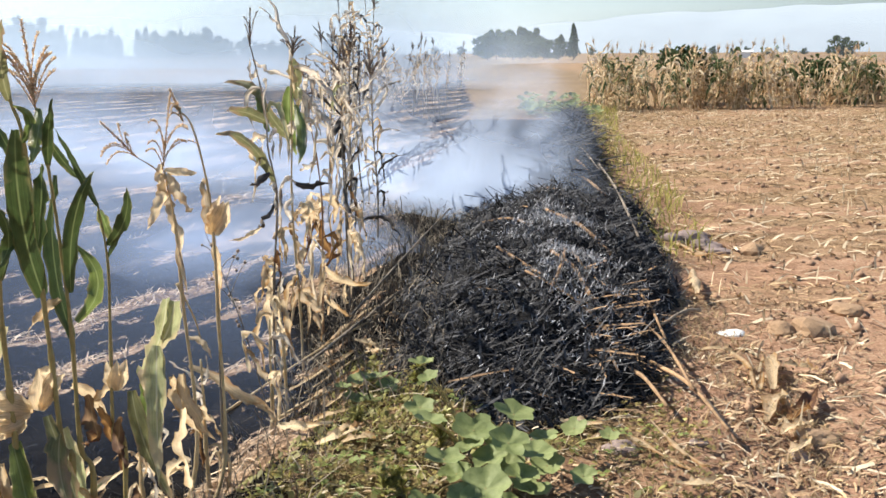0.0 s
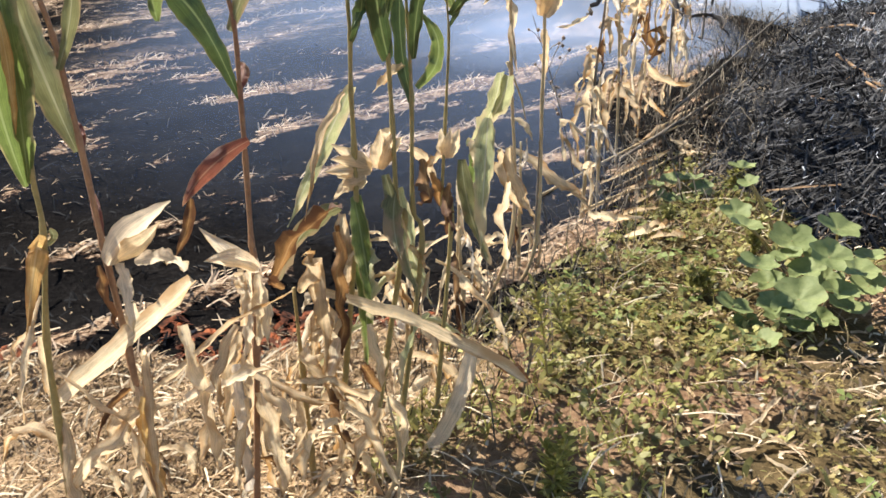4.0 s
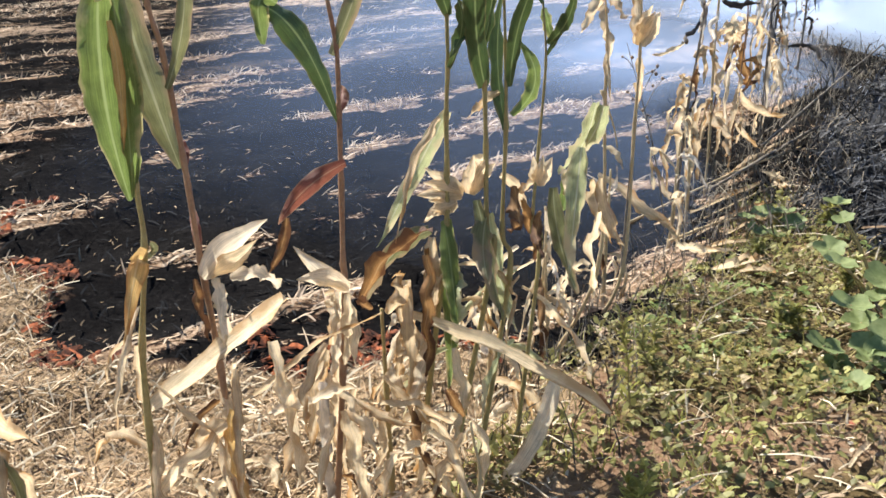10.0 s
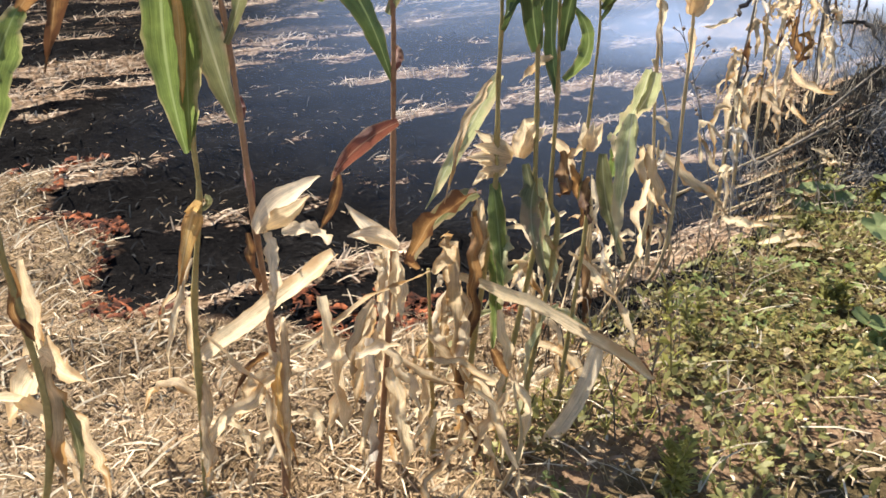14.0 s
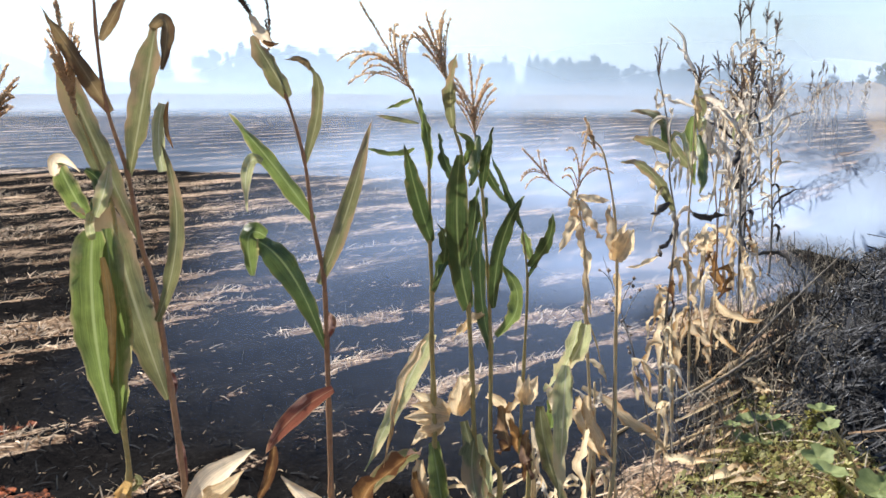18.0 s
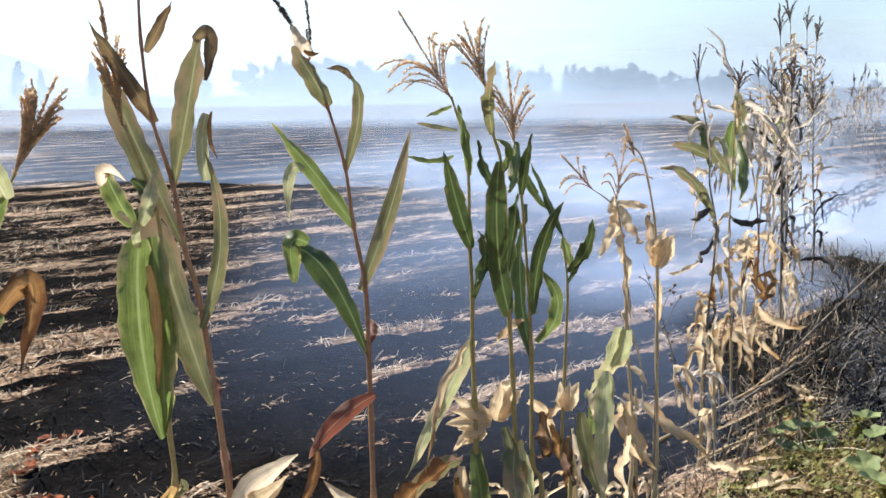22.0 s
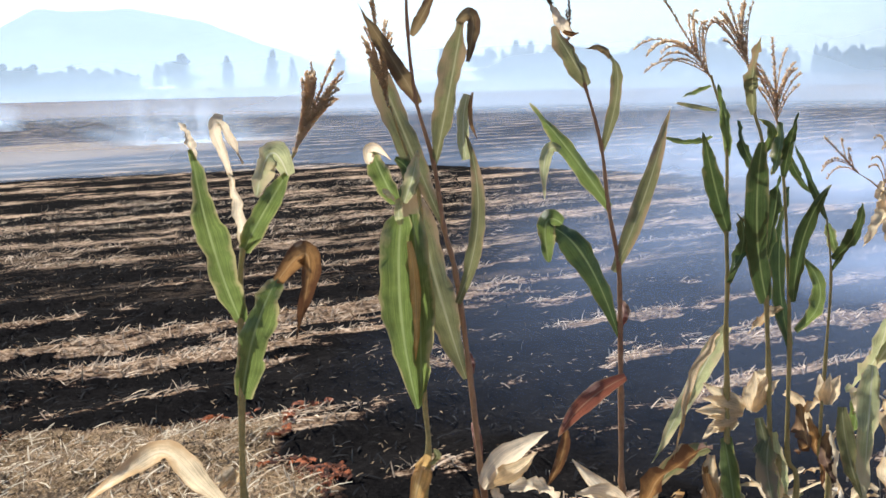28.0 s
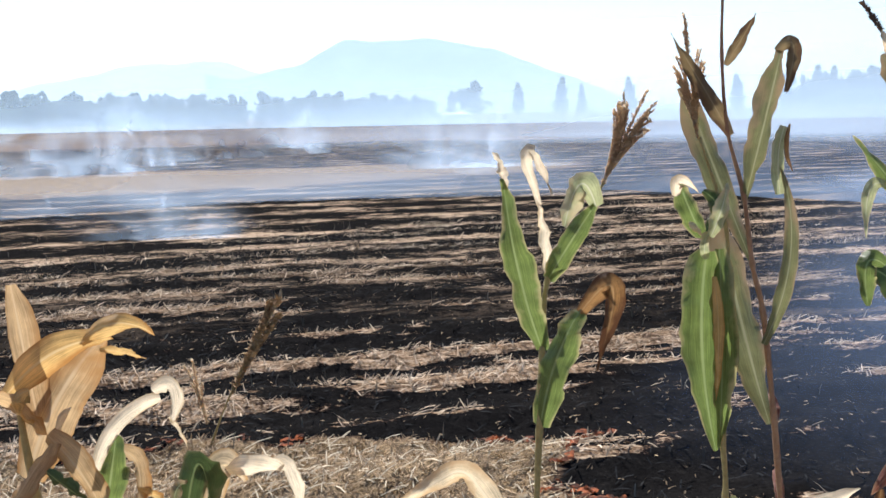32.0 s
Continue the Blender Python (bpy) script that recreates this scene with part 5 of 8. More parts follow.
leaf(p, (0.058, -0.037, 0.326), (0.090, -0.053, 0.208), (0.107, -0.055, 0.076), 0.045, HUSK, profile="blunt", roll=-20, twist=40)
leaf(p, (0.045, 0.002, 0.899), (-0.016, -0.066, 0.850), (-0.067, -0.094, 0.773), 0.04, RED, ragged=0, roll=5, twist=10)
leaf(p, (-0.052, -0.086, 0.788), (-0.063, -0.092, 0.724), (-0.096, -0.098, 0.654), 0.024, BROWN, ragged=0, roll=4, twist=20)

p = plant(-1.50, 1.18, "slender maize plant with a green leaf scorched orange at its tip")
stalk(p, [(0.000, 0.000, -0.110), (0.075, 0.095, 0.356), (0.062, 0.076, 0.672), (0.051, 0.061, 0.801), (0.054, 0.065, 0.978), (0.058, 0.070, 1.122), (0.065, 0.078, 1.249), (0.092, 0.111, 1.321), (0.116, 0.139, 1.384), (0.128, 0.154, 1.419)], 0.010, GREENSTEM)
tangle(p, 7, 0.10, 0.62, 995, [DRY, HUSK, DRY, BROWN, HUSK])
drooping(p, (0.033, 0.042, 0.774), (-0.036, -0.038, 0.900), (-0.136, -0.158, 0.816), 0.045, HUSK, roll=-6, twist=5)
husk(p, (0.041, 0.052, 0.854), (0.022, 0.028, 0.822), 0.031, HUSK)
leaf(p, (0.072, 0.091, 0.603), (0.046, 0.134, 0.530), (0.063, 0.231, 0.437), 0.057, HUSK, roll=18, twist=-12)
leaf(p, (0.084, 0.106, 0.552), (0.017, 0.112, 0.472), (-0.052, 0.114, 0.377), 0.062, HUSK, roll=3, twist=-25)
leaf(p, (0.068, 0.086, 0.759), (0.039, 0.126, 0.614), (0.020, 0.177, 0.491), 0.031, DRY, roll=4, twist=-19)
leaf(p, (0.083, 0.105, 0.541), (0.090, 0.094, 0.416), (0.108, 0.098, 0.268), 0.041, DRY, roll=15, twist=-1)
leaf(p, (0.085, 0.108, 0.480), (0.109, 0.129, 0.390), (0.112, 0.125, 0.278), 0.027, OLIVE, roll=8, twist=2)
leaf(p, (0.051, 0.065, 0.764), (0.070, 0.070, 0.668), (0.094, 0.080, 0.590), 0.027, BROWN, roll=8, twist=-31)
leaf(p, (0.096, 0.122, 0.452), (0.079, 0.204, 0.300), (0.047, 0.267, 0.127), 0.031, DRY, roll=-9, twist=-10)
tassel(p, (0.127, 0.152, 1.415), (0.175, 0.210, 1.573), 30, 0.30, TASSEL, 583, 0.0019)
leaf(p, (0.059, 0.070, 1.122), (0.069, 0.005, 1.275), (0.061, -0.020, 1.433), 0.056, GREEN, cup=0.15, roll=-10, twist=4, ragged=0)
leaf(p, (0.062, -0.020, 1.414), (0.059, -0.022, 1.447), (0.050, -0.033, 1.477), 0.03, PALEHUSK, roll=-1, twist=-5)
leaf(p, (0.065, 0.077, 1.252), (0.077, 0.062, 1.326), (0.077, 0.045, 1.390), 0.022, PALEHUSK, roll=10, twist=10)
leaf(p, (0.078, 0.047, 1.384), (0.081, 0.019, 1.477), (0.099, 0.057, 1.403), 0.024, PALEHUSK, roll=10, twist=10)
leaf(p, (0.065, 0.078, 1.248), (0.116, 0.076, 1.312), (0.153, 0.106, 1.385), 0.04, GREEN, profile="blunt", roll=2, twist=7)
leaf(p, (0.154, 0.107, 1.381), (0.158, 0.064, 1.422), (0.134, 0.051, 1.351), 0.046, PALELEAF, profile="blunt", roll=2, twist=17)
leaf(p, (0.055, 0.066, 0.984), (0.102, 0.059, 1.111), (0.138, 0.087, 1.207), 0.054, GREEN, cup=0.2, profile="blunt", roll=-8, twist=-15, ragged=0)
leaf(p, (0.136, 0.085, 1.199), (0.186, 0.113, 1.243), (0.154, 0.107, 1.097), 0.042, BROWN, ragged=0, twist=20, roll=-5)

p = plant(-1.62, 0.60, "dead maize plant with curling golden dry leaves")
tangle(p, 7, 0.10, 0.62, 5, [DRY, HUSK, DRY, BROWN, HUSK])
stalk(p, [(0.000, 0.000, -0.110), (-0.060, -0.163, 1.009), (-0.060, -0.162, 1.147)], 0.010, STEM)
leaf(p, (-0.070, -0.170, 1.017), (-0.033, -0.133, 1.134), (0.003, -0.071, 1.229), 0.075, SHADETAN, profile="blunt", cup=0.22, roll=10, twist=8, wave=0.08, ragged=0)
leaf(p, (-0.059, -0.196, 1.149), (-0.003, -0.140, 1.216), (0.028, -0.064, 1.230), 0.05, GOLD, cup=0.3, roll=8, twist=10, wave=0.08, ragged=0)
leaf(p, (0.010, -0.107, 1.229), (0.049, -0.066, 1.256), (0.050, -0.010, 1.230), 0.03, GOLD, cup=0.35, roll=-20, twist=20, wave=0.06, ragged=0)
leaf(p, (0.011, -0.079, 1.213), (0.032, -0.054, 1.209), (0.044, -0.023, 1.196), 0.013, GOLD, ragged=0)
leaf(p, (-0.053, -0.154, 1.111), (-0.047, -0.166, 1.200), (-0.042, -0.181, 1.315), 0.046, SHADETAN, profile="blunt", cup=0.3, wave=0.06, roll=10, twist=14, ragged=0)
leaf(p, (-0.052, -0.153, 1.087), (-0.027, -0.197, 1.139), (-0.026, -0.248, 1.163), 0.075, SHADETAN, profile="blunt", cup=0.22, wave=0.08, roll=-14, twist=12, ragged=0)
leaf(p, (-0.017, -0.173, 1.165), (-0.007, -0.200, 1.151), (-0.016, -0.172, 1.114), 0.028, GOLD, cup=0.35, roll=12, twist=16, ragged=0)
leaf(p, (-0.034, -0.134, 1.087), (-0.007, -0.176, 1.052), (-0.003, -0.218, 1.001), 0.085, SHADETAN, profile="blunt", cup=0.2, wave=0.07, roll=14, twist=12, ragged=0)
leaf(p, (-0.029, -0.149, 1.091), (0.015, -0.121, 1.041), (0.026, -0.095, 0.977), 0.05, SHADETAN, profile="blunt", cup=0.25, wave=0.07, roll=-10, twist=10, ragged=0)
leaf(p, (0.008, -0.165, 1.049), (0.028, -0.143, 1.024), (0.041, -0.111, 0.994), 0.045, DARKGREEN, cup=0.25, ragged=0)
leaf(p, (-0.034, -0.136, 1.085), (-0.011, -0.133, 1.117), (-0.005, -0.118, 1.132), 0.012, PALEHUSK, ragged=0)
leaf(p, (-0.011, -0.079, 0.953), (0.013, -0.074, 1.025), (0.017, -0.063, 1.090), 0.05, GREEN, cup=0.32, roll=8, twist=12, ragged=0)
leaf(p, (0.004, -0.096, 1.034), (0.027, -0.065, 1.103), (0.051, -0.007, 1.135), 0.022, PALEHUSK, cup=0.3, profile="strip", roll=10, twist=12, wave=0.06, ragged=0)
leaf(p, (0.046, -0.018, 1.148), (0.066, 0.003, 1.149), (0.056, 0.004, 1.097), 0.03, PALEHUSK, cup=0.32, profile="blunt", wave=0.05, ragged=0, roll=6, twist=8)
leaf(p, (0.055, 0.002, 1.106), (0.060, 0.016, 1.080), (0.065, 0.026, 1.052), 0.008, HUSK, ragged=0)
leaf(p, (-0.009, -0.049, 1.050), (0.009, -0.030, 1.020), (0.006, -0.038, 0.956), 0.05, SHADETAN, profile="blunt", cup=0.25, roll=8, twist=8, ragged=0, wave=0.07)
leaf(p, (0.008, -0.033, 0.990), (0.027, -0.014, 0.978), (0.034, 0.004, 0.954), 0.04, GOLD, ragged=0, roll=5, twist=10)
leaf(p, (0.055, 0.002, 0.960), (0.066, 0.003, 0.996), (0.063, 0.021, 1.001), 0.03, OLIVE, profile="blunt", ragged=0, roll=5, twist=10)
leaf(p, (0.043, 0.027, 0.944), (0.079, 0.035, 1.032), (0.057, 0.061, 0.939), 0.046, DARKGREEN, profile="strip", cup=0.3, ragged=0, roll=14, twist=12)
leaf(p, (0.057, 0.059, 0.939), (0.090, 0.061, 1.023), (0.104, 0.095, 0.997), 0.05, DRY, profile="blunt", cup=0.28, ragged=0, wave=0.06, roll=8, twist=12)
leaf(p, (0.094, 0.070, 1.022), (0.136, 0.095, 1.029), (0.134, 0.141, 1.010), 0.034, PALEHUSK, profile="strip", cup=0.28, ragged=0, wave=0.05, roll=-12, twist=12)
leaf(p, (0.120, 0.135, 1.014), (0.137, 0.151, 1.006), (0.126, 0.174, 0.936), 0.046, PALEHUSK, profile="blunt", cup=0.28, ragged=0, wave=0.05, roll=8, twist=12)

p = plant(-1.02, 2.30, "maize plant with dark green upright leaves and an open tassel")
tangle(p, 7, 0.10, 0.60, 844, [PALEHUSK, HUSK, PALELEAF, DRY, PALEHUSK])
stalk(p, [(0.000, 0.000, -0.110), (0.056, 0.025, 0.566), (0.059, 0.026, 0.796), (0.055, 0.024, 0.937), (0.056, 0.025, 1.062), (0.052, 0.023, 1.172), (0.047, 0.021, 1.399), (0.015, 0.007, 1.531)], 0.010, GREENSTEM)
tassel(p, (0.015, 0.007, 1.525), (-0.093, -0.041, 1.726), 16, 0.8, TASSEL, 943, 0.0019, 0.25)
leaf(p, (0.059, 0.026, 1.048), (0.120, -0.055, 1.160), (0.142, -0.154, 1.241), 0.032, DARKGREEN, roll=18, twist=16)
leaf(p, (0.056, 0.025, 1.171), (0.060, -0.073, 1.290), (0.071, -0.167, 1.409), 0.047, DARKGREEN, roll=-1, twist=-4)
leaf(p, (0.086, 0.038, 1.211), (0.109, -0.003, 1.164), (0.093, -0.061, 1.093), 0.036, DARKGREEN, roll=15, twist=31)
leaf(p, (0.053, 0.024, 1.346), (0.053, 0.006, 1.427), (0.041, -0.016, 1.512), 0.026, GREEN, roll=12, twist=6)
leaf(p, (0.019, 0.008, 1.393), (-0.052, 0.038, 1.376), (-0.150, 0.055, 1.394), 0.017, GREEN, roll=-18, twist=-28)
leaf(p, (0.015, 0.007, 1.508), (-0.038, 0.044, 1.491), (-0.085, 0.084, 1.483), 0.014, GREEN, roll=-16, twist=-20)
leaf(p, (0.028, 0.013, 1.452), (0.014, -0.093, 1.465), (0.014, -0.192, 1.476), 0.011, OLIVE, roll=12, twist=-31)
leaf(p, (0.057, 0.025, 0.948), (-0.035, 0.062, 0.790), (-0.158, 0.086, 0.551), 0.049, PALELEAF, roll=10, twist=30)
leaf(p, (0.062, 0.027, 0.678), (0.077, 0.035, 0.442), (0.074, 0.034, 0.189), 0.049, GREEN, roll=5, twist=8)
leaf(p, (-0.131, -0.058, 0.466), (-0.045, -0.061, 0.600), (0.058, -0.056, 0.685), 0.054, BROWN, roll=4, twist=14)
leaf(p, (0.017, 0.007, 0.603), (0.022, 0.042, 0.476), (0.018, 0.073, 0.318), 0.030, BROWN, roll=1, twist=11)
leaf(p, (0.042, 0.019, 0.933), (0.011, -0.047, 0.848), (-0.015, -0.110, 0.651), 0.022, DRY, roll=3, twist=19)
husk(p, (0.095, 0.042, 0.745), (-0.007, -0.003, 0.778), 0.046, HUSK)
husk(p, (0.083, 0.037, 0.723), (0.020, 0.009, 0.707), 0.049, HUSK)
leaf(p, (0.056, 0.025, 0.677), (0.104, -0.037, 0.559), (0.146, -0.101, 0.453), 0.051, GREEN, roll=17, twist=-35)
leaf(p, (0.022, 0.010, 0.650), (-0.085, 0.010, 0.561), (-0.161, 0.024, 0.408), 0.060, OLIVE, roll=6, twist=-25)
leaf(p, (0.064, 0.028, 0.729), (0.034, 0.030, 0.702), (-0.002, 0.028, 0.659), 0.049, HUSK, roll=-16, twist=12)
leaf(p, (0.028, 0.013, 0.632), (0.026, 0.003, 0.500), (0.025, -0.006, 0.348), 0.049, DRY, roll=16, twist=13)

p = plant(-0.94, 2.32, "maize plant with broad dark green leaves and brown tassel")
tangle(p, 7, 0.10, 0.60, 652, [PALEHUSK, HUSK, PALELEAF, DRY, PALEHUSK])
stalk(p, [(0.000, 0.000, -0.110), (0.092, 0.037, 0.575), (0.078, 0.031, 0.655), (0.069, 0.028, 0.869), (0.062, 0.025, 1.015), (0.049, 0.020, 1.346), (0.029, 0.012, 1.445), (0.015, 0.006, 1.549)], 0.010, GREENSTEM)
tassel(p, (0.017, 0.007, 1.542), (-0.031, -0.013, 1.699), 16, 0.4, TASSEL, 821, 0.0019)
leaf(p, (0.063, 0.026, 1.011), (0.069, -0.071, 1.199), (0.105, -0.155, 1.392), 0.055, DARKGREEN, profile="blunt", cup=0.2, roll=9, twist=-29)
leaf(p, (0.057, 0.023, 1.104), (0.081, 0.005, 1.216), (0.097, -0.016, 1.311), 0.042, DARKGREEN, roll=13, twist=5)
leaf(p, (0.044, 0.018, 1.306), (0.018, -0.010, 1.361), (0.010, -0.030, 1.430), 0.027, DARKGREEN, roll=8, twist=23)
leaf(p, (0.028, 0.011, 1.441), (0.056, -0.082, 1.524), (0.102, -0.167, 1.604), 0.033, OLIVE, roll=-5, twist=33)
leaf(p, (0.041, 0.016, 1.346), (0.081, -0.017, 1.401), (0.067, -0.072, 1.436), 0.023, GREEN, roll=-14, twist=19)
husk(p, (0.040, 0.016, 0.749), (0.069, 0.028, 0.844), 0.046, HUSK)
leaf(p, (0.053, 0.021, 0.736), (0.107, -0.016, 0.596), (0.158, -0.055, 0.453), 0.046, OLIVE, roll=-10, twist=-32)
leaf(p, (0.054, 0.022, 0.813), (-0.009, 0.091, 0.743), (-0.061, 0.164, 0.654), 0.035, DRY, roll=5, twist=-2)
leaf(p, (0.078, 0.032, 0.698), (0.096, -0.043, 0.641), (0.138, -0.108, 0.574), 0.054, OLIVE, roll=-11, twist=32)

p = plant(-0.88, 2.36, "maize plant with hanging dark green leaves and pale tassel")
tangle(p, 7, 0.10, 0.60, 812, [PALEHUSK, HUSK, PALELEAF, DRY, PALEHUSK])
stalk(p, [(0.000, 0.000, -0.110), (0.069, 0.026, 0.526), (0.049, 0.018, 0.650), (0.047, 0.018, 0.907), (0.039, 0.015, 1.101), (0.025, 0.009, 1.304), (0.012, 0.004, 1.423)], 0.009, GREENSTEM)
tassel(p, (0.010, 0.004, 1.417), (-0.005, -0.002, 1.612), 15, 0.65, TASSEL, 386, 0.0019)
leaf(p, (0.048, 0.018, 0.909), (0.011, 0.040, 1.095), (0.017, 0.078, 1.270), 0.041, DARKGREEN, roll=2, twist=33)
leaf(p, (0.026, 0.010, 1.297), (0.059, -0.063, 1.370), (0.100, -0.133, 1.449), 0.027, DARKGREEN, roll=-18, twist=25)
leaf(p, (0.052, 0.019, 1.011), (0.092, -0.042, 1.180), (0.161, -0.093, 1.298), 0.038, DARKGREEN, roll=6, twist=-30)
leaf(p, (0.060, 0.022, 0.942), (0.106, 0.045, 1.030), (0.058, 0.033, 1.123), 0.041, GREEN, roll=18, twist=-23)
leaf(p, (0.029, 0.011, 0.998), (-0.014, 0.029, 0.963), (-0.063, 0.045, 0.917), 0.027, DRY, roll=6, twist=-13)
leaf(p, (0.037, 0.014, 1.344), (0.036, 0.082, 1.297), (0.048, 0.155, 1.245), 0.023, DARKGREEN, roll=3, twist=-20)
leaf(p, (0.019, 0.007, 1.423), (0.044, -0.086, 1.365), (0.063, -0.180, 1.323), 0.032, GREEN, roll=-11, twist=26)
leaf(p, (0.040, 0.015, 0.794), (0.065, 0.096, 0.729), (0.064, 0.169, 0.616), 0.030, DRY, roll=0, twist=3)
leaf(p, (0.091, 0.034, 0.736), (0.097, 0.100, 0.643), (0.092, 0.163, 0.528), 0.027, BROWN, roll=-16, twist=30)
leaf(p, (0.016, 0.006, 0.696), (0.036, 0.020, 0.560), (0.091, 0.046, 0.375), 0.063, PALELEAF, roll=-3, twist=-22)
leaf(p, (0.002, 0.001, 0.840), (-0.029, 0.001, 0.807), (-0.054, 0.003, 0.744), 0.046, HUSK, roll=-12, twist=35)
leaf(p, (0.070, 0.026, 0.771), (0.111, -0.053, 0.715), (0.115, -0.146, 0.717), 0.041, BROWN, roll=2, twist=-12)

p = plant(-0.80, 2.44, "thin maize plant with few leaves and a dry cob")
tangle(p, 7, 0.10, 0.60, 848, [PALEHUSK, HUSK, PALELEAF, DRY, PALEHUSK])
stalk(p, [(0.000, 0.000, -0.110), (0.045, 0.015, 0.588), (0.023, 0.008, 0.633), (0.029, 0.010, 0.865), (0.035, 0.011, 1.064), (0.022, 0.007, 1.202)], 0.008, GREENSTEM)
leaf(p, (0.037, 0.012, 1.105), (0.101, -0.058, 1.174), (0.136, -0.138, 1.256), 0.033, DARKGREEN, roll=-7, twist=-4)
leaf(p, (0.035, 0.011, 1.077), (0.066, 0.012, 1.134), (0.071, 0.003, 1.150), 0.017, DARKGREEN, roll=7, twist=-3)
leaf(p, (0.022, 0.007, 1.199), (0.001, -0.028, 1.274), (-0.034, -0.069, 1.381), 0.019, DARKGREEN, roll=7, twist=9)
leaf(p, (0.025, 0.008, 1.188), (0.034, 0.023, 1.145), (0.041, 0.038, 1.101), 0.028, GREEN, roll=-13, twist=13)
husk(p, (0.037, 0.012, 0.757), (0.040, 0.013, 0.837), 0.042, HUSK)
leaf(p, (0.040, 0.013, 0.779), (0.010, 0.004, 0.757), (-0.027, -0.009, 0.723), 0.036, DRY, roll=8, twist=-15)
leaf(p, (0.068, 0.022, 0.754), (0.095, 0.013, 0.620), (0.150, 0.012, 0.488), 0.050, OLIVE, roll=18, twist=31)
leaf(p, (0.128, 0.042, 0.822), (0.095, 0.071, 0.744), (0.074, 0.105, 0.659), 0.047, GREEN, roll=-9, twist=16)
leaf(p, (0.155, 0.051, 0.970), (0.106, 0.121, 0.836), (0.032, 0.182, 0.748), 0.044, PALELEAF, roll=-9, twist=-15)
leaf(p, (0.043, 0.014, 0.692), (0.060, -0.068, 0.663), (0.095, -0.143, 0.625), 0.031, BROWN, roll=12, twist=31)
leaf(p, (0.157, 0.052, 0.780), (0.156, 0.149, 0.671), (0.172, 0.251, 0.547), 0.033, DRY, roll=-7, twist=-18)
leaf(p, (0.128, 0.042, 0.860), (0.135, -0.006, 0.751), (0.141, -0.054, 0.548), 0.056, PALELEAF, roll=10, twist=-17)
leaf(p, (0.135, 0.044, 0.846), (0.108, 0.054, 0.788), (0.084, 0.065, 0.723), 0.047, PALEHUSK, roll=2, twist=-6)
leaf(p, (0.173, 0.057, 0.962), (0.129, 0.118, 0.863), (0.073, 0.176, 0.797), 0.056, PALELEAF, roll=16, twist=2)
leaf(p, (0.179, 0.059, 0.783), (0.192, 0.100, 0.669), (0.231, 0.150, 0.582), 0.036, DRY, roll=8, twist=-1)
leaf(p, (0.179, 0.059, 0.695), (0.157, 0.136, 0.559), (0.145, 0.216, 0.397), 0.033, HUSK, roll=1, twist=-33)

p = plant(-0.92, 3.05, "dead maize plant with a star of pale husk leaves")
tangle(p, 5, 0.10, 0.62, 275, [DRY, HUSK, DRY, BROWN, HUSK])
stalk(p, [(0.000, 0.000, -0.110), (0.165, 0.050, 0.302), (0.151, 0.046, 0.840), (0.143, 0.043, 1.048), (0.121, 0.037, 1.210)], 0.009, DRYSTEM)
tassel(p, (0.117, 0.035, 1.210), (0.148, 0.045, 1.426), 8, 0.8, TASSEL, 491, 0.0018, 0.25)
stalk(p, [(0.126, 0.038, 1.184), (0.089, 0.027, 1.222), (0.050, 0.015, 1.249)], 0.004, DRYSTEM)
tassel(p, (0.050, 0.015, 1.249), (-0.038, -0.011, 1.351), 6, 0.8, TASSEL, 824, 0.0018, 0.4)
leaf(p, (0.121, 0.037, 1.201), (0.113, 0.003, 1.121), (0.084, -0.037, 1.049), 0.038, HUSK, roll=-7, twist=11)
leaf(p, (0.129, 0.039, 1.201), (0.176, -0.016, 1.150), (0.222, -0.072, 1.105), 0.038, HUSK, roll=12, twist=-17)
leaf(p, (0.121, 0.037, 1.210), (0.174, 0.031, 1.203), (0.217, 0.022, 1.202), 0.034, HUSK, roll=12, twist=-9)
leaf(p, (0.113, 0.034, 1.227), (0.112, 0.025, 1.185), (0.126, 0.021, 1.144), 0.055, HUSK, profile="blunt", roll=17, twist=-32)
leaf(p, (0.143, 0.043, 1.065), (0.151, 0.041, 0.997), (0.169, 0.041, 0.842), 0.031, HUSK, roll=-14, twist=16)
leaf(p, (0.143, 0.043, 1.048), (0.113, 0.109, 1.106), (0.096, 0.180, 1.132), 0.034, DRY, roll=-16, twist=24)
stalk(p, [(0.139, 0.042, 0.875), (0.181, 0.054, 0.770), (0.197, 0.060, 0.700)], 0.005, DRYSTEM)

p = plant(-0.86, 3.45, "dead maize plant with a pale husk and bent tassel")
tangle(p, 5, 0.10, 0.62, 933, [DRY, HUSK, DRY, BROWN, HUSK])
stalk(p, [(0.000, 0.000, -0.110), (0.106, 0.026, 0.161), (0.107, 0.027, 0.681), (0.105, 0.026, 0.933), (0.092, 0.023, 1.123), (0.054, 0.014, 1.310), (0.010, 0.002, 1.366)], 0.009, DRYSTEM)
tassel(p, (0.028, 0.007, 1.325), (-0.009, -0.002, 1.431), 5, 0.6, TASSEL, 236, 0.0018, 0.5)
husk(p, (0.103, 0.026, 0.952), (0.146, 0.036, 1.081), 0.069, HUSK, fans=3, open_by=0.1)
leaf(p, (0.104, 0.026, 0.971), (0.061, 0.130, 1.051), (0.028, 0.236, 1.116), 0.042, DRY, roll=-14, twist=-8)
leaf(p, (0.105, 0.026, 0.914), (0.097, 0.128, 0.816), (0.071, 0.225, 0.652), 0.035, DRY, roll=-3, twist=-11)
stalk(p, [(0.103, 0.026, 0.140), (0.104, 0.026, 0.364), (0.105, 0.026, 0.583)], 0.006, BURNTSTEM)

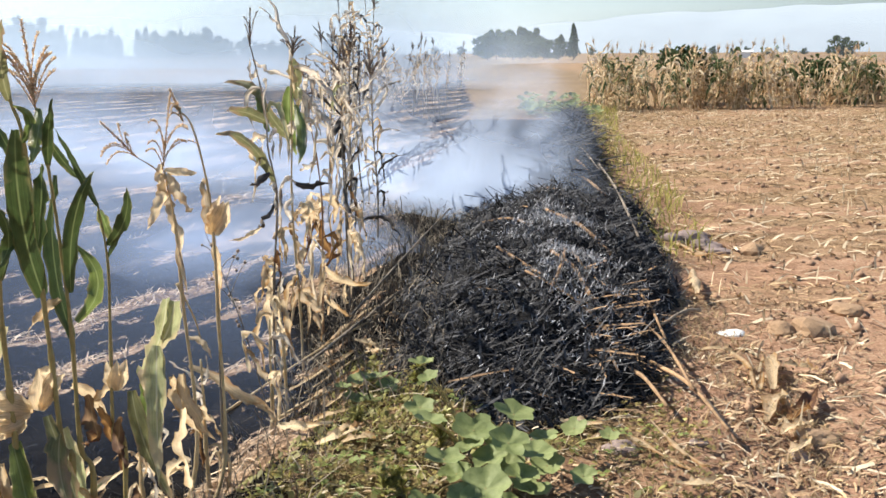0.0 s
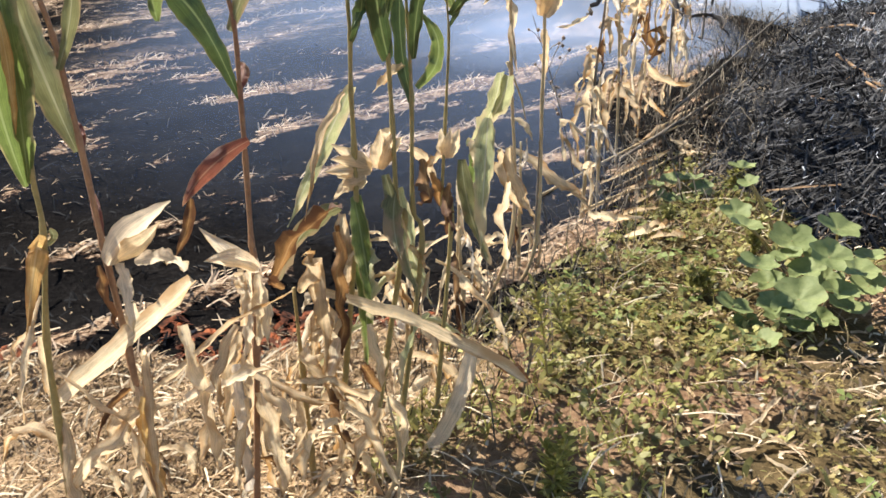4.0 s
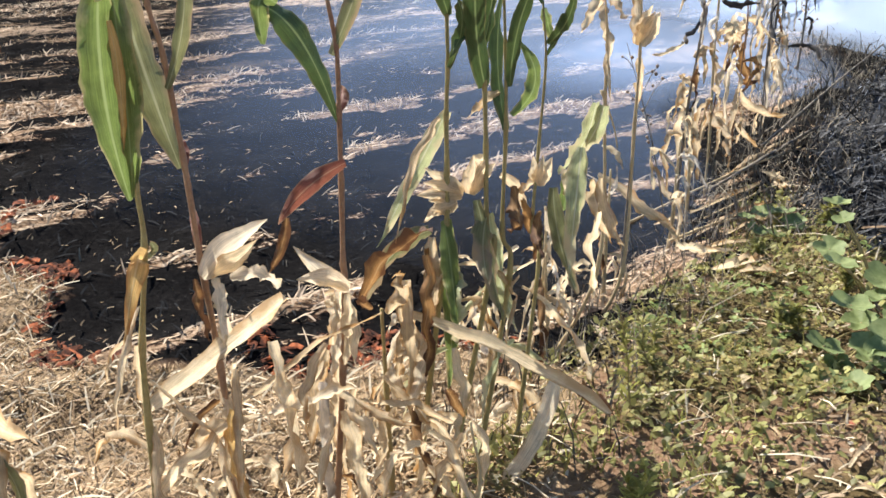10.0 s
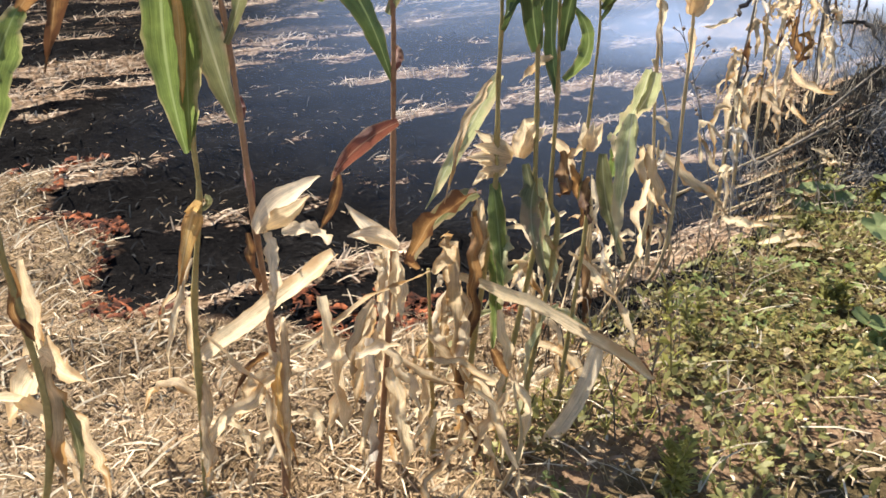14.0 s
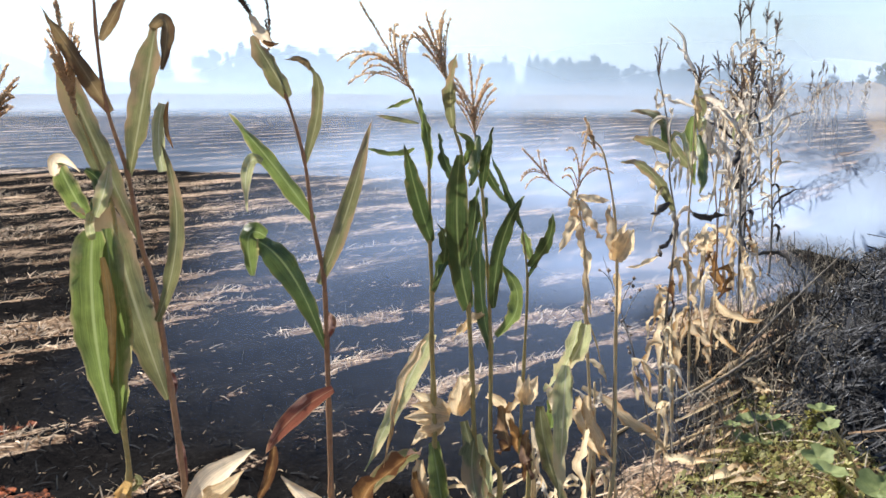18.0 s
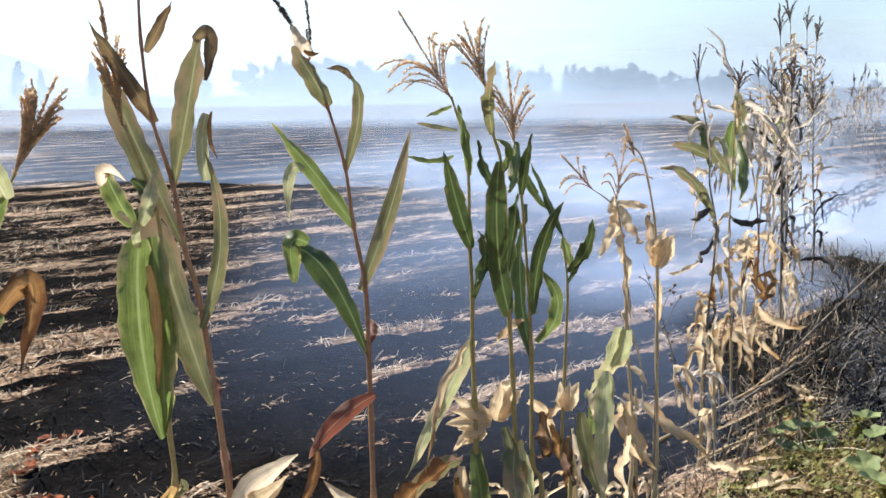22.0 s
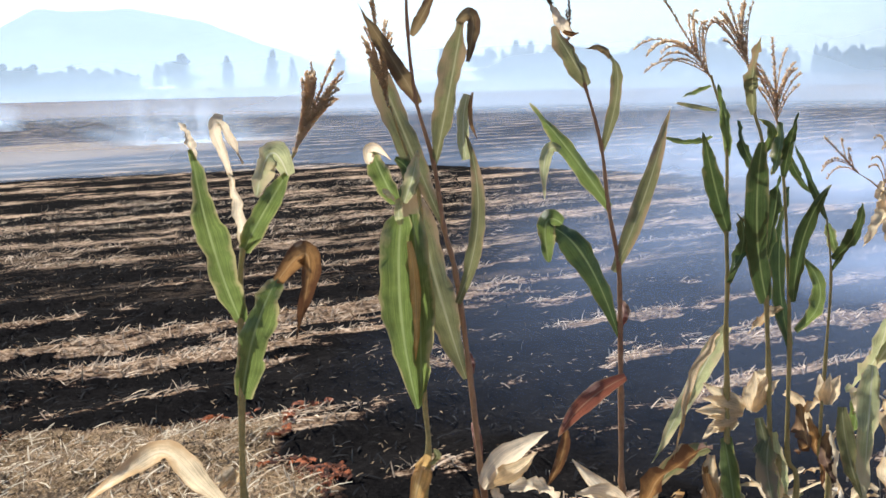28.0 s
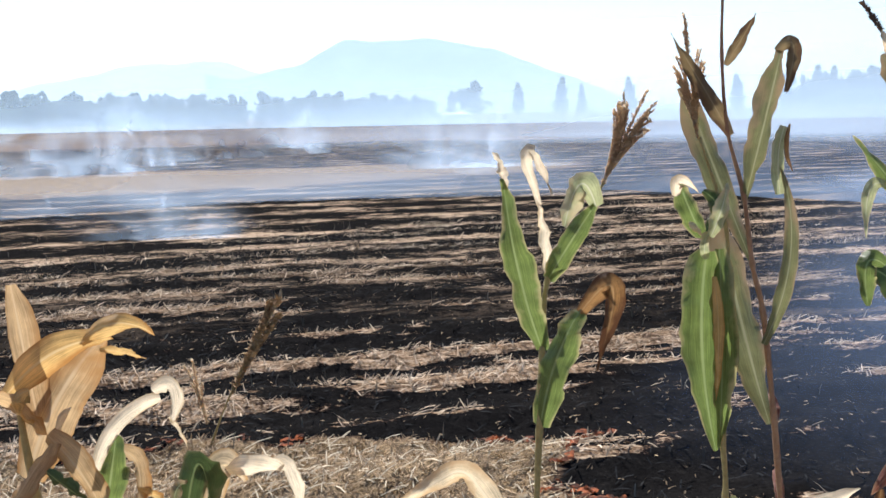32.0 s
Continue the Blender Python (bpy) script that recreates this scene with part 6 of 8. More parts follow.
p = plant(-1.02, 2.16, "broken yellow maize stalk with torn dry leaves", 'broken_stalk')
tangle(p, 5, 0.10, 0.62, 795, [DRY, HUSK, DRY, BROWN, HUSK])
stalk(p, [(0.000, 0.000, -0.110), (-0.009, -0.004, 0.050), (-0.019, -0.009, 0.280), (-0.030, -0.014, 0.496)], 0.014, STEM)
leaf(p, (-0.018, -0.008, 0.481), (0.025, -0.039, 0.560), (0.037, -0.084, 0.621), 0.047, DRY, roll=-7, twist=-31)
leaf(p, (0.024, 0.011, 0.555), (-0.010, 0.080, 0.369), (-0.048, 0.146, 0.182), 0.044, DRY, roll=-2, twist=-14)
leaf(p, (0.013, 0.006, 0.496), (0.012, 0.083, 0.372), (0.000, 0.154, 0.206), 0.036, DRY, roll=2, twist=-12)
leaf(p, (0.041, 0.019, 0.344), (0.062, 0.013, 0.192), (0.058, -0.005, 0.053), 0.041, DRY, roll=-13, twist=-20)
leaf(p, (-0.098, -0.046, 0.255), (0.012, -0.081, 0.244), (0.117, -0.117, 0.266), 0.026, DRY, roll=0, twist=-31)
leaf(p, (-0.049, -0.023, 0.495), (-0.061, -0.059, 0.522), (-0.061, -0.089, 0.562), 0.031, BROWN, roll=3, twist=-35)
leaf(p, (0.071, 0.033, 0.406), (0.089, -0.057, 0.359), (0.114, -0.145, 0.317), 0.034, HUSK, roll=3, twist=20)
leaf(p, (-0.034, -0.016, 0.200), (-0.011, -0.030, 0.131), (-0.026, -0.063, 0.063), 0.031, DRY, roll=-14, twist=-9)
leaf(p, (0.031, 0.015, 0.151), (0.048, 0.053, 0.051), (0.026, 0.073, -0.072), 0.039, HUSK, roll=13, twist=15)
leaf(p, (-0.001, -0.067, 0.346), (0.083, -0.072, 0.275), (0.178, -0.049, 0.193), 0.026, DRY, roll=15, twist=30)
leaf(p, (0.023, 0.011, 0.570), (0.044, -0.024, 0.411), (0.057, -0.029, 0.216), 0.042, DRY, profile="blunt", roll=10, twist=30)
leaf(p, (0.065, 0.030, 0.634), (0.087, -0.004, 0.499), (0.083, -0.017, 0.332), 0.034, BROWN, profile="blunt", roll=10, twist=20)
leaf(p, (0.148, 0.014, 0.415), (0.174, -0.007, 0.294), (0.163, -0.012, 0.169), 0.034, HUSK, roll=10, twist=40)

p = plant(-0.62, 2.30, "long dry maize leaf bent over the bank", 'fallen_leaf')
leaf(p, (0.018, 0.005, 0.309), (0.038, 0.086, 0.243), (0.079, 0.173, 0.160), 0.039, BROWN, profile="blunt", roll=-14, twist=20)
leaf(p, (-0.397, -0.102, 0.464), (-0.115, -0.153, 0.443), (0.117, -0.053, 0.286), 0.046, HUSK, profile="strip", roll=15, twist=25, cup=0.2, wave=0.10, ragged=0.2)
leaf(p, (-0.027, -0.028, 0.328), (-0.055, -0.066, 0.189), (-0.144, -0.058, 0.010), 0.046, PALEHUSK, profile="strip", twist=30, cup=0.2, wave=0.10, ragged=0.2, roll=15)

p = plant(-0.60, 3.75, "long pale dry leaf hanging over the burnt edge", 'fallen_leaf')
leaf(p, (-0.319, -0.051, 0.436), (-0.123, -0.144, 0.369), (0.042, -0.241, 0.283), 0.045, DRY, roll=5, twist=12)
leaf(p, (-0.014, -0.002, 0.197), (0.065, 0.090, 0.156), (0.167, 0.185, 0.142), 0.041, HUSK, roll=0, twist=-2)
leaf(p, (-0.227, -0.036, 0.377), (-0.104, -0.137, 0.338), (0.012, -0.240, 0.334), 0.033, DRY, roll=3, twist=33)

p = plant(-0.85, 1.95, "torn dry maize leaves on a low broken stalk", 'broken_stalk')
tangle(p, 7, 0.10, 0.35, 539, [DRY, HUSK, DRY, BROWN, HUSK])
stalk(p, [(0.000, 0.000, -0.110), (0.112, 0.049, 0.144), (0.093, 0.040, 0.338)], 0.010, DRYSTEM)
leaf(p, (-0.196, -0.086, 0.527), (-0.210, -0.163, 0.450), (-0.168, -0.217, 0.378), 0.030, DRY, roll=13, twist=30)
leaf(p, (0.082, 0.036, 0.308), (0.059, -0.002, 0.234), (0.012, -0.049, 0.144), 0.035, DRY, roll=0, twist=-12)
leaf(p, (0.093, 0.040, 0.338), (0.124, 0.081, 0.235), (0.097, 0.096, 0.095), 0.028, HUSK, roll=-9, twist=-13)
leaf(p, (0.081, 0.035, 0.352), (0.064, 0.004, 0.406), (0.060, -0.022, 0.445), 0.028, BROWN, roll=11, twist=-20)
leaf(p, (0.058, 0.025, 0.337), (-0.009, -0.077, 0.414), (-0.069, -0.175, 0.462), 0.021, DRY, roll=17, twist=-17)

p = plant(-0.77, 4.63, "scorched maize stalk with drooping grey-green leaves", 'scorched_maize', 'scorched stalks along the field edge')
rags(p, 7, 0.85, 1.45, 943, [SCORCHED, SCORCHED, PALEHUSK, SCORCHED, PALELEAF])
rags(p, 9, 0.30, 0.82, 31, [DRY, HUSK, DRY, PALEHUSK, BROWN], 0.30, 0.036)
stalk(p, [(0.000, 0.000, -0.110), (-0.001, 0.000, 0.279), (0.008, 0.001, 0.561), (0.027, 0.004, 0.788), (0.031, 0.005, 0.962), (0.002, 0.000, 1.133), (-0.004, -0.001, 1.303), (-0.040, -0.007, 1.496), (-0.067, -0.011, 1.615)], 0.008, BURNTSTEM)
tassel(p, (-0.057, -0.010, 1.568), (-0.051, -0.008, 1.728), 3, 0.3, DARKTASSEL, 340, 0.002)
leaf(p, (-0.002, 0.000, 1.303), (-0.066, 0.044, 1.399), (-0.194, 0.078, 1.416), 0.046, OLIVE, roll=8, twist=3)
leaf(p, (-0.033, -0.005, 1.472), (-0.064, 0.045, 1.435), (-0.082, 0.099, 1.520), 0.026, SCORCHED, roll=11, twist=26)
leaf(p, (0.009, 0.001, 1.243), (-0.066, -0.082, 1.291), (-0.139, -0.166, 1.305), 0.051, OLIVE, roll=-7, twist=-27)
leaf(p, (0.028, 0.005, 0.982), (-0.051, -0.158, 1.170), (-0.149, -0.324, 1.222), 0.051, OLIVE, roll=-7, twist=35)
leaf(p, (0.009, 0.002, 1.206), (-0.023, 0.013, 1.303), (-0.038, 0.026, 1.375), 0.041, GREEN, roll=7, twist=10)
leaf(p, (0.013, 0.002, 1.036), (-0.003, -0.153, 1.009), (-0.016, -0.307, 1.017), 0.036, BLACKENED, roll=-1, twist=14)
leaf(p, (0.029, 0.005, 0.912), (0.015, -0.168, 0.839), (0.008, -0.339, 0.846), 0.030, BLACKENED, roll=-10, twist=-30)
leaf(p, (-0.034, -0.006, 0.792), (-0.099, -0.025, 0.749), (-0.174, -0.045, 0.736), 0.022, HUSK, roll=-1, twist=-4)
leaf(p, (0.030, 0.005, 0.612), (-0.024, 0.070, 0.627), (-0.065, 0.138, 0.620), 0.040, HUSK, roll=14, twist=10)
leaf(p, (0.031, 0.005, 0.587), (-0.029, 0.138, 0.551), (-0.075, 0.273, 0.478), 0.037, HUSK, roll=7, twist=22)
leaf(p, (0.003, 0.000, 0.561), (-0.015, 0.013, 0.377), (-0.007, 0.030, 0.165), 0.048, HUSK, roll=-14, twist=10)
leaf(p, (0.053, 0.009, 0.562), (0.024, 0.003, 0.460), (0.012, 0.001, 0.331), 0.030, SCORCHED, roll=-11, twist=-16)
leaf(p, (0.010, 0.002, 1.158), (0.045, -0.080, 1.213), (0.051, -0.166, 1.102), 0.026, SCORCHED, roll=-12, twist=-21)

p = plant(-0.72, 5.16, "scorched maize stalk with yellow leaves and dark tassel", 'scorched_maize', 'scorched stalks along the field edge')
rags(p, 7, 0.85, 1.45, 578, [SCORCHED, SCORCHED, PALEHUSK, SCORCHED, PALELEAF])
rags(p, 9, 0.30, 0.82, 32, [DRY, HUSK, DRY, PALEHUSK, BROWN], 0.30, 0.036)
stalk(p, [(0.000, 0.000, -0.110), (-0.008, -0.001, 0.286), (-0.026, -0.004, 0.622), (-0.032, -0.005, 0.897), (-0.024, -0.003, 1.115), (-0.020, -0.003, 1.382), (-0.008, -0.001, 1.540)], 0.009, DRYSTEM)
tassel(p, (-0.008, -0.001, 1.519), (0.009, 0.001, 1.664), 14, 0.8, DARKTASSEL, 798, 0.0019)
leaf(p, (-0.022, -0.003, 1.487), (-0.075, 0.162, 1.675), (-0.216, 0.315, 1.850), 0.027, SCORCHED, roll=-11, twist=-12)
leaf(p, (-0.030, -0.004, 1.592), (-0.094, 0.070, 1.687), (-0.181, 0.142, 1.765), 0.020, SCORCHED, roll=18, twist=18)
leaf(p, (-0.013, -0.002, 1.508), (0.001, 0.072, 1.406), (-0.020, 0.140, 1.268), 0.073, OLIVE, roll=7, twist=-19)
leaf(p, (-0.017, -0.002, 1.487), (-0.010, 0.037, 1.407), (-0.034, 0.073, 1.339), 0.040, HUSK, roll=-9, twist=15)
leaf(p, (-0.025, -0.003, 1.382), (-0.054, 0.118, 1.214), (-0.039, 0.245, 1.032), 0.068, GREEN, roll=16, twist=32)
leaf(p, (-0.020, -0.003, 1.136), (-0.078, -0.150, 1.226), (-0.122, -0.294, 1.367), 0.056, OLIVE, roll=-7, twist=-10)
leaf(p, (-0.026, -0.004, 1.429), (-0.166, 0.132, 1.474), (-0.253, 0.275, 1.510), 0.028, SCORCHED, roll=5, twist=2)
leaf(p, (0.002, 0.000, 1.297), (0.055, -0.190, 1.157), (0.063, -0.387, 1.053), 0.056, GREEN, roll=10, twist=17)
leaf(p, (-0.002, 0.000, 1.474), (0.067, 0.198, 1.442), (0.121, 0.395, 1.348), 0.037, SCORCHED, roll=6, twist=5)
leaf(p, (-0.015, -0.002, 0.919), (0.074, 0.032, 0.891), (0.155, 0.066, 0.927), 0.042, BLACKENED, roll=1, twist=28)
leaf(p, (-0.016, -0.002, 0.755), (0.022, 0.204, 0.746), (-0.010, 0.400, 0.588), 0.048, DRY, roll=1, twist=26)
leaf(p, (-0.014, -0.002, 0.650), (0.050, -0.191, 0.551), (0.059, -0.387, 0.481), 0.048, DRY, roll=-6, twist=-35)
leaf(p, (-0.008, -0.001, 0.399), (0.071, -0.155, 0.350), (0.159, -0.308, 0.340), 0.040, DRY, roll=-4, twist=27)
leaf(p, (0.018, 0.003, 0.372), (0.099, -0.124, 0.296), (0.128, -0.257, 0.191), 0.040, DRY, roll=11, twist=-10)
leaf(p, (-0.010, -0.001, 0.719), (0.051, -0.122, 0.754), (0.095, -0.245, 0.827), 0.045, HUSK, roll=15, twist=-8)
leaf(p, (-0.024, -0.003, 0.870), (-0.017, -0.197, 0.816), (0.021, -0.387, 0.768), 0.032, SCORCHED, roll=14, twist=21)

p = plant(-0.68, 5.66, "reddish scorched maize stalk with crumpled tan leaves", 'scorched_maize', 'scorched stalks along the field edge')
rags(p, 7, 0.85, 1.45, 115, [SCORCHED, SCORCHED, PALEHUSK, SCORCHED, PALELEAF])
rags(p, 9, 0.30, 0.82, 33, [DRY, HUSK, DRY, PALEHUSK, BROWN], 0.30, 0.036)
stalk(p, [(0.000, 0.000, -0.110), (0.003, 0.000, 0.294), (0.012, 0.001, 0.719), (-0.009, -0.001, 0.985), (-0.042, -0.005, 1.191), (-0.061, -0.007, 1.394)], 0.008, REDSTEM)
tassel(p, (-0.061, -0.007, 1.380), (-0.050, -0.006, 1.523), 8, 0.7, DARKTASSEL, 580, 0.0019)
leaf(p, (-0.036, -0.004, 1.162), (0.056, -0.093, 1.220), (0.081, -0.189, 1.057), 0.037, SCORCHED, roll=-9, twist=-18)
leaf(p, (-0.017, -0.002, 1.074), (0.068, -0.007, 1.075), (0.017, -0.028, 0.983), 0.037, SCORCHED, roll=-13, twist=-29)
leaf(p, (-0.057, -0.007, 1.365), (0.026, -0.215, 1.405), (0.178, -0.414, 1.252), 0.040, SCORCHED, roll=-4, twist=29)
leaf(p, (-0.008, -0.001, 0.962), (-0.035, -0.198, 0.961), (-0.043, -0.393, 0.962), 0.033, SCORCHED, roll=16, twist=-33)
leaf(p, (0.010, 0.001, 0.772), (0.057, 0.204, 0.728), (0.024, 0.398, 0.560), 0.048, DRY, roll=2, twist=7)
leaf(p, (0.026, 0.003, 0.719), (-0.034, 0.166, 0.631), (-0.064, 0.333, 0.470), 0.048, DRY, roll=-10, twist=-25)
leaf(p, (0.021, 0.002, 0.704), (-0.050, 0.159, 0.724), (-0.085, 0.319, 0.748), 0.048, DRY, roll=-16, twist=-25)
leaf(p, (0.013, 0.002, 0.659), (0.027, 0.113, 0.458), (0.086, 0.231, 0.433), 0.056, BROWN, roll=3, twist=-9)
leaf(p, (0.020, 0.002, 0.417), (0.110, 0.212, 0.256), (0.242, 0.426, 0.219), 0.048, DRY, roll=-6, twist=20)
leaf(p, (0.016, 0.002, 0.234), (0.060, 0.099, 0.146), (0.135, 0.199, 0.065), 0.035, DRY, roll=-4, twist=27)
leaf(p, (-0.051, -0.006, 1.322), (0.007, -0.084, 1.253), (0.034, -0.165, 1.116), 0.033, SCORCHED, roll=-16, twist=17)
leaf(p, (-0.027, -0.003, 1.132), (-0.047, -0.199, 1.203), (-0.045, -0.393, 1.270), 0.031, SCORCHED, roll=-6, twist=-15)
leaf(p, (0.005, 0.001, 0.417), (0.009, -0.049, 0.275), (-0.003, -0.100, 0.073), 0.045, DRY, roll=12, twist=-27)

p = plant(-0.60, 6.41, "blackened maize stalk with curling burnt leaves", 'scorched_maize', 'scorched stalks along the field edge')
rags(p, 7, 0.85, 1.45, 551, [SCORCHED, SCORCHED, PALEHUSK, SCORCHED, PALELEAF])
rags(p, 9, 0.30, 0.82, 34, [DRY, HUSK, DRY, PALEHUSK, BROWN], 0.30, 0.036)
stalk(p, [(0.000, 0.000, -0.110), (-0.015, -0.001, 0.411), (-0.023, -0.002, 0.714), (-0.031, -0.003, 0.980), (-0.027, -0.003, 1.160), (-0.062, -0.006, 1.291), (-0.104, -0.010, 1.340)], 0.008, BURNTSTEM)
leaf(p, (-0.062, -0.006, 1.291), (-0.138, 0.169, 1.351), (-0.238, 0.342, 1.405), 0.040, SCORCHED, roll=-5, twist=27)
leaf(p, (-0.027, -0.003, 1.160), (-0.047, -0.105, 1.111), (-0.063, -0.208, 1.055), 0.049, BLACKENED, roll=11, twist=23)
leaf(p, (-0.033, -0.003, 1.062), (-0.052, 0.128, 0.951), (-0.043, 0.262, 0.880), 0.063, BLACKENED, roll=7, twist=21)
leaf(p, (-0.021, -0.002, 0.731), (0.028, -0.163, 0.622), (0.121, -0.319, 0.575), 0.042, BLACKENED, roll=-16, twist=-3)
leaf(p, (0.086, 0.008, 0.529), (0.225, -0.048, 0.544), (0.323, -0.107, 0.440), 0.035, BLACKENED, roll=5, twist=22)
leaf(p, (-0.013, -0.001, 0.343), (0.016, 0.017, 0.409), (0.034, 0.034, 0.482), 0.037, DRY, roll=7, twist=-7)
leaf(p, (-0.023, -0.002, 0.137), (-0.056, 0.238, -0.067), (-0.093, 0.477, -0.213), 0.037, DRY, roll=-5, twist=-2)
leaf(p, (-0.055, -0.005, 1.274), (-0.021, 0.145, 1.251), (0.026, 0.295, 1.119), 0.037, SCORCHED, roll=-9, twist=23)
leaf(p, (-0.029, -0.003, 1.013), (0.004, 0.018, 1.110), (0.018, 0.037, 1.207), 0.032, SCORCHED, roll=-8, twist=-9)
leaf(p, (-0.028, -0.003, 0.546), (-0.034, -0.250, 0.486), (0.004, -0.494, 0.403), 0.045, DRY, roll=7, twist=29)
leaf(p, (-0.081, -0.008, 1.323), (-0.028, -0.174, 1.408), (-0.034, -0.346, 1.458), 0.035, SCORCHED, roll=-17, twist=-18)


# ---- scorched stalks nearest the heap ----
NEAR_SCORCHED = "scorched maize stalk with curled pale leaves on the burnt edge"
for k, (px, py, high) in enumerate(((-0.62, 6.9, 1.35), (-0.72, 7.6, 1.5), (-0.55, 8.1, 1.3))):
    wild_plant(px, py, high, 420 + k, BURNTSTEM, [SCORCHED, SCORCHED, SCORCHED, SCORCHED, DRY, BLACKENED], DARKTASSEL, NEAR_SCORCHED, "scorched stalks along the field edge", "scorched_maize", leaf_len=0.34, width=0.036, hang=0.9, low=0.35, count=18, side=0.4, rise=0.35, limp=True)
for k, (px, py, high) in enumerate(((-0.95, 3.25, 0.45), (-0.90, 3.05, 0.35), (-0.84, 3.6, 0.5), (-0.72, 4.2, 0.5), (-0.70, 4.5, 0.6), (-0.98, 2.75, 0.3))):
    wild_plant(px, py, high, 440 + k, DRYSTEM, [DRY, HUSK, SCORCHED], None, "broken dry maize stump with torn leaves", "broken stumps on the field edge", "maize_stump", leaf_len=0.26, width=0.03, hang=0.9, low=0.2, count=6)

# charred weeds between heap and field
x, y = scatter(2600, -0.75, 0.3, 4.3, 10, lambda x, y: (x < heap_middle(y) - 0.45) * 0.9, 1.2)
tagged(blades("charred_weeds", x, y, ground_height(x, y) + 0.4 * heap_height(x, y), rng.uniform(0.05, 0.26, len(x)), rng.uniform(0.3, 1.6, len(x)), rng.uniform(0.003, 0.009, len(x)), SINGED, 8), "singed brown weeds beside the charred heap", "weeds", kind="stuff")
x, y = scatter(600, -1.2, -0.4, 2.3, 4.4, lambda x, y: (np.abs(x - bank_left(y)) < 0.28) * 0.9)
tagged(blades("edge_weeds", x, y, ground_height(x, y), rng.uniform(0.08, 0.34, len(x)), rng.uniform(0.2, 1.2, len(x)), rng.uniform(0.002, 0.006, len(x)), SINGED, 9), "thin dry weed stems on the field edge", "weeds", kind="stuff")


# ---- embers along the fire's front ----
def glowing():
    m, n, l, b = shader("ember", 0.9, 0.1)
    c = n.new("ShaderNodeTexCoord").outputs["Object"]
    f = noise_node(n, l, 22, 4, 0.6, c)
    l.new(ramp(n, l, f, [(0.35, (0.03, 0.016, 0.012)), (0.7, (0.26, 0.085, 0.04))]), b.inputs["Base Color"])
    l.new(ramp(n, l, f, [(0.50, (0, 0, 0)), (0.64, (0.55, 0.14, 0.04)), (0.80, (1.0, 0.40, 0.10))]), b.inputs["Emission Color"])
    b.inputs["Emission Strength"].default_value = 0.26
    return m


EMBER = glowing()
ex = rng.uniform(-4.9, -1.0, 12000)
ey = rng.uniform(1.4, 4.0, 12000)
edge = np.abs(front(ex) - ey - 0.27 * smooth((-ex - 2.9) / 0.5) + (0.55 + 0.55 * smooth((-ex - 3.0) / 0.5)) * (fbm(ex * 1.9, ey * 1.9, 3) - 0.5) + 0.12 * (fbm(ex * 9, ey * 9, 4) - 0.5) + 0.03)
keep = (edge < 0.08) * (fbm(ex * 2.1, ey * 2.1, 77, 3) > 0.46)
x, y = ex[keep], ey[keep]
lay("embers", x, y, EMBER, (0.02, 0.07), (0.008, 0.024), 0.02, "glowing red embers along the edge of the fire", "embers", 0.008)


# ---- loose things ----
def loose_leaf(x, y, a, m, b, width, material):
    gz = float(ground_height(x, y))
    ob = tagged(new("fallen_leaf", ribbon("fallen_leaf", curve_through(a, m, b, 12), width, material, 60, 40, 0.3, int(x * 977 + y * 131), 0.18, "leaf", 0.3)), "dry maize leaf fallen on the ground", "dry leaf", "fallen leaves")
    ob.location = (x, y, gz - 0.01)
    return ob


def lying_stalk(a, b, thick, material):
    a, b = Vector(a), Vector(b)
    line = spline([a, a.lerp(b, 0.5) + Vector((0.02, 0.015, 0.03)), b], 6)
    ob = new("fallen_stalk", tube("fallen_stalk", [p - a for p in line], [thick * (1 - 0.35 * k / len(line)) * (1.2 if k % 3 == 0 else 1) for k in range(len(line))], material))
    ob.location = a
    return tagged(ob, "dry maize stalk lying on the bank" if material not in (HALFBURNT, BURNTSTEM, CHAR) else "charred maize stalk lying on the burnt heap" if material is CHAR else "half-burnt maize stalk lying on the heap", "stalk", "fallen stalks")


q = random.Random(41)
for k in range(30):
    sy = 4.7 + 6.5 * q.random() ** 1.2
    sx = float(heap_middle(sy)) + q.uniform(-0.25, 0.50)
    ln, turn = q.uniform(0.5, 1.25), q.gauss(0.22, 0.25)
    ex, ey = sx - math.sin(turn) * ln, sy + math.cos(turn) * ln
    lying_stalk((sx, sy, float(heap_height(sx, sy)) + q.uniform(0.01, 0.07)), (ex, ey, float(heap_height(ex, ey)) + q.uniform(0.03, 0.14)), q.uniform(0.007, 0.014), HALFBURNT if k % 3 == 0 else CHAR)
STONE = varied("stone", (0.16, 0.12, 0.11), (0.32, 0.25, 0.22), 30, 0.85, 0.7)
CLOD = varied("clod", (0.22, 0.14, 0.085), (0.40, 0.27, 0.16), 30, 0.95, 0.9)
WHITE = varied("white_scrap", (0.62, 0.62, 0.60), (0.85, 0.84, 0.80), 30, 0.6)
BRICK = varied("brick_bit", (0.20, 0.06, 0.035), (0.34, 0.12, 0.07), 40, 0.9)


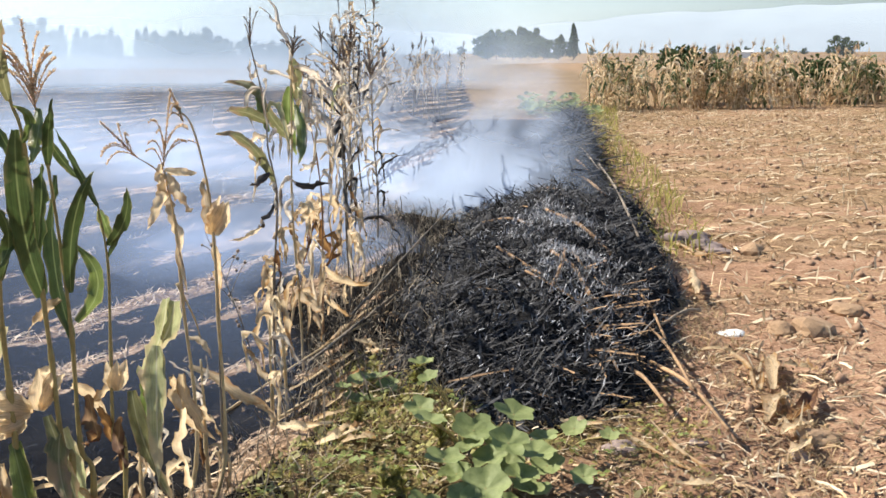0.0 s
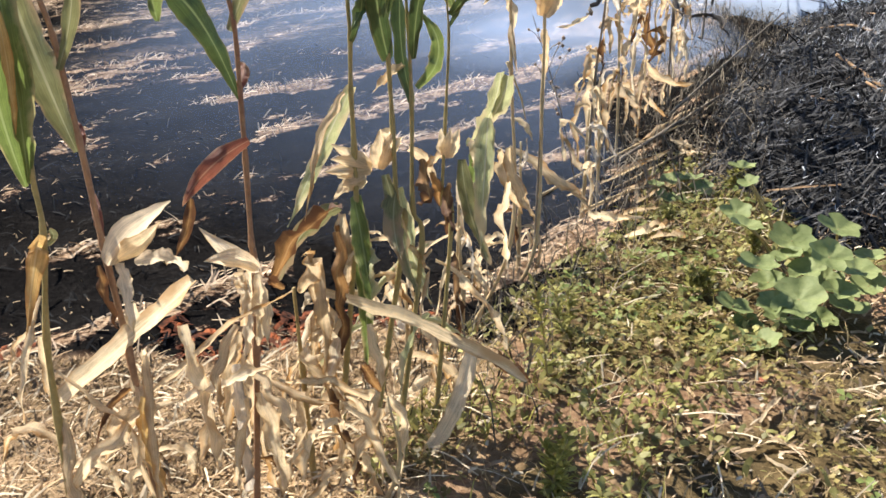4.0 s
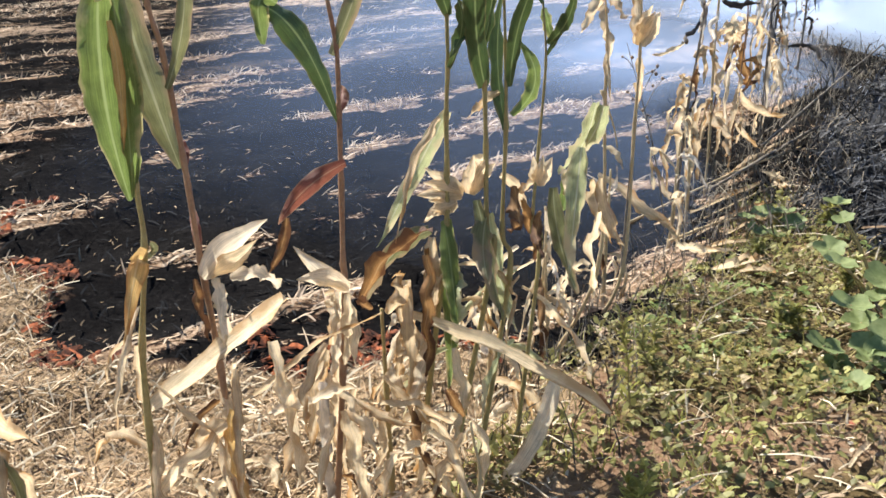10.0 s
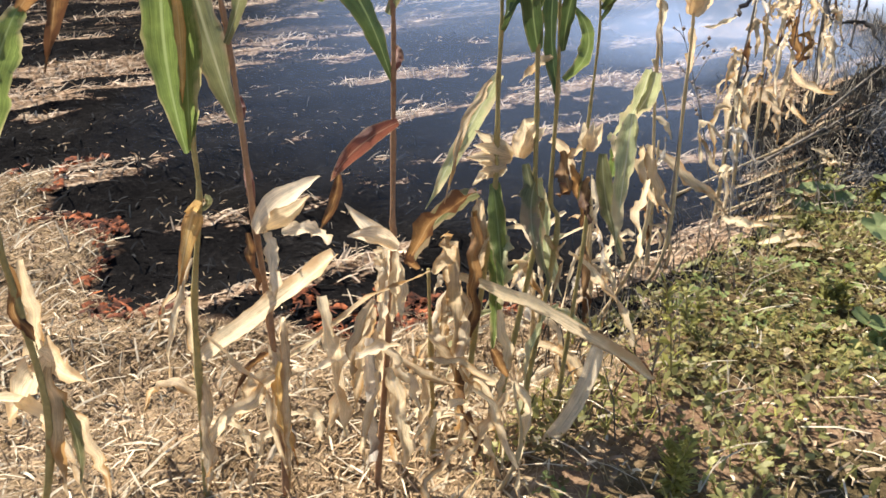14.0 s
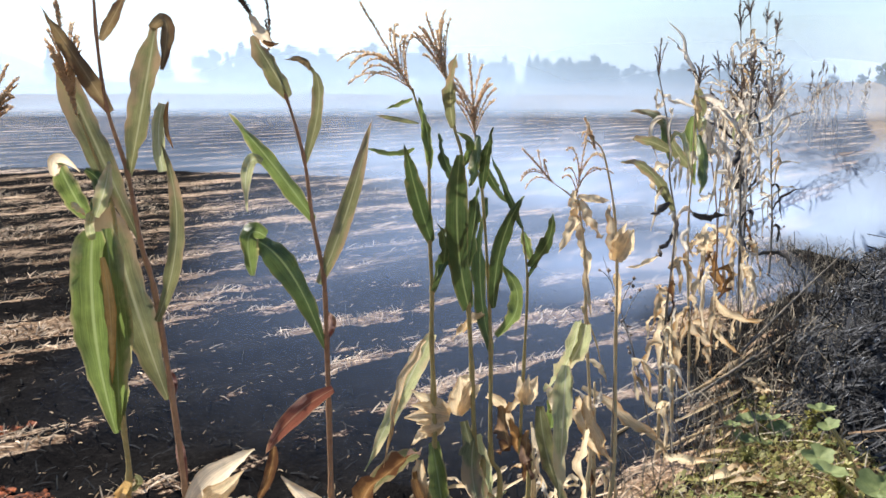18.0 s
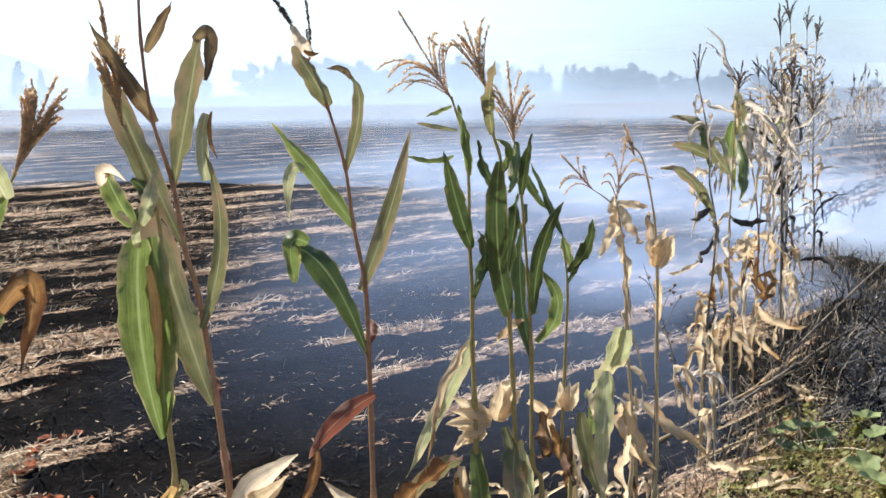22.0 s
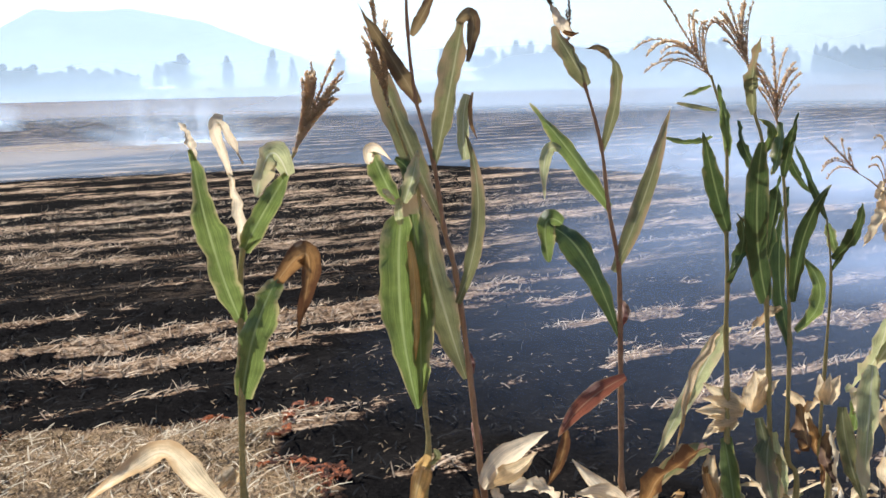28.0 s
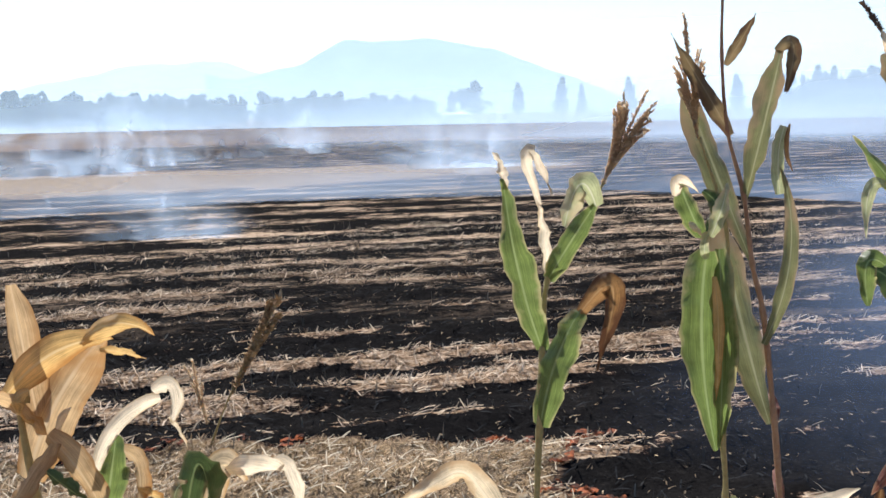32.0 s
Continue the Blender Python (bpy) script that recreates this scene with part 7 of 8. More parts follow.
def stone(x, y, size, material):
    """A worn lump, half sunk in the soil."""
    bm = bmesh.new()
    bmesh.ops.create_icosphere(bm, subdivisions=3, radius=size)
    sx, off = random.Random(int(x * 731 + y * 57)), Vector((x * 3, y * 3, 1.7))
    stretch = Vector((sx.uniform(0.8, 1.25), sx.uniform(0.7, 1.1), 0.35 if material is WHITE else sx.uniform(0.45, 0.65)))
    for v in bm.verts:
        n = noise.noise(v.co / size * 1.1 + off) * 0.35 + noise.noise(v.co / size * 3.3 + off) * 0.12
        v.co = Vector([c * s for c, s in zip(v.co * (1 + n), stretch)])
    me = bpy.data.meshes.new("stone")
    bm.to_mesh(me)
    bm.free()
    me.materials.append(material)
    name, label, kind = {STONE: ("stone", "grey-brown stone lying on dry soil", "stone"), CLOD: ("clod", "lump of dry reddish soil", "clod"), WHITE: ("paper_scrap", "crumpled white scrap on the soil", "litter"), BRICK: ("brick_bit", "small red brick fragment on the bank", "brick")}[material]
    ob = tagged(new(name, me), label, kind)
    ob.location = (x, y, float(ground_height(x, y)) + size * 0.12)
    return ob


def pumpkin(x, y):
    ob = tagged(new("pumpkin_plant"), "low pumpkin plant with broad grey-green leaves on the bank", "pumpkin plant")
    ob.location = (x, y, 0.0)
    return ob


def pumpkin_leaf(parent, x, y, z, size):
    """A broad lobed leaf on its stalk, dished towards the middle."""
    COUNT[0] += 1
    q = random.Random(COUNT[0])
    tip = Vector((q.uniform(-0.35, 0.35), q.uniform(-0.55, 0.1), 1)).normalized()
    u = tip.cross(Vector((0.3, 1, 0.1))).normalized()
    w = tip.cross(u)
    c, turn = Vector((x, y, z)), q.uniform(0, 6.28)
    verts, faces, n = [c], [], 25
    for ring in range(1, 4):
        f = ring / 3
        for k in range(n):
            a = 2 * math.pi * k / n
            lobe = 1 + 0.09 * math.cos(5 * a) - 0.35 * math.exp(-((math.atan2(math.sin(a - math.pi), math.cos(a - math.pi))) / 0.22) ** 2) + 0.05 * math.sin(11 * a + turn)
            rad = size * f * (lobe if ring > 1 else 1)
            lift = size * (0.28 * f * f + 0.07 * math.sin(5 * a + turn) * f)
            verts.append(c + (u * math.cos(a + turn) + w * math.sin(a + turn)) * rad + tip * lift)
    for k in range(n):
        faces.append((0, 1 + k, 1 + (k + 1) % n))
        for ring in range(2):
            i, j = 1 + ring * n + k, 1 + ring * n + (k + 1) % n
            faces.append((i, i + n, j + n, j))
    ob = part("leaf", mesh_from("leaf", verts, faces, PUMPKIN), parent)
    foot = Vector((x * 0.4 + q.uniform(-0.05, 0.05), y * 0.4, -0.02))
    part("leaf_stalk", tube("leaf_stalk", spline([foot, foot.lerp(c, 0.5) + Vector((0, 0, 0.03)), c], 4), [0.004] * 9, GREENSTEM, 5), ob)
    return ob

loose_leaf(0.08, 2.68, (-0.030, -0.110, 0.030), (0.000, 0.000, 0.030), (0.050, 0.120, 0.030), 0.020, HUSK)
loose_leaf(0.10, 2.50, (-0.070, -0.060, 0.030), (0.000, 0.000, 0.030), (0.080, -0.080, 0.030), 0.022, HUSK)
loose_leaf(0.13, 2.39, (0.050, 0.030, 0.030), (0.000, 0.000, 0.030), (-0.070, 0.050, 0.030), 0.024, HUSK)
loose_leaf(0.08, 2.52, (-0.030, 0.050, 0.030), (0.000, 0.000, 0.030), (0.090, -0.040, 0.030), 0.014, HUSK)
loose_leaf(-0.37, 3.97, (-0.060, -0.040, 0.050), (0.000, 0.000, 0.050), (0.060, 0.070, 0.050), 0.060, DRY)
loose_leaf(-0.31, 3.83, (-0.070, -0.050, 0.050), (0.000, 0.000, 0.050), (0.070, -0.020, 0.050), 0.053, DRY)
loose_leaf(-0.11, 3.19, (-0.040, -0.050, 0.050), (0.000, 0.000, 0.050), (0.050, -0.070, 0.050), 0.042, HUSK)
loose_leaf(-0.26, 2.91, (-0.020, 0.030, 0.040), (0.000, 0.000, 0.040), (0.020, -0.030, 0.040), 0.046, HUSK)
loose_leaf(-0.41, 4.55, (-0.090, -0.260, 0.050), (0.000, 0.000, 0.050), (0.120, 0.390, 0.050), 0.041, DRY)
loose_leaf(-0.52, 4.62, (-0.100, -0.310, 0.060), (0.000, 0.000, 0.060), (0.180, 0.530, 0.060), 0.037, DRY)
loose_leaf(-0.45, 4.72, (-0.150, -0.260, 0.050), (0.000, 0.000, 0.050), (0.070, 0.300, 0.050), 0.032, DRY)
loose_leaf(-0.40, 5.24, (-0.050, 0.070, 0.050), (0.000, 0.000, 0.050), (0.070, -0.130, 0.050), 0.059, HUSK)
loose_leaf(0.52, 3.95, (-0.070, 0.030, 0.060), (0.000, 0.000, 0.060), (0.100, 0.000, 0.060), 0.060, HUSK)
loose_leaf(0.72, 3.82, (-0.150, 0.160, 0.050), (0.000, 0.000, 0.050), (0.180, -0.340, 0.050), 0.031, DRY)
loose_leaf(0.73, 3.11, (-0.090, -0.050, 0.040), (0.000, 0.000, 0.040), (0.130, 0.020, 0.040), 0.065, HUSK)
loose_leaf(0.86, 3.40, (-0.080, 0.020, 0.050), (0.000, 0.000, 0.050), (0.090, 0.060, 0.050), 0.053, HUSK)
loose_leaf(-0.39, 3.89, (-0.090, -0.100, 0.050), (0.000, 0.000, 0.050), (0.070, 0.130, 0.050), 0.068, HUSK)
loose_leaf(-0.43, 4.25, (-0.160, -0.210, 0.050), (0.000, 0.000, 0.050), (0.230, 0.160, 0.050), 0.044, DRY)
loose_leaf(-0.37, 5.18, (-0.100, 0.100, 0.060), (0.000, 0.000, 0.060), (0.050, -0.100, 0.060), 0.058, HUSK)
loose_leaf(-0.61, 4.97, (-0.220, -0.500, 0.060), (0.000, 0.000, 0.060), (0.230, 0.730, 0.060), 0.045, DRY)
loose_leaf(-0.54, 4.61, (-0.150, -0.400, 0.060), (0.000, 0.000, 0.060), (0.220, 0.470, 0.060), 0.037, DRY)
loose_leaf(-0.54, 5.79, (0.130, 0.420, 0.050), (0.000, 0.000, 0.050), (-0.120, -0.590, 0.050), 0.058, DRY)
loose_leaf(1.59, 8.20, (-0.040, 0.400, 0.060), (0.000, 0.000, 0.060), (0.050, -0.510, 0.060), 0.119, PALEHUSK)
loose_leaf(1.90, 8.01, (-0.060, 0.780, 0.050), (0.000, 0.000, 0.050), (0.200, -0.240, 0.050), 0.072, DRY)
loose_leaf(1.42, 5.08, (-0.150, 0.050, 0.060), (0.000, 0.000, 0.060), (0.000, -0.350, 0.060), 0.047, DRY)
loose_leaf(2.78, 9.49, (-0.070, 0.240, 0.030), (0.000, 0.000, 0.030), (0.030, -0.370, 0.030), 0.065, PALEHUSK)
loose_leaf(1.60, 6.66, (0.060, 0.340, 0.100), (0.000, 0.000, 0.100), (-0.080, -0.400, 0.100), 0.083, HUSK)
loose_leaf(1.71, 4.93, (-0.070, 0.050, 0.060), (0.000, 0.000, 0.060), (0.060, -0.040, 0.060), 0.076, DRY)
loose_leaf(1.47, 4.50, (-0.150, -0.320, 0.050), (0.000, 0.000, 0.050), (-0.020, -0.220, 0.050), 0.091, DRY)
loose_leaf(1.53, 4.35, (-0.110, -0.140, 0.050), (0.000, 0.000, 0.050), (0.150, 0.290, 0.050), 0.094, BROWN)
loose_leaf(1.58, 5.01, (-0.110, -0.430, 0.050), (0.000, 0.000, 0.050), (-0.050, 0.000, 0.050), 0.077, DRY)
loose_leaf(1.40, 4.08, (-0.080, -0.090, 0.050), (0.000, 0.000, 0.050), (0.090, 0.060, 0.050), 0.059, HUSK)
loose_leaf(1.37, 3.90, (-0.070, -0.060, 0.050), (0.000, 0.000, 0.050), (0.060, 0.120, 0.050), 0.062, HUSK)
loose_leaf(0.87, 3.68, (-0.060, 0.340, 0.050), (0.000, 0.000, 0.050), (0.060, -0.140, 0.050), 0.026, DRY)
loose_leaf(2.22, 6.80, (-0.130, -0.050, 0.040), (0.000, 0.000, 0.040), (0.050, -0.070, 0.040), 0.055, DRY)
loose_leaf(1.40, 4.58, (0.060, 0.340, 0.050), (0.000, 0.000, 0.050), (0.140, 0.430, 0.050), 0.038, DRY)
lying_stalk((-0.910, 4.230, 0.080), (-0.340, 5.930, 0.080), 0.006, DRYSTEM)
lying_stalk((-0.650, 4.850, 0.100), (-0.060, 7.170, 0.100), 0.008, BURNTSTEM)
lying_stalk((-0.630, 4.550, 0.050), (-0.250, 5.480, 0.050), 0.004, DRYSTEM)
lying_stalk((-0.510, 5.540, 0.160), (0.090, 9.950, 0.160), 0.007, BURNTSTEM)
lying_stalk((-0.710, 4.150, 0.060), (-0.420, 4.630, 0.060), 0.007, DRYSTEM)
lying_stalk((1.330, 5.440, 0.200), (1.070, 5.150, 0.200), 0.010, BURNTSTEM)
lying_stalk((1.670, 11.700, 0.320), (1.280, 6.990, 0.320), 0.012, BURNTSTEM)
lying_stalk((1.700, 15.500, 0.340), (1.570, 10.950, 0.340), 0.012, BURNTSTEM)
lying_stalk((1.850, 20.450, 0.340), (1.790, 15.500, 0.340), 0.014, BURNTSTEM)
lying_stalk((0.950, 4.790, 0.120), (1.080, 3.890, 0.120), 0.010, HALFBURNT)
lying_stalk((0.750, 4.720, 0.140), (0.890, 4.100, 0.140), 0.010, HALFBURNT)
lying_stalk((0.990, 5.480, 0.160), (1.030, 4.250, 0.160), 0.009, HALFBURNT)
lying_stalk((1.060, 6.130, 0.200), (1.040, 4.890, 0.200), 0.009, HALFBURNT)
stone(2.01, 8.57, 0.143, STONE)
stone(1.83, 8.49, 0.094, STONE)
stone(2.07, 8.36, 0.112, STONE)
stone(0.65, 3.81, 0.056, STONE)
stone(2.04, 5.75, 0.132, CLOD)
stone(1.86, 5.73, 0.098, CLOD)
stone(1.05, 4.64, 0.046, STONE)
stone(1.47, 4.07, 0.080, CLOD)
stone(1.35, 3.89, 0.049, STONE)
stone(2.10, 8.11, 0.091, STONE)
stone(2.36, 8.10, 0.119, CLOD)
stone(2.39, 6.18, 0.086, CLOD)
stone(0.96, 3.86, 0.030, STONE)
stone(1.56, 5.67, 0.064, WHITE)
stone(0.05, 2.84, 0.022, BRICK)

p = pumpkin(0.25, 4.05)
pumpkin_leaf(p, -0.150, -0.540, 0.260, 0.077)
pumpkin_leaf(p, -0.040, -0.710, 0.280, 0.067)
pumpkin_leaf(p, 0.050, -0.700, 0.240, 0.066)
pumpkin_leaf(p, -0.250, -0.750, 0.240, 0.065)
pumpkin_leaf(p, -0.120, -0.890, 0.200, 0.081)
pumpkin_leaf(p, 0.030, -0.760, 0.140, 0.066)
pumpkin_leaf(p, -0.210, -1.020, 0.100, 0.058)
pumpkin_leaf(p, -0.310, -0.870, 0.140, 0.060)
pumpkin_leaf(p, -0.310, -0.990, 0.080, 0.053)
pumpkin_leaf(p, -0.010, -0.490, 0.300, 0.071)
pumpkin_leaf(p, -0.300, -0.500, 0.280, 0.059)
pumpkin_leaf(p, -0.340, -0.360, 0.280, 0.053)
pumpkin_leaf(p, -0.340, -0.070, 0.360, 0.049)
pumpkin_leaf(p, -0.310, -0.190, 0.340, 0.039)
pumpkin_leaf(p, -0.040, -0.640, 0.180, 0.058)
pumpkin_leaf(p, -0.210, -0.680, 0.160, 0.057)
pumpkin_leaf(p, -0.110, -0.870, 0.100, 0.051)
pumpkin_leaf(p, -0.260, -0.910, 0.100, 0.047)
pumpkin_leaf(p, 0.220, -0.360, 0.200, 0.047)
pumpkin_leaf(p, 0.350, -0.330, 0.160, 0.037)
pumpkin_leaf(p, 0.210, -0.700, 0.160, 0.043)
pumpkin_leaf(p, -0.100, -0.700, 0.220, 0.058)
pumpkin_leaf(p, -0.160, -0.640, 0.240, 0.055)
pumpkin_leaf(p, 0.000, -0.790, 0.200, 0.057)
pumpkin_leaf(p, 0.100, -0.610, 0.160, 0.060)
pumpkin_leaf(p, -0.050, -0.830, 0.120, 0.053)
pumpkin_leaf(p, -0.170, -0.830, 0.100, 0.049)
pumpkin_leaf(p, -0.190, -0.900, 0.180, 0.052)
pumpkin_leaf(p, -0.070, -0.510, 0.220, 0.053)
pumpkin_leaf(p, 0.090, -0.560, 0.240, 0.052)

p = pumpkin(-0.25, 4.75)
pumpkin_leaf(p, -0.130, -0.240, 0.120, 0.056)
pumpkin_leaf(p, -0.050, -0.260, 0.140, 0.051)
pumpkin_leaf(p, -0.140, -0.420, 0.100, 0.044)
pumpkin_leaf(p, 0.000, -0.320, 0.120, 0.050)
pumpkin_leaf(p, -0.060, -0.450, 0.100, 0.042)
pumpkin_leaf(p, -0.190, -0.390, 0.140, 0.037)

# the second pumpkin patch, further along the bank
far_patch = tagged(new("pumpkin_plant"), "spreading green pumpkin plants beside the far end of the heap", "pumpkin plant")
far_patch.location = (2.55, 26.5, 0.0)
q = random.Random(9)
for k in range(110):
    pumpkin_leaf(far_patch, q.uniform(-0.7, 1.0), q.uniform(-2.5, 3.0), q.uniform(0.08, 0.42), q.uniform(0.07, 0.14))


# bushes behind the dry maize, and a withered weed in the burnt field
def bush(x, y, wide, high, seed):
    ob = tagged(new("bush"), "dark green bush among the dry maize", "bush")
    ob.location = (x, y, 0)
    q = random.Random(seed)
    for k in range(5):
        e = Vector((q.uniform(-0.5, 0.5) * wide, q.uniform(-0.3, 0.3) * wide, high * q.uniform(0.6, 0.95)))
        part("limb", tube("limb", spline([Vector((0, 0, -0.05)), e * 0.5 + Vector((0, 0, 0.1)), e], 3), [0.03, 0.028, 0.025, 0.02, 0.016, 0.012, 0.008], BARK, 5), ob)
    blobs = [(q.uniform(-0.5, 0.5) * wide, q.uniform(-0.3, 0.3) * wide, high * q.uniform(0.25, 0.75), wide * 0.26, high * 0.24) for _ in range(8)]
    part("crown", crown("crown", blobs, 170, 0.10, seed), ob)
    return ob


bush(6.9, 31.5, 1.7, 2.05, 601)
bush(8.1, 32.5, 1.5, 1.5, 602)
bush(10.6, 32.6, 2.6, 1.45, 603)
bush(12.6, 33.6, 2.2, 1.3, 605)


SPIKE = varied("seed_spike", (0.22, 0.13, 0.07), (0.55, 0.38, 0.20), 40, 0.85)


def dry_weed(x, y, tip, seed):
    ob = tagged(new("dry_weed"), "withered brown seed spike standing in the burnt field", "weed")
    ob.location = (x, y, float(ground_height(x, y)))
    tip = Vector(tip)
    stalk(ob, [(0, 0, -0.03), tip * 0.4 + Vector((0.02, -0.03, 0)), tip], 0.007, STEM)
    tassel(ob, tip * 0.35 + Vector((0.02, -0.02, 0)), tip, 7, 0.12, SPIKE, seed, 0.008)
    tassel(ob, Vector((0, 0, 0.1)), Vector((-0.02, -0.05, 0.42)), 3, 0.25, TASSEL, seed + 1, 0.004)
    return ob


def seed_weed(x, y, height, lean, seed):
    """A thin branching weed set with dark seed heads."""
    q = random.Random(seed)
    ob = tagged(new("seed_weed"), "thin leafless weed with small dark seed heads", "weed", "seed weeds along the field edge")
    ob.location = (x, y, float(ground_height(x, y)))
    tip = Vector((lean, q.uniform(-0.1, 0.1), height))
    line = spline([Vector((0, 0, -0.02)), tip * 0.5 + Vector((0.02, 0, 0)), tip], 8)
    part("stem", tube("stem", line, [0.0035 * (1 - 0.6 * k / 16) for k in range(len(line))], BURNTSTEM, 5), ob)
    for k in range(8):
        p = line[7 + k]
        e = p + Vector((q.uniform(-0.16, 0.10), q.uniform(-0.12, 0.12), q.uniform(0.03, 0.14)))
        twig = part("twig", tube("twig", spline([p, p.lerp(e, 0.5) + Vector((0, 0, 0.01)), e], 3), [0.0018] * 7, BURNTSTEM, 4), ob)
        for c in (e, p.lerp(e, 0.6) + Vector((q.uniform(-0.02, 0.02), 0, 0.02))):
            r0 = q.uniform(0.006, 0.010)
            verts = [c + Vector(v) * r0 for v in ((1, 0, 0), (0, 1, 0), (-1, 0, 0), (0, -1, 0), (0, 0, 1.3), (0, 0, -1))]
            part("seed_head", mesh_from("seed_head", verts, [(0, 1, 4), (1, 2, 4), (2, 3, 4), (3, 0, 4), (1, 0, 5), (2, 1, 5), (3, 2, 5), (0, 3, 5)], DARKTASSEL), twig)
    return ob


seed_weed(-0.74, 4.35, 0.86, -0.24, 51)
seed_weed(-0.62, 7.2, 0.72, 0.15, 52)
seed_weed(-0.50, 6.2, 0.55, 0.20, 53)
dry_weed(-4.66, 2.12, (0.16, 0.34, 0.70), 31)


# feathery weeds along the bank's edge
def feather_weed(x, y, height, seed, material=WEED):
    q = random.Random(seed)
    ob = tagged(new("weed"), "feathery yellow-green weed growing on the bank", "weed", "weeds on the bank")
    ob.location = (x, y, float(ground_height(x, y)))
    for branch in range(1 + seed % 3):
        tip = Vector((q.uniform(-0.25, 0.25) * height, q.uniform(-0.2, 0.2) * height, height * q.uniform(0.6, 1.0)))
        line = spline([Vector((0, 0, -0.02)), tip * 0.5 + Vector((q.uniform(-0.02, 0.02), q.uniform(-0.02, 0.02), 0)), tip], 8)
        stem = part("stem", tube("stem", line, [0.004 * (1 - 0.7 * k / 16) for k in range(len(line))], GREENSTEM, 5), ob)
        verts, faces = [], []
        for k in range(70):
            f = q.uniform(0.12, 1.0)
            p = line[int(f * (len(line) - 1))]
            d = Vector((q.uniform(-1, 1), q.uniform(-1, 1), q.uniform(0.1, 1.1))).normalized() * q.uniform(0.025, 0.065) * (1.25 - 0.6 * f)
            s = d.cross(Vector((q.uniform(-1, 1), q.uniform(-1, 1), q.uniform(-1, 1)))).normalized() * q.uniform(0.003, 0.007)
            i = len(verts)
            verts += [p - s * 0.4, p + s * 0.4, p + d * 0.55 + s, p + d - Vector((0, 0, 0.008)), p + d * 0.55 - s]
            faces += [(i, i + 1, i + 2, i + 4), (i + 4, i + 2, i + 3)]
        part("leaves", mesh_from("leaves", verts, faces, material), stem)
    return ob


for k in range(9):
    wy = 1.9 + 2.9 * q.random()
    wx = float(bank_left(wy)) + 0.05 + 0.55 * q.random() ** 1.6
    feather_weed(wx, wy, q.uniform(0.10, 0.22), 700 + k, WEED if k % 4 else GRASS)
feather_weed(-0.52, 2.62, 0.50, 750, GRASS)


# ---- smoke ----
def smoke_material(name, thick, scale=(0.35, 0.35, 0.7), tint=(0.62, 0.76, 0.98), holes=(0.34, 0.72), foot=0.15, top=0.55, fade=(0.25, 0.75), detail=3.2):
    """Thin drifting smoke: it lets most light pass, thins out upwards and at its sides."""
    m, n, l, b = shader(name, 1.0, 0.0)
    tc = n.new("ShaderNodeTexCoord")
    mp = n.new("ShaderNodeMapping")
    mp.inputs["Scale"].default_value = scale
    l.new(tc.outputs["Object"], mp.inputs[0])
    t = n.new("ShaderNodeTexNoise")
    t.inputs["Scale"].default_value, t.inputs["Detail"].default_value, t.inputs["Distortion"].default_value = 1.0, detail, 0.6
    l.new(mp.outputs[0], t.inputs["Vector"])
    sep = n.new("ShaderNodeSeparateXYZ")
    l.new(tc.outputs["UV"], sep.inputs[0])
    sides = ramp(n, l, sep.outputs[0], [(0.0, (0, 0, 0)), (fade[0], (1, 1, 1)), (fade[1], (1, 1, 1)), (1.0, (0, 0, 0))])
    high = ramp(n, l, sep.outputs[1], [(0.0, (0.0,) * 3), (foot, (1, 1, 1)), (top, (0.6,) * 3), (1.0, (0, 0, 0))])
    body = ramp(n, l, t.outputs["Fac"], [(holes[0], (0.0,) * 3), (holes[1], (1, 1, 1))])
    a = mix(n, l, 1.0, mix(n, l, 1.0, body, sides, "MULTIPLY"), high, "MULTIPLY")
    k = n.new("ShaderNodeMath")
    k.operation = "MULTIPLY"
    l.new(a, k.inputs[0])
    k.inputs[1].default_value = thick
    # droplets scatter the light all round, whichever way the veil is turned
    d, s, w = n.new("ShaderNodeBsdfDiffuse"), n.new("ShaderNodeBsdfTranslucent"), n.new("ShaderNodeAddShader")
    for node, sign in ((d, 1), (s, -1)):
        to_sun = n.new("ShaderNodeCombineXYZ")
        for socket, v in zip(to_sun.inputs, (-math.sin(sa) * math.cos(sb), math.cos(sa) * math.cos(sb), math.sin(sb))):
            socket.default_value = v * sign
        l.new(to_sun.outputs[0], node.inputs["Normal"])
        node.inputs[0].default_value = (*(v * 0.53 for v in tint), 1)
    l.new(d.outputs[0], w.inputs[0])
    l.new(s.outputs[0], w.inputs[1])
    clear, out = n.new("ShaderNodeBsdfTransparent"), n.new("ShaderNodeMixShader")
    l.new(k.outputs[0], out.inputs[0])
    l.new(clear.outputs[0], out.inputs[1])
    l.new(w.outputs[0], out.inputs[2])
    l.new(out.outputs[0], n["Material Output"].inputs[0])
    return m


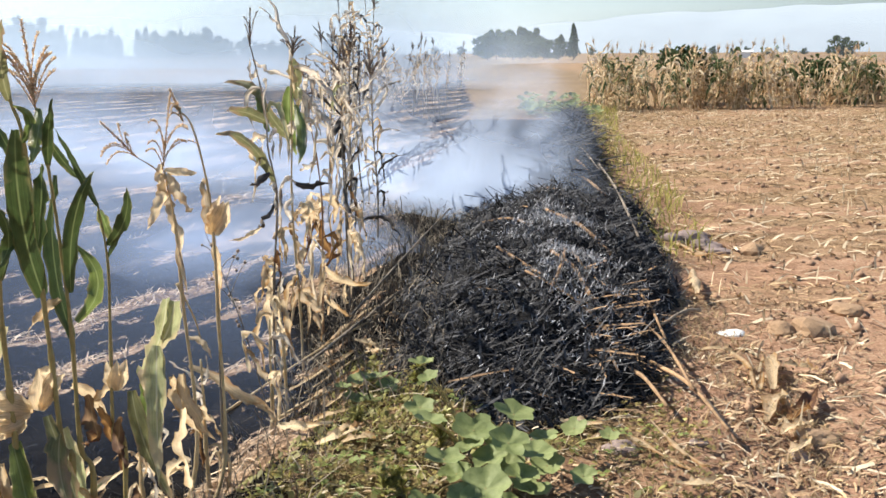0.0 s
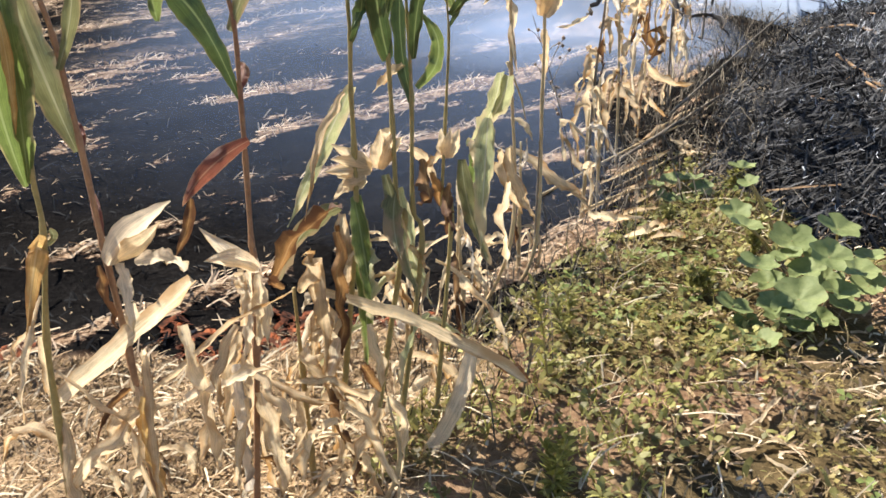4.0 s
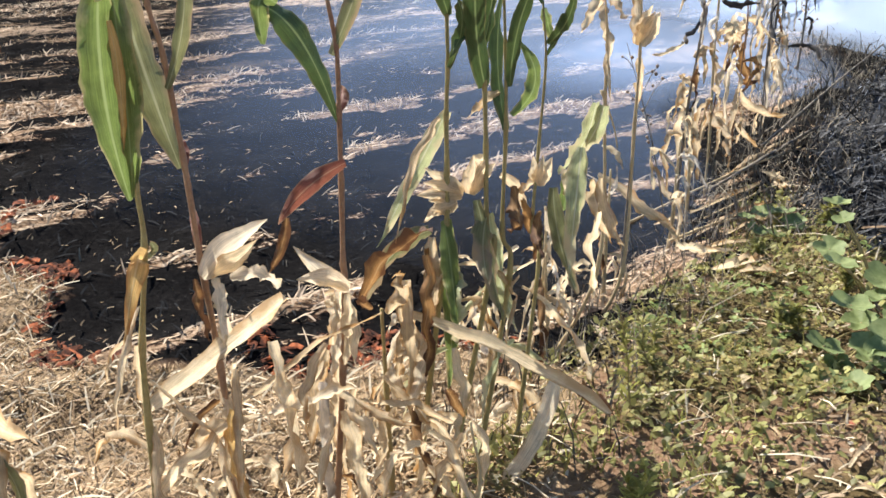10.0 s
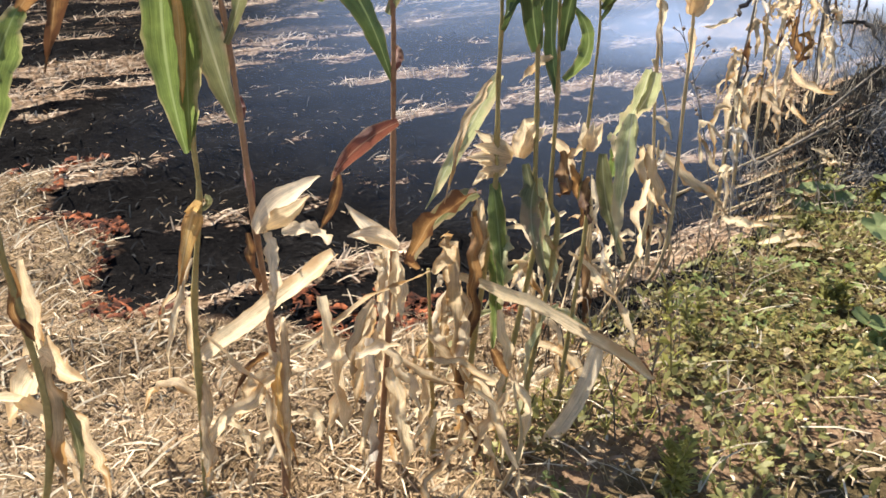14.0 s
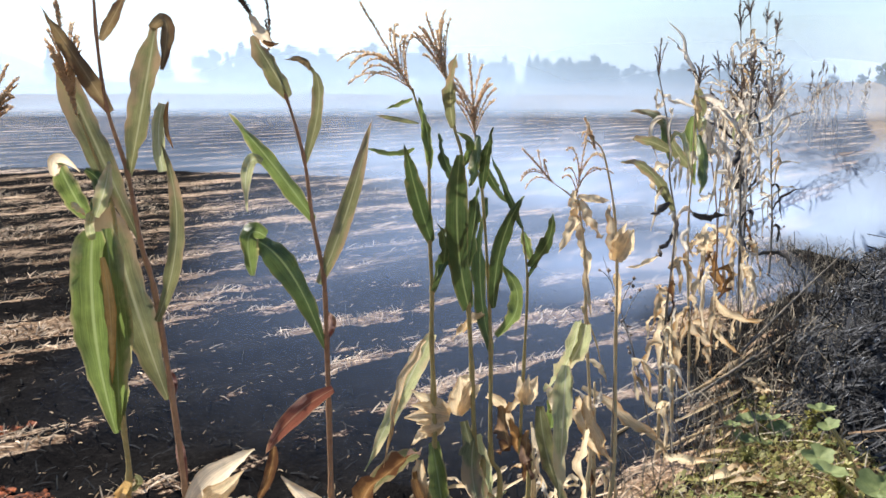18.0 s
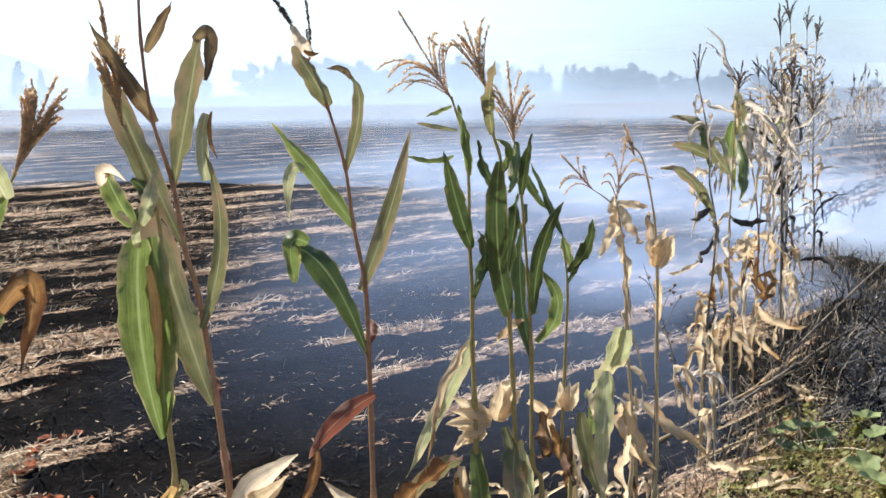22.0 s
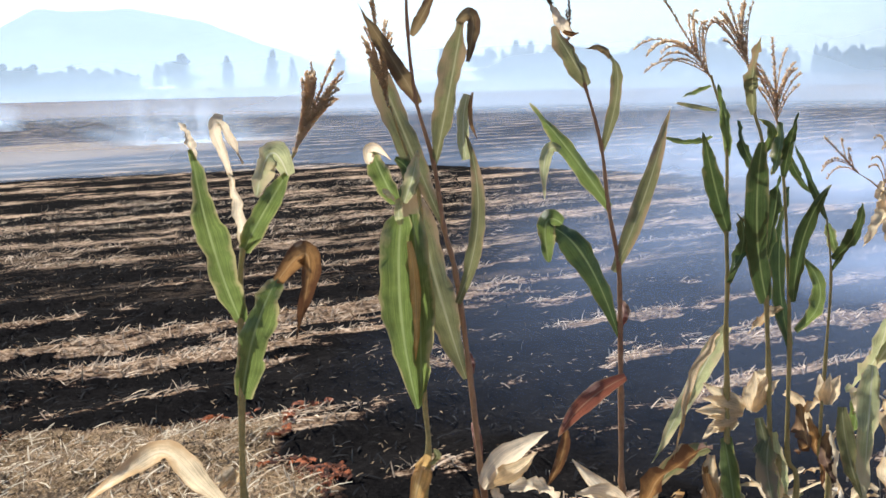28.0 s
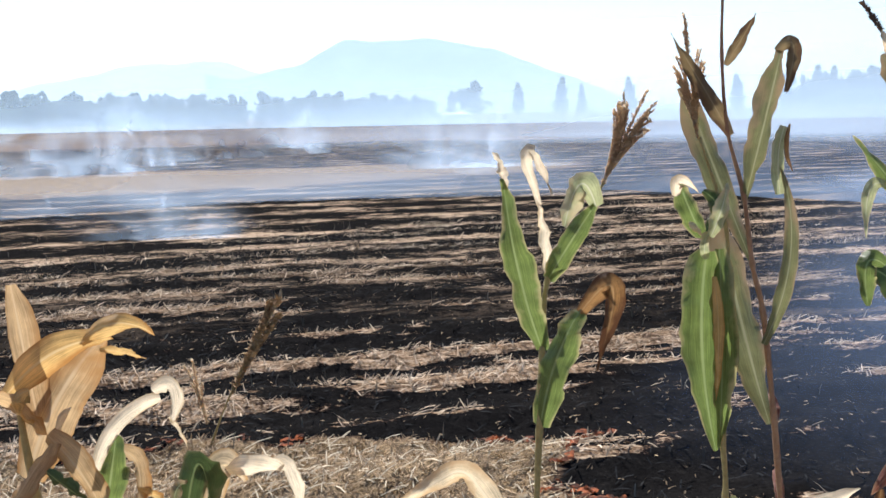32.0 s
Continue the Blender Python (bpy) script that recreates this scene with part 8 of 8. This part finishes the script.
def smoke(name, ends, z0, z1, material, label, sway=0.6, lean=0.0, seed=0, back=(0.0, 0.0)):
    """A drifting veil over the line of the given places, swaying to and fro as it rises."""
    nu, nv = 48, 14
    line = spline([(*e, 0) for e in ends], max(4, nu // (len(ends) - 1)))
    verts, uv = [], []
    for k, p in enumerate(line):
        f = k / (len(line) - 1)
        for j in range(nv):
            h = j / (nv - 1)
            s = sway * h * (fbm(np.array([f * 4.0]), np.array([h * 2.0]), seed, 3)[0] - 0.5) * 2
            verts.append((p.x + s + lean * h + back[0] * h, p.y + s * 1.3 + 0.6 * lean * h + back[1] * h, z0 + (z1 - z0) * h))
            uv.append((f, h))
    f = grid_faces(nv, len(line))
    ob = new(name, mesh_from(name, verts, f.tolist(), material, uv))
    return tagged(ob, label, "smoke", kind="stuff")


BANK_SMOKE = "blue-white smoke drifting low over the burnt field"
thin = smoke_material("thin_smoke", 0.26, (0.25, 0.25, 0.8), tint=(0.40, 0.56, 0.92), holes=(0.20, 0.70), foot=0.5, top=0.7, fade=(0.35, 0.93))
wide = smoke_material("wide_smoke", 0.78, (0.07, 0.07, 0.3), tint=(0.34, 0.46, 0.68), holes=(0.16, 0.66), foot=0.10, top=0.4, fade=(0.45, 0.92))
haze = smoke_material("far_smoke", 0.74, (0.018, 0.018, 0.08), tint=(0.285, 0.37, 0.48), holes=(0.0, 0.42), foot=0.06, top=0.5, fade=(0.08, 0.93), detail=2.0)
thick = smoke_material("thick_smoke", 0.74, (0.5, 0.35, 0.8), tint=(0.58, 0.70, 0.92), holes=(0.12, 0.62), foot=0.22, top=0.5, fade=(0.18, 0.66), detail=2.4)
plume = smoke_material("plume_smoke", 0.38, (1.1, 1.1, 0.6), tint=(0.62, 0.76, 0.98), holes=(0.40, 0.70), foot=0.05, top=0.22)
smoke("smoke", [(-3.6, 3.4), (-2.4, 3.6), (-1.3, 3.5), (-0.3, 3.9)], -0.02, 0.75, thin, BANK_SMOKE, 0.3, 0, 1, back=(-1.6, 4.4))
drift = smoke_material("drifting_smoke", 0.56, (0.25, 0.25, 0.8), tint=(0.48, 0.62, 0.92), holes=(0.14, 0.70), foot=0.15, top=0.7, fade=(0.75, 0.93))
smoke("smoke", [(-5.6, 7.3), (-3.8, 7.4), (-2.0, 7.1), (0.3, 7.0)], -0.05, 1.1, drift, BANK_SMOKE, 0.5, 0, 2, back=(-3.0, 6.5))
smoke("smoke", [(-24.0, 10.0), (-15.0, 14.5), (-9.0, 15.0), (-4.0, 14.5)], -0.4, 1.8, wide, BANK_SMOKE, 1.5, 0, 3, back=(-1.0, 3.0))
veil = smoke_material("veil_smoke", 0.60, (0.10, 0.10, 0.5), tint=(0.60, 0.74, 0.98), holes=(0.30, 0.72), foot=0.15, top=0.4, fade=(0.06, 0.95))
smoke("smoke", [(-17.0, 2.0), (-17.0, 9.0), (-12.0, 15.0), (-6.0, 20.0)], -0.1, 1.3, veil, BANK_SMOKE, 0.8, 0, 10, back=(-3.0, 3.0))
far_wide = smoke_material("far_wide_smoke", 0.66, (0.05, 0.05, 0.2), tint=(0.34, 0.435, 0.58), holes=(0.0, 0.5), foot=0.12, top=0.7, fade=(0.42, 0.90), detail=2.4)
smoke("smoke", [(-58.0, 16.0), (-36.0, 36.0), (-14.0, 44.0), (5.0, 46.0)], -0.1, 4.2, far_wide, BANK_SMOKE, 0.0, 0, 4)
smoke("smoke", [(-170.0, 20.0), (-120.0, 92.0), (-50.0, 120.0), (6.0, 112.0)], -2.0, 14.0, haze, "far smoke lying before the tree rows", 0.0, 0, 5)
light_haze = smoke_material("light_haze", 0.30, (0.02, 0.02, 0.08), tint=(0.34, 0.40, 0.47), holes=(0.0, 0.4), foot=0.1, top=0.6, fade=(0.15, 0.85), detail=2.0)
smoke("smoke", [(3.0, 150.0), (16.0, 160.0), (40.0, 155.0), (90.0, 140.0)], -2.0, 8.0, light_haze, "thin haze over the far fields", 0.0, 0, 14)
for k, (line, high) in enumerate((
    ([(1.15, 8.2), (0.2, 8.9), (-1.2, 10.6), (-4.5, 13.0)], 1.45),
    ([(1.3, 9.6), (0.0, 10.4), (-3.2, 12.0), (-11.0, 16.5)], 1.7),
)):
    smoke("smoke", line, -0.1, high, thick, "dense white smoke rising behind the charred heap", 0.5, 0.0, 6 + 60 * k, back=(0.3, 1.2))
for k, (px, py, w, h) in enumerate(((-12.7, 5.7, 0.9, 0.9), (-22.6, 18.8, 1.6, 1.9), (-29.0, 10.2, 2.4, 1.7), (-45.0, 27.0, 1.6, 2.6), (-34.0, 13.5, 3.0, 2.4), (-20.5, 17.5, 0.9, 1.3))):
    smoke("smoke_plume", [(px - w * 0.5, py - w * 0.8), (px, py), (px + w * 0.5, py + w * 0.8)], -0.1, h, plume, "small smoke plume rising from the burning field edge", w * 0.5, -0.2 * h, 20 + k)
smear = smoke_material("smear_smoke", 0.7, (0.5, 0.5, 1.2), tint=(0.60, 0.76, 0.98), holes=(0.34, 0.66), foot=0.06, top=0.3, fade=(0.3, 0.7))
for k, (line, h) in enumerate((([(-29.0, 4.0), (-29.5, 8.0), (-30.5, 12.0), (-31.0, 15.5)], 2.0), ([(-13.4, 4.6), (-13.0, 5.9), (-13.2, 7.4)], 0.7), ([(-36.0, 14.0), (-37.0, 20.0), (-38.5, 27.0)], 1.8), ([(-24.0, 17.0), (-23.0, 19.5), (-21.0, 22.0)], 1.0))):
    smoke("smoke", line, -0.1, h, smear, "white smoke creeping along the burning edge", 0.6, -0.5, 40 + k, back=(-0.5, -0.5))
# a far tinted sheet, added to whiten the low sky in place of haze
sky_whitener = smoke_material("added_horizon_haze", 0.85, (0.0004, 0.0004, 0.0012), tint=(0.40, 0.485, 0.58), holes=(0.05, 0.25), foot=0.02, top=0.25, fade=(0.04, 0.96))
smoke("added_horizon_haze", [(-4200.0, -800.0), (-3700.0, 2300.0), (-1150.0, 4250.0), (2100.0, 3900.0), (4200.0, 1450.0)], -30.0, 900.0, sky_whitener, "pale sheet added along the horizon to whiten the sky like haze", 0.0, 0, 30)
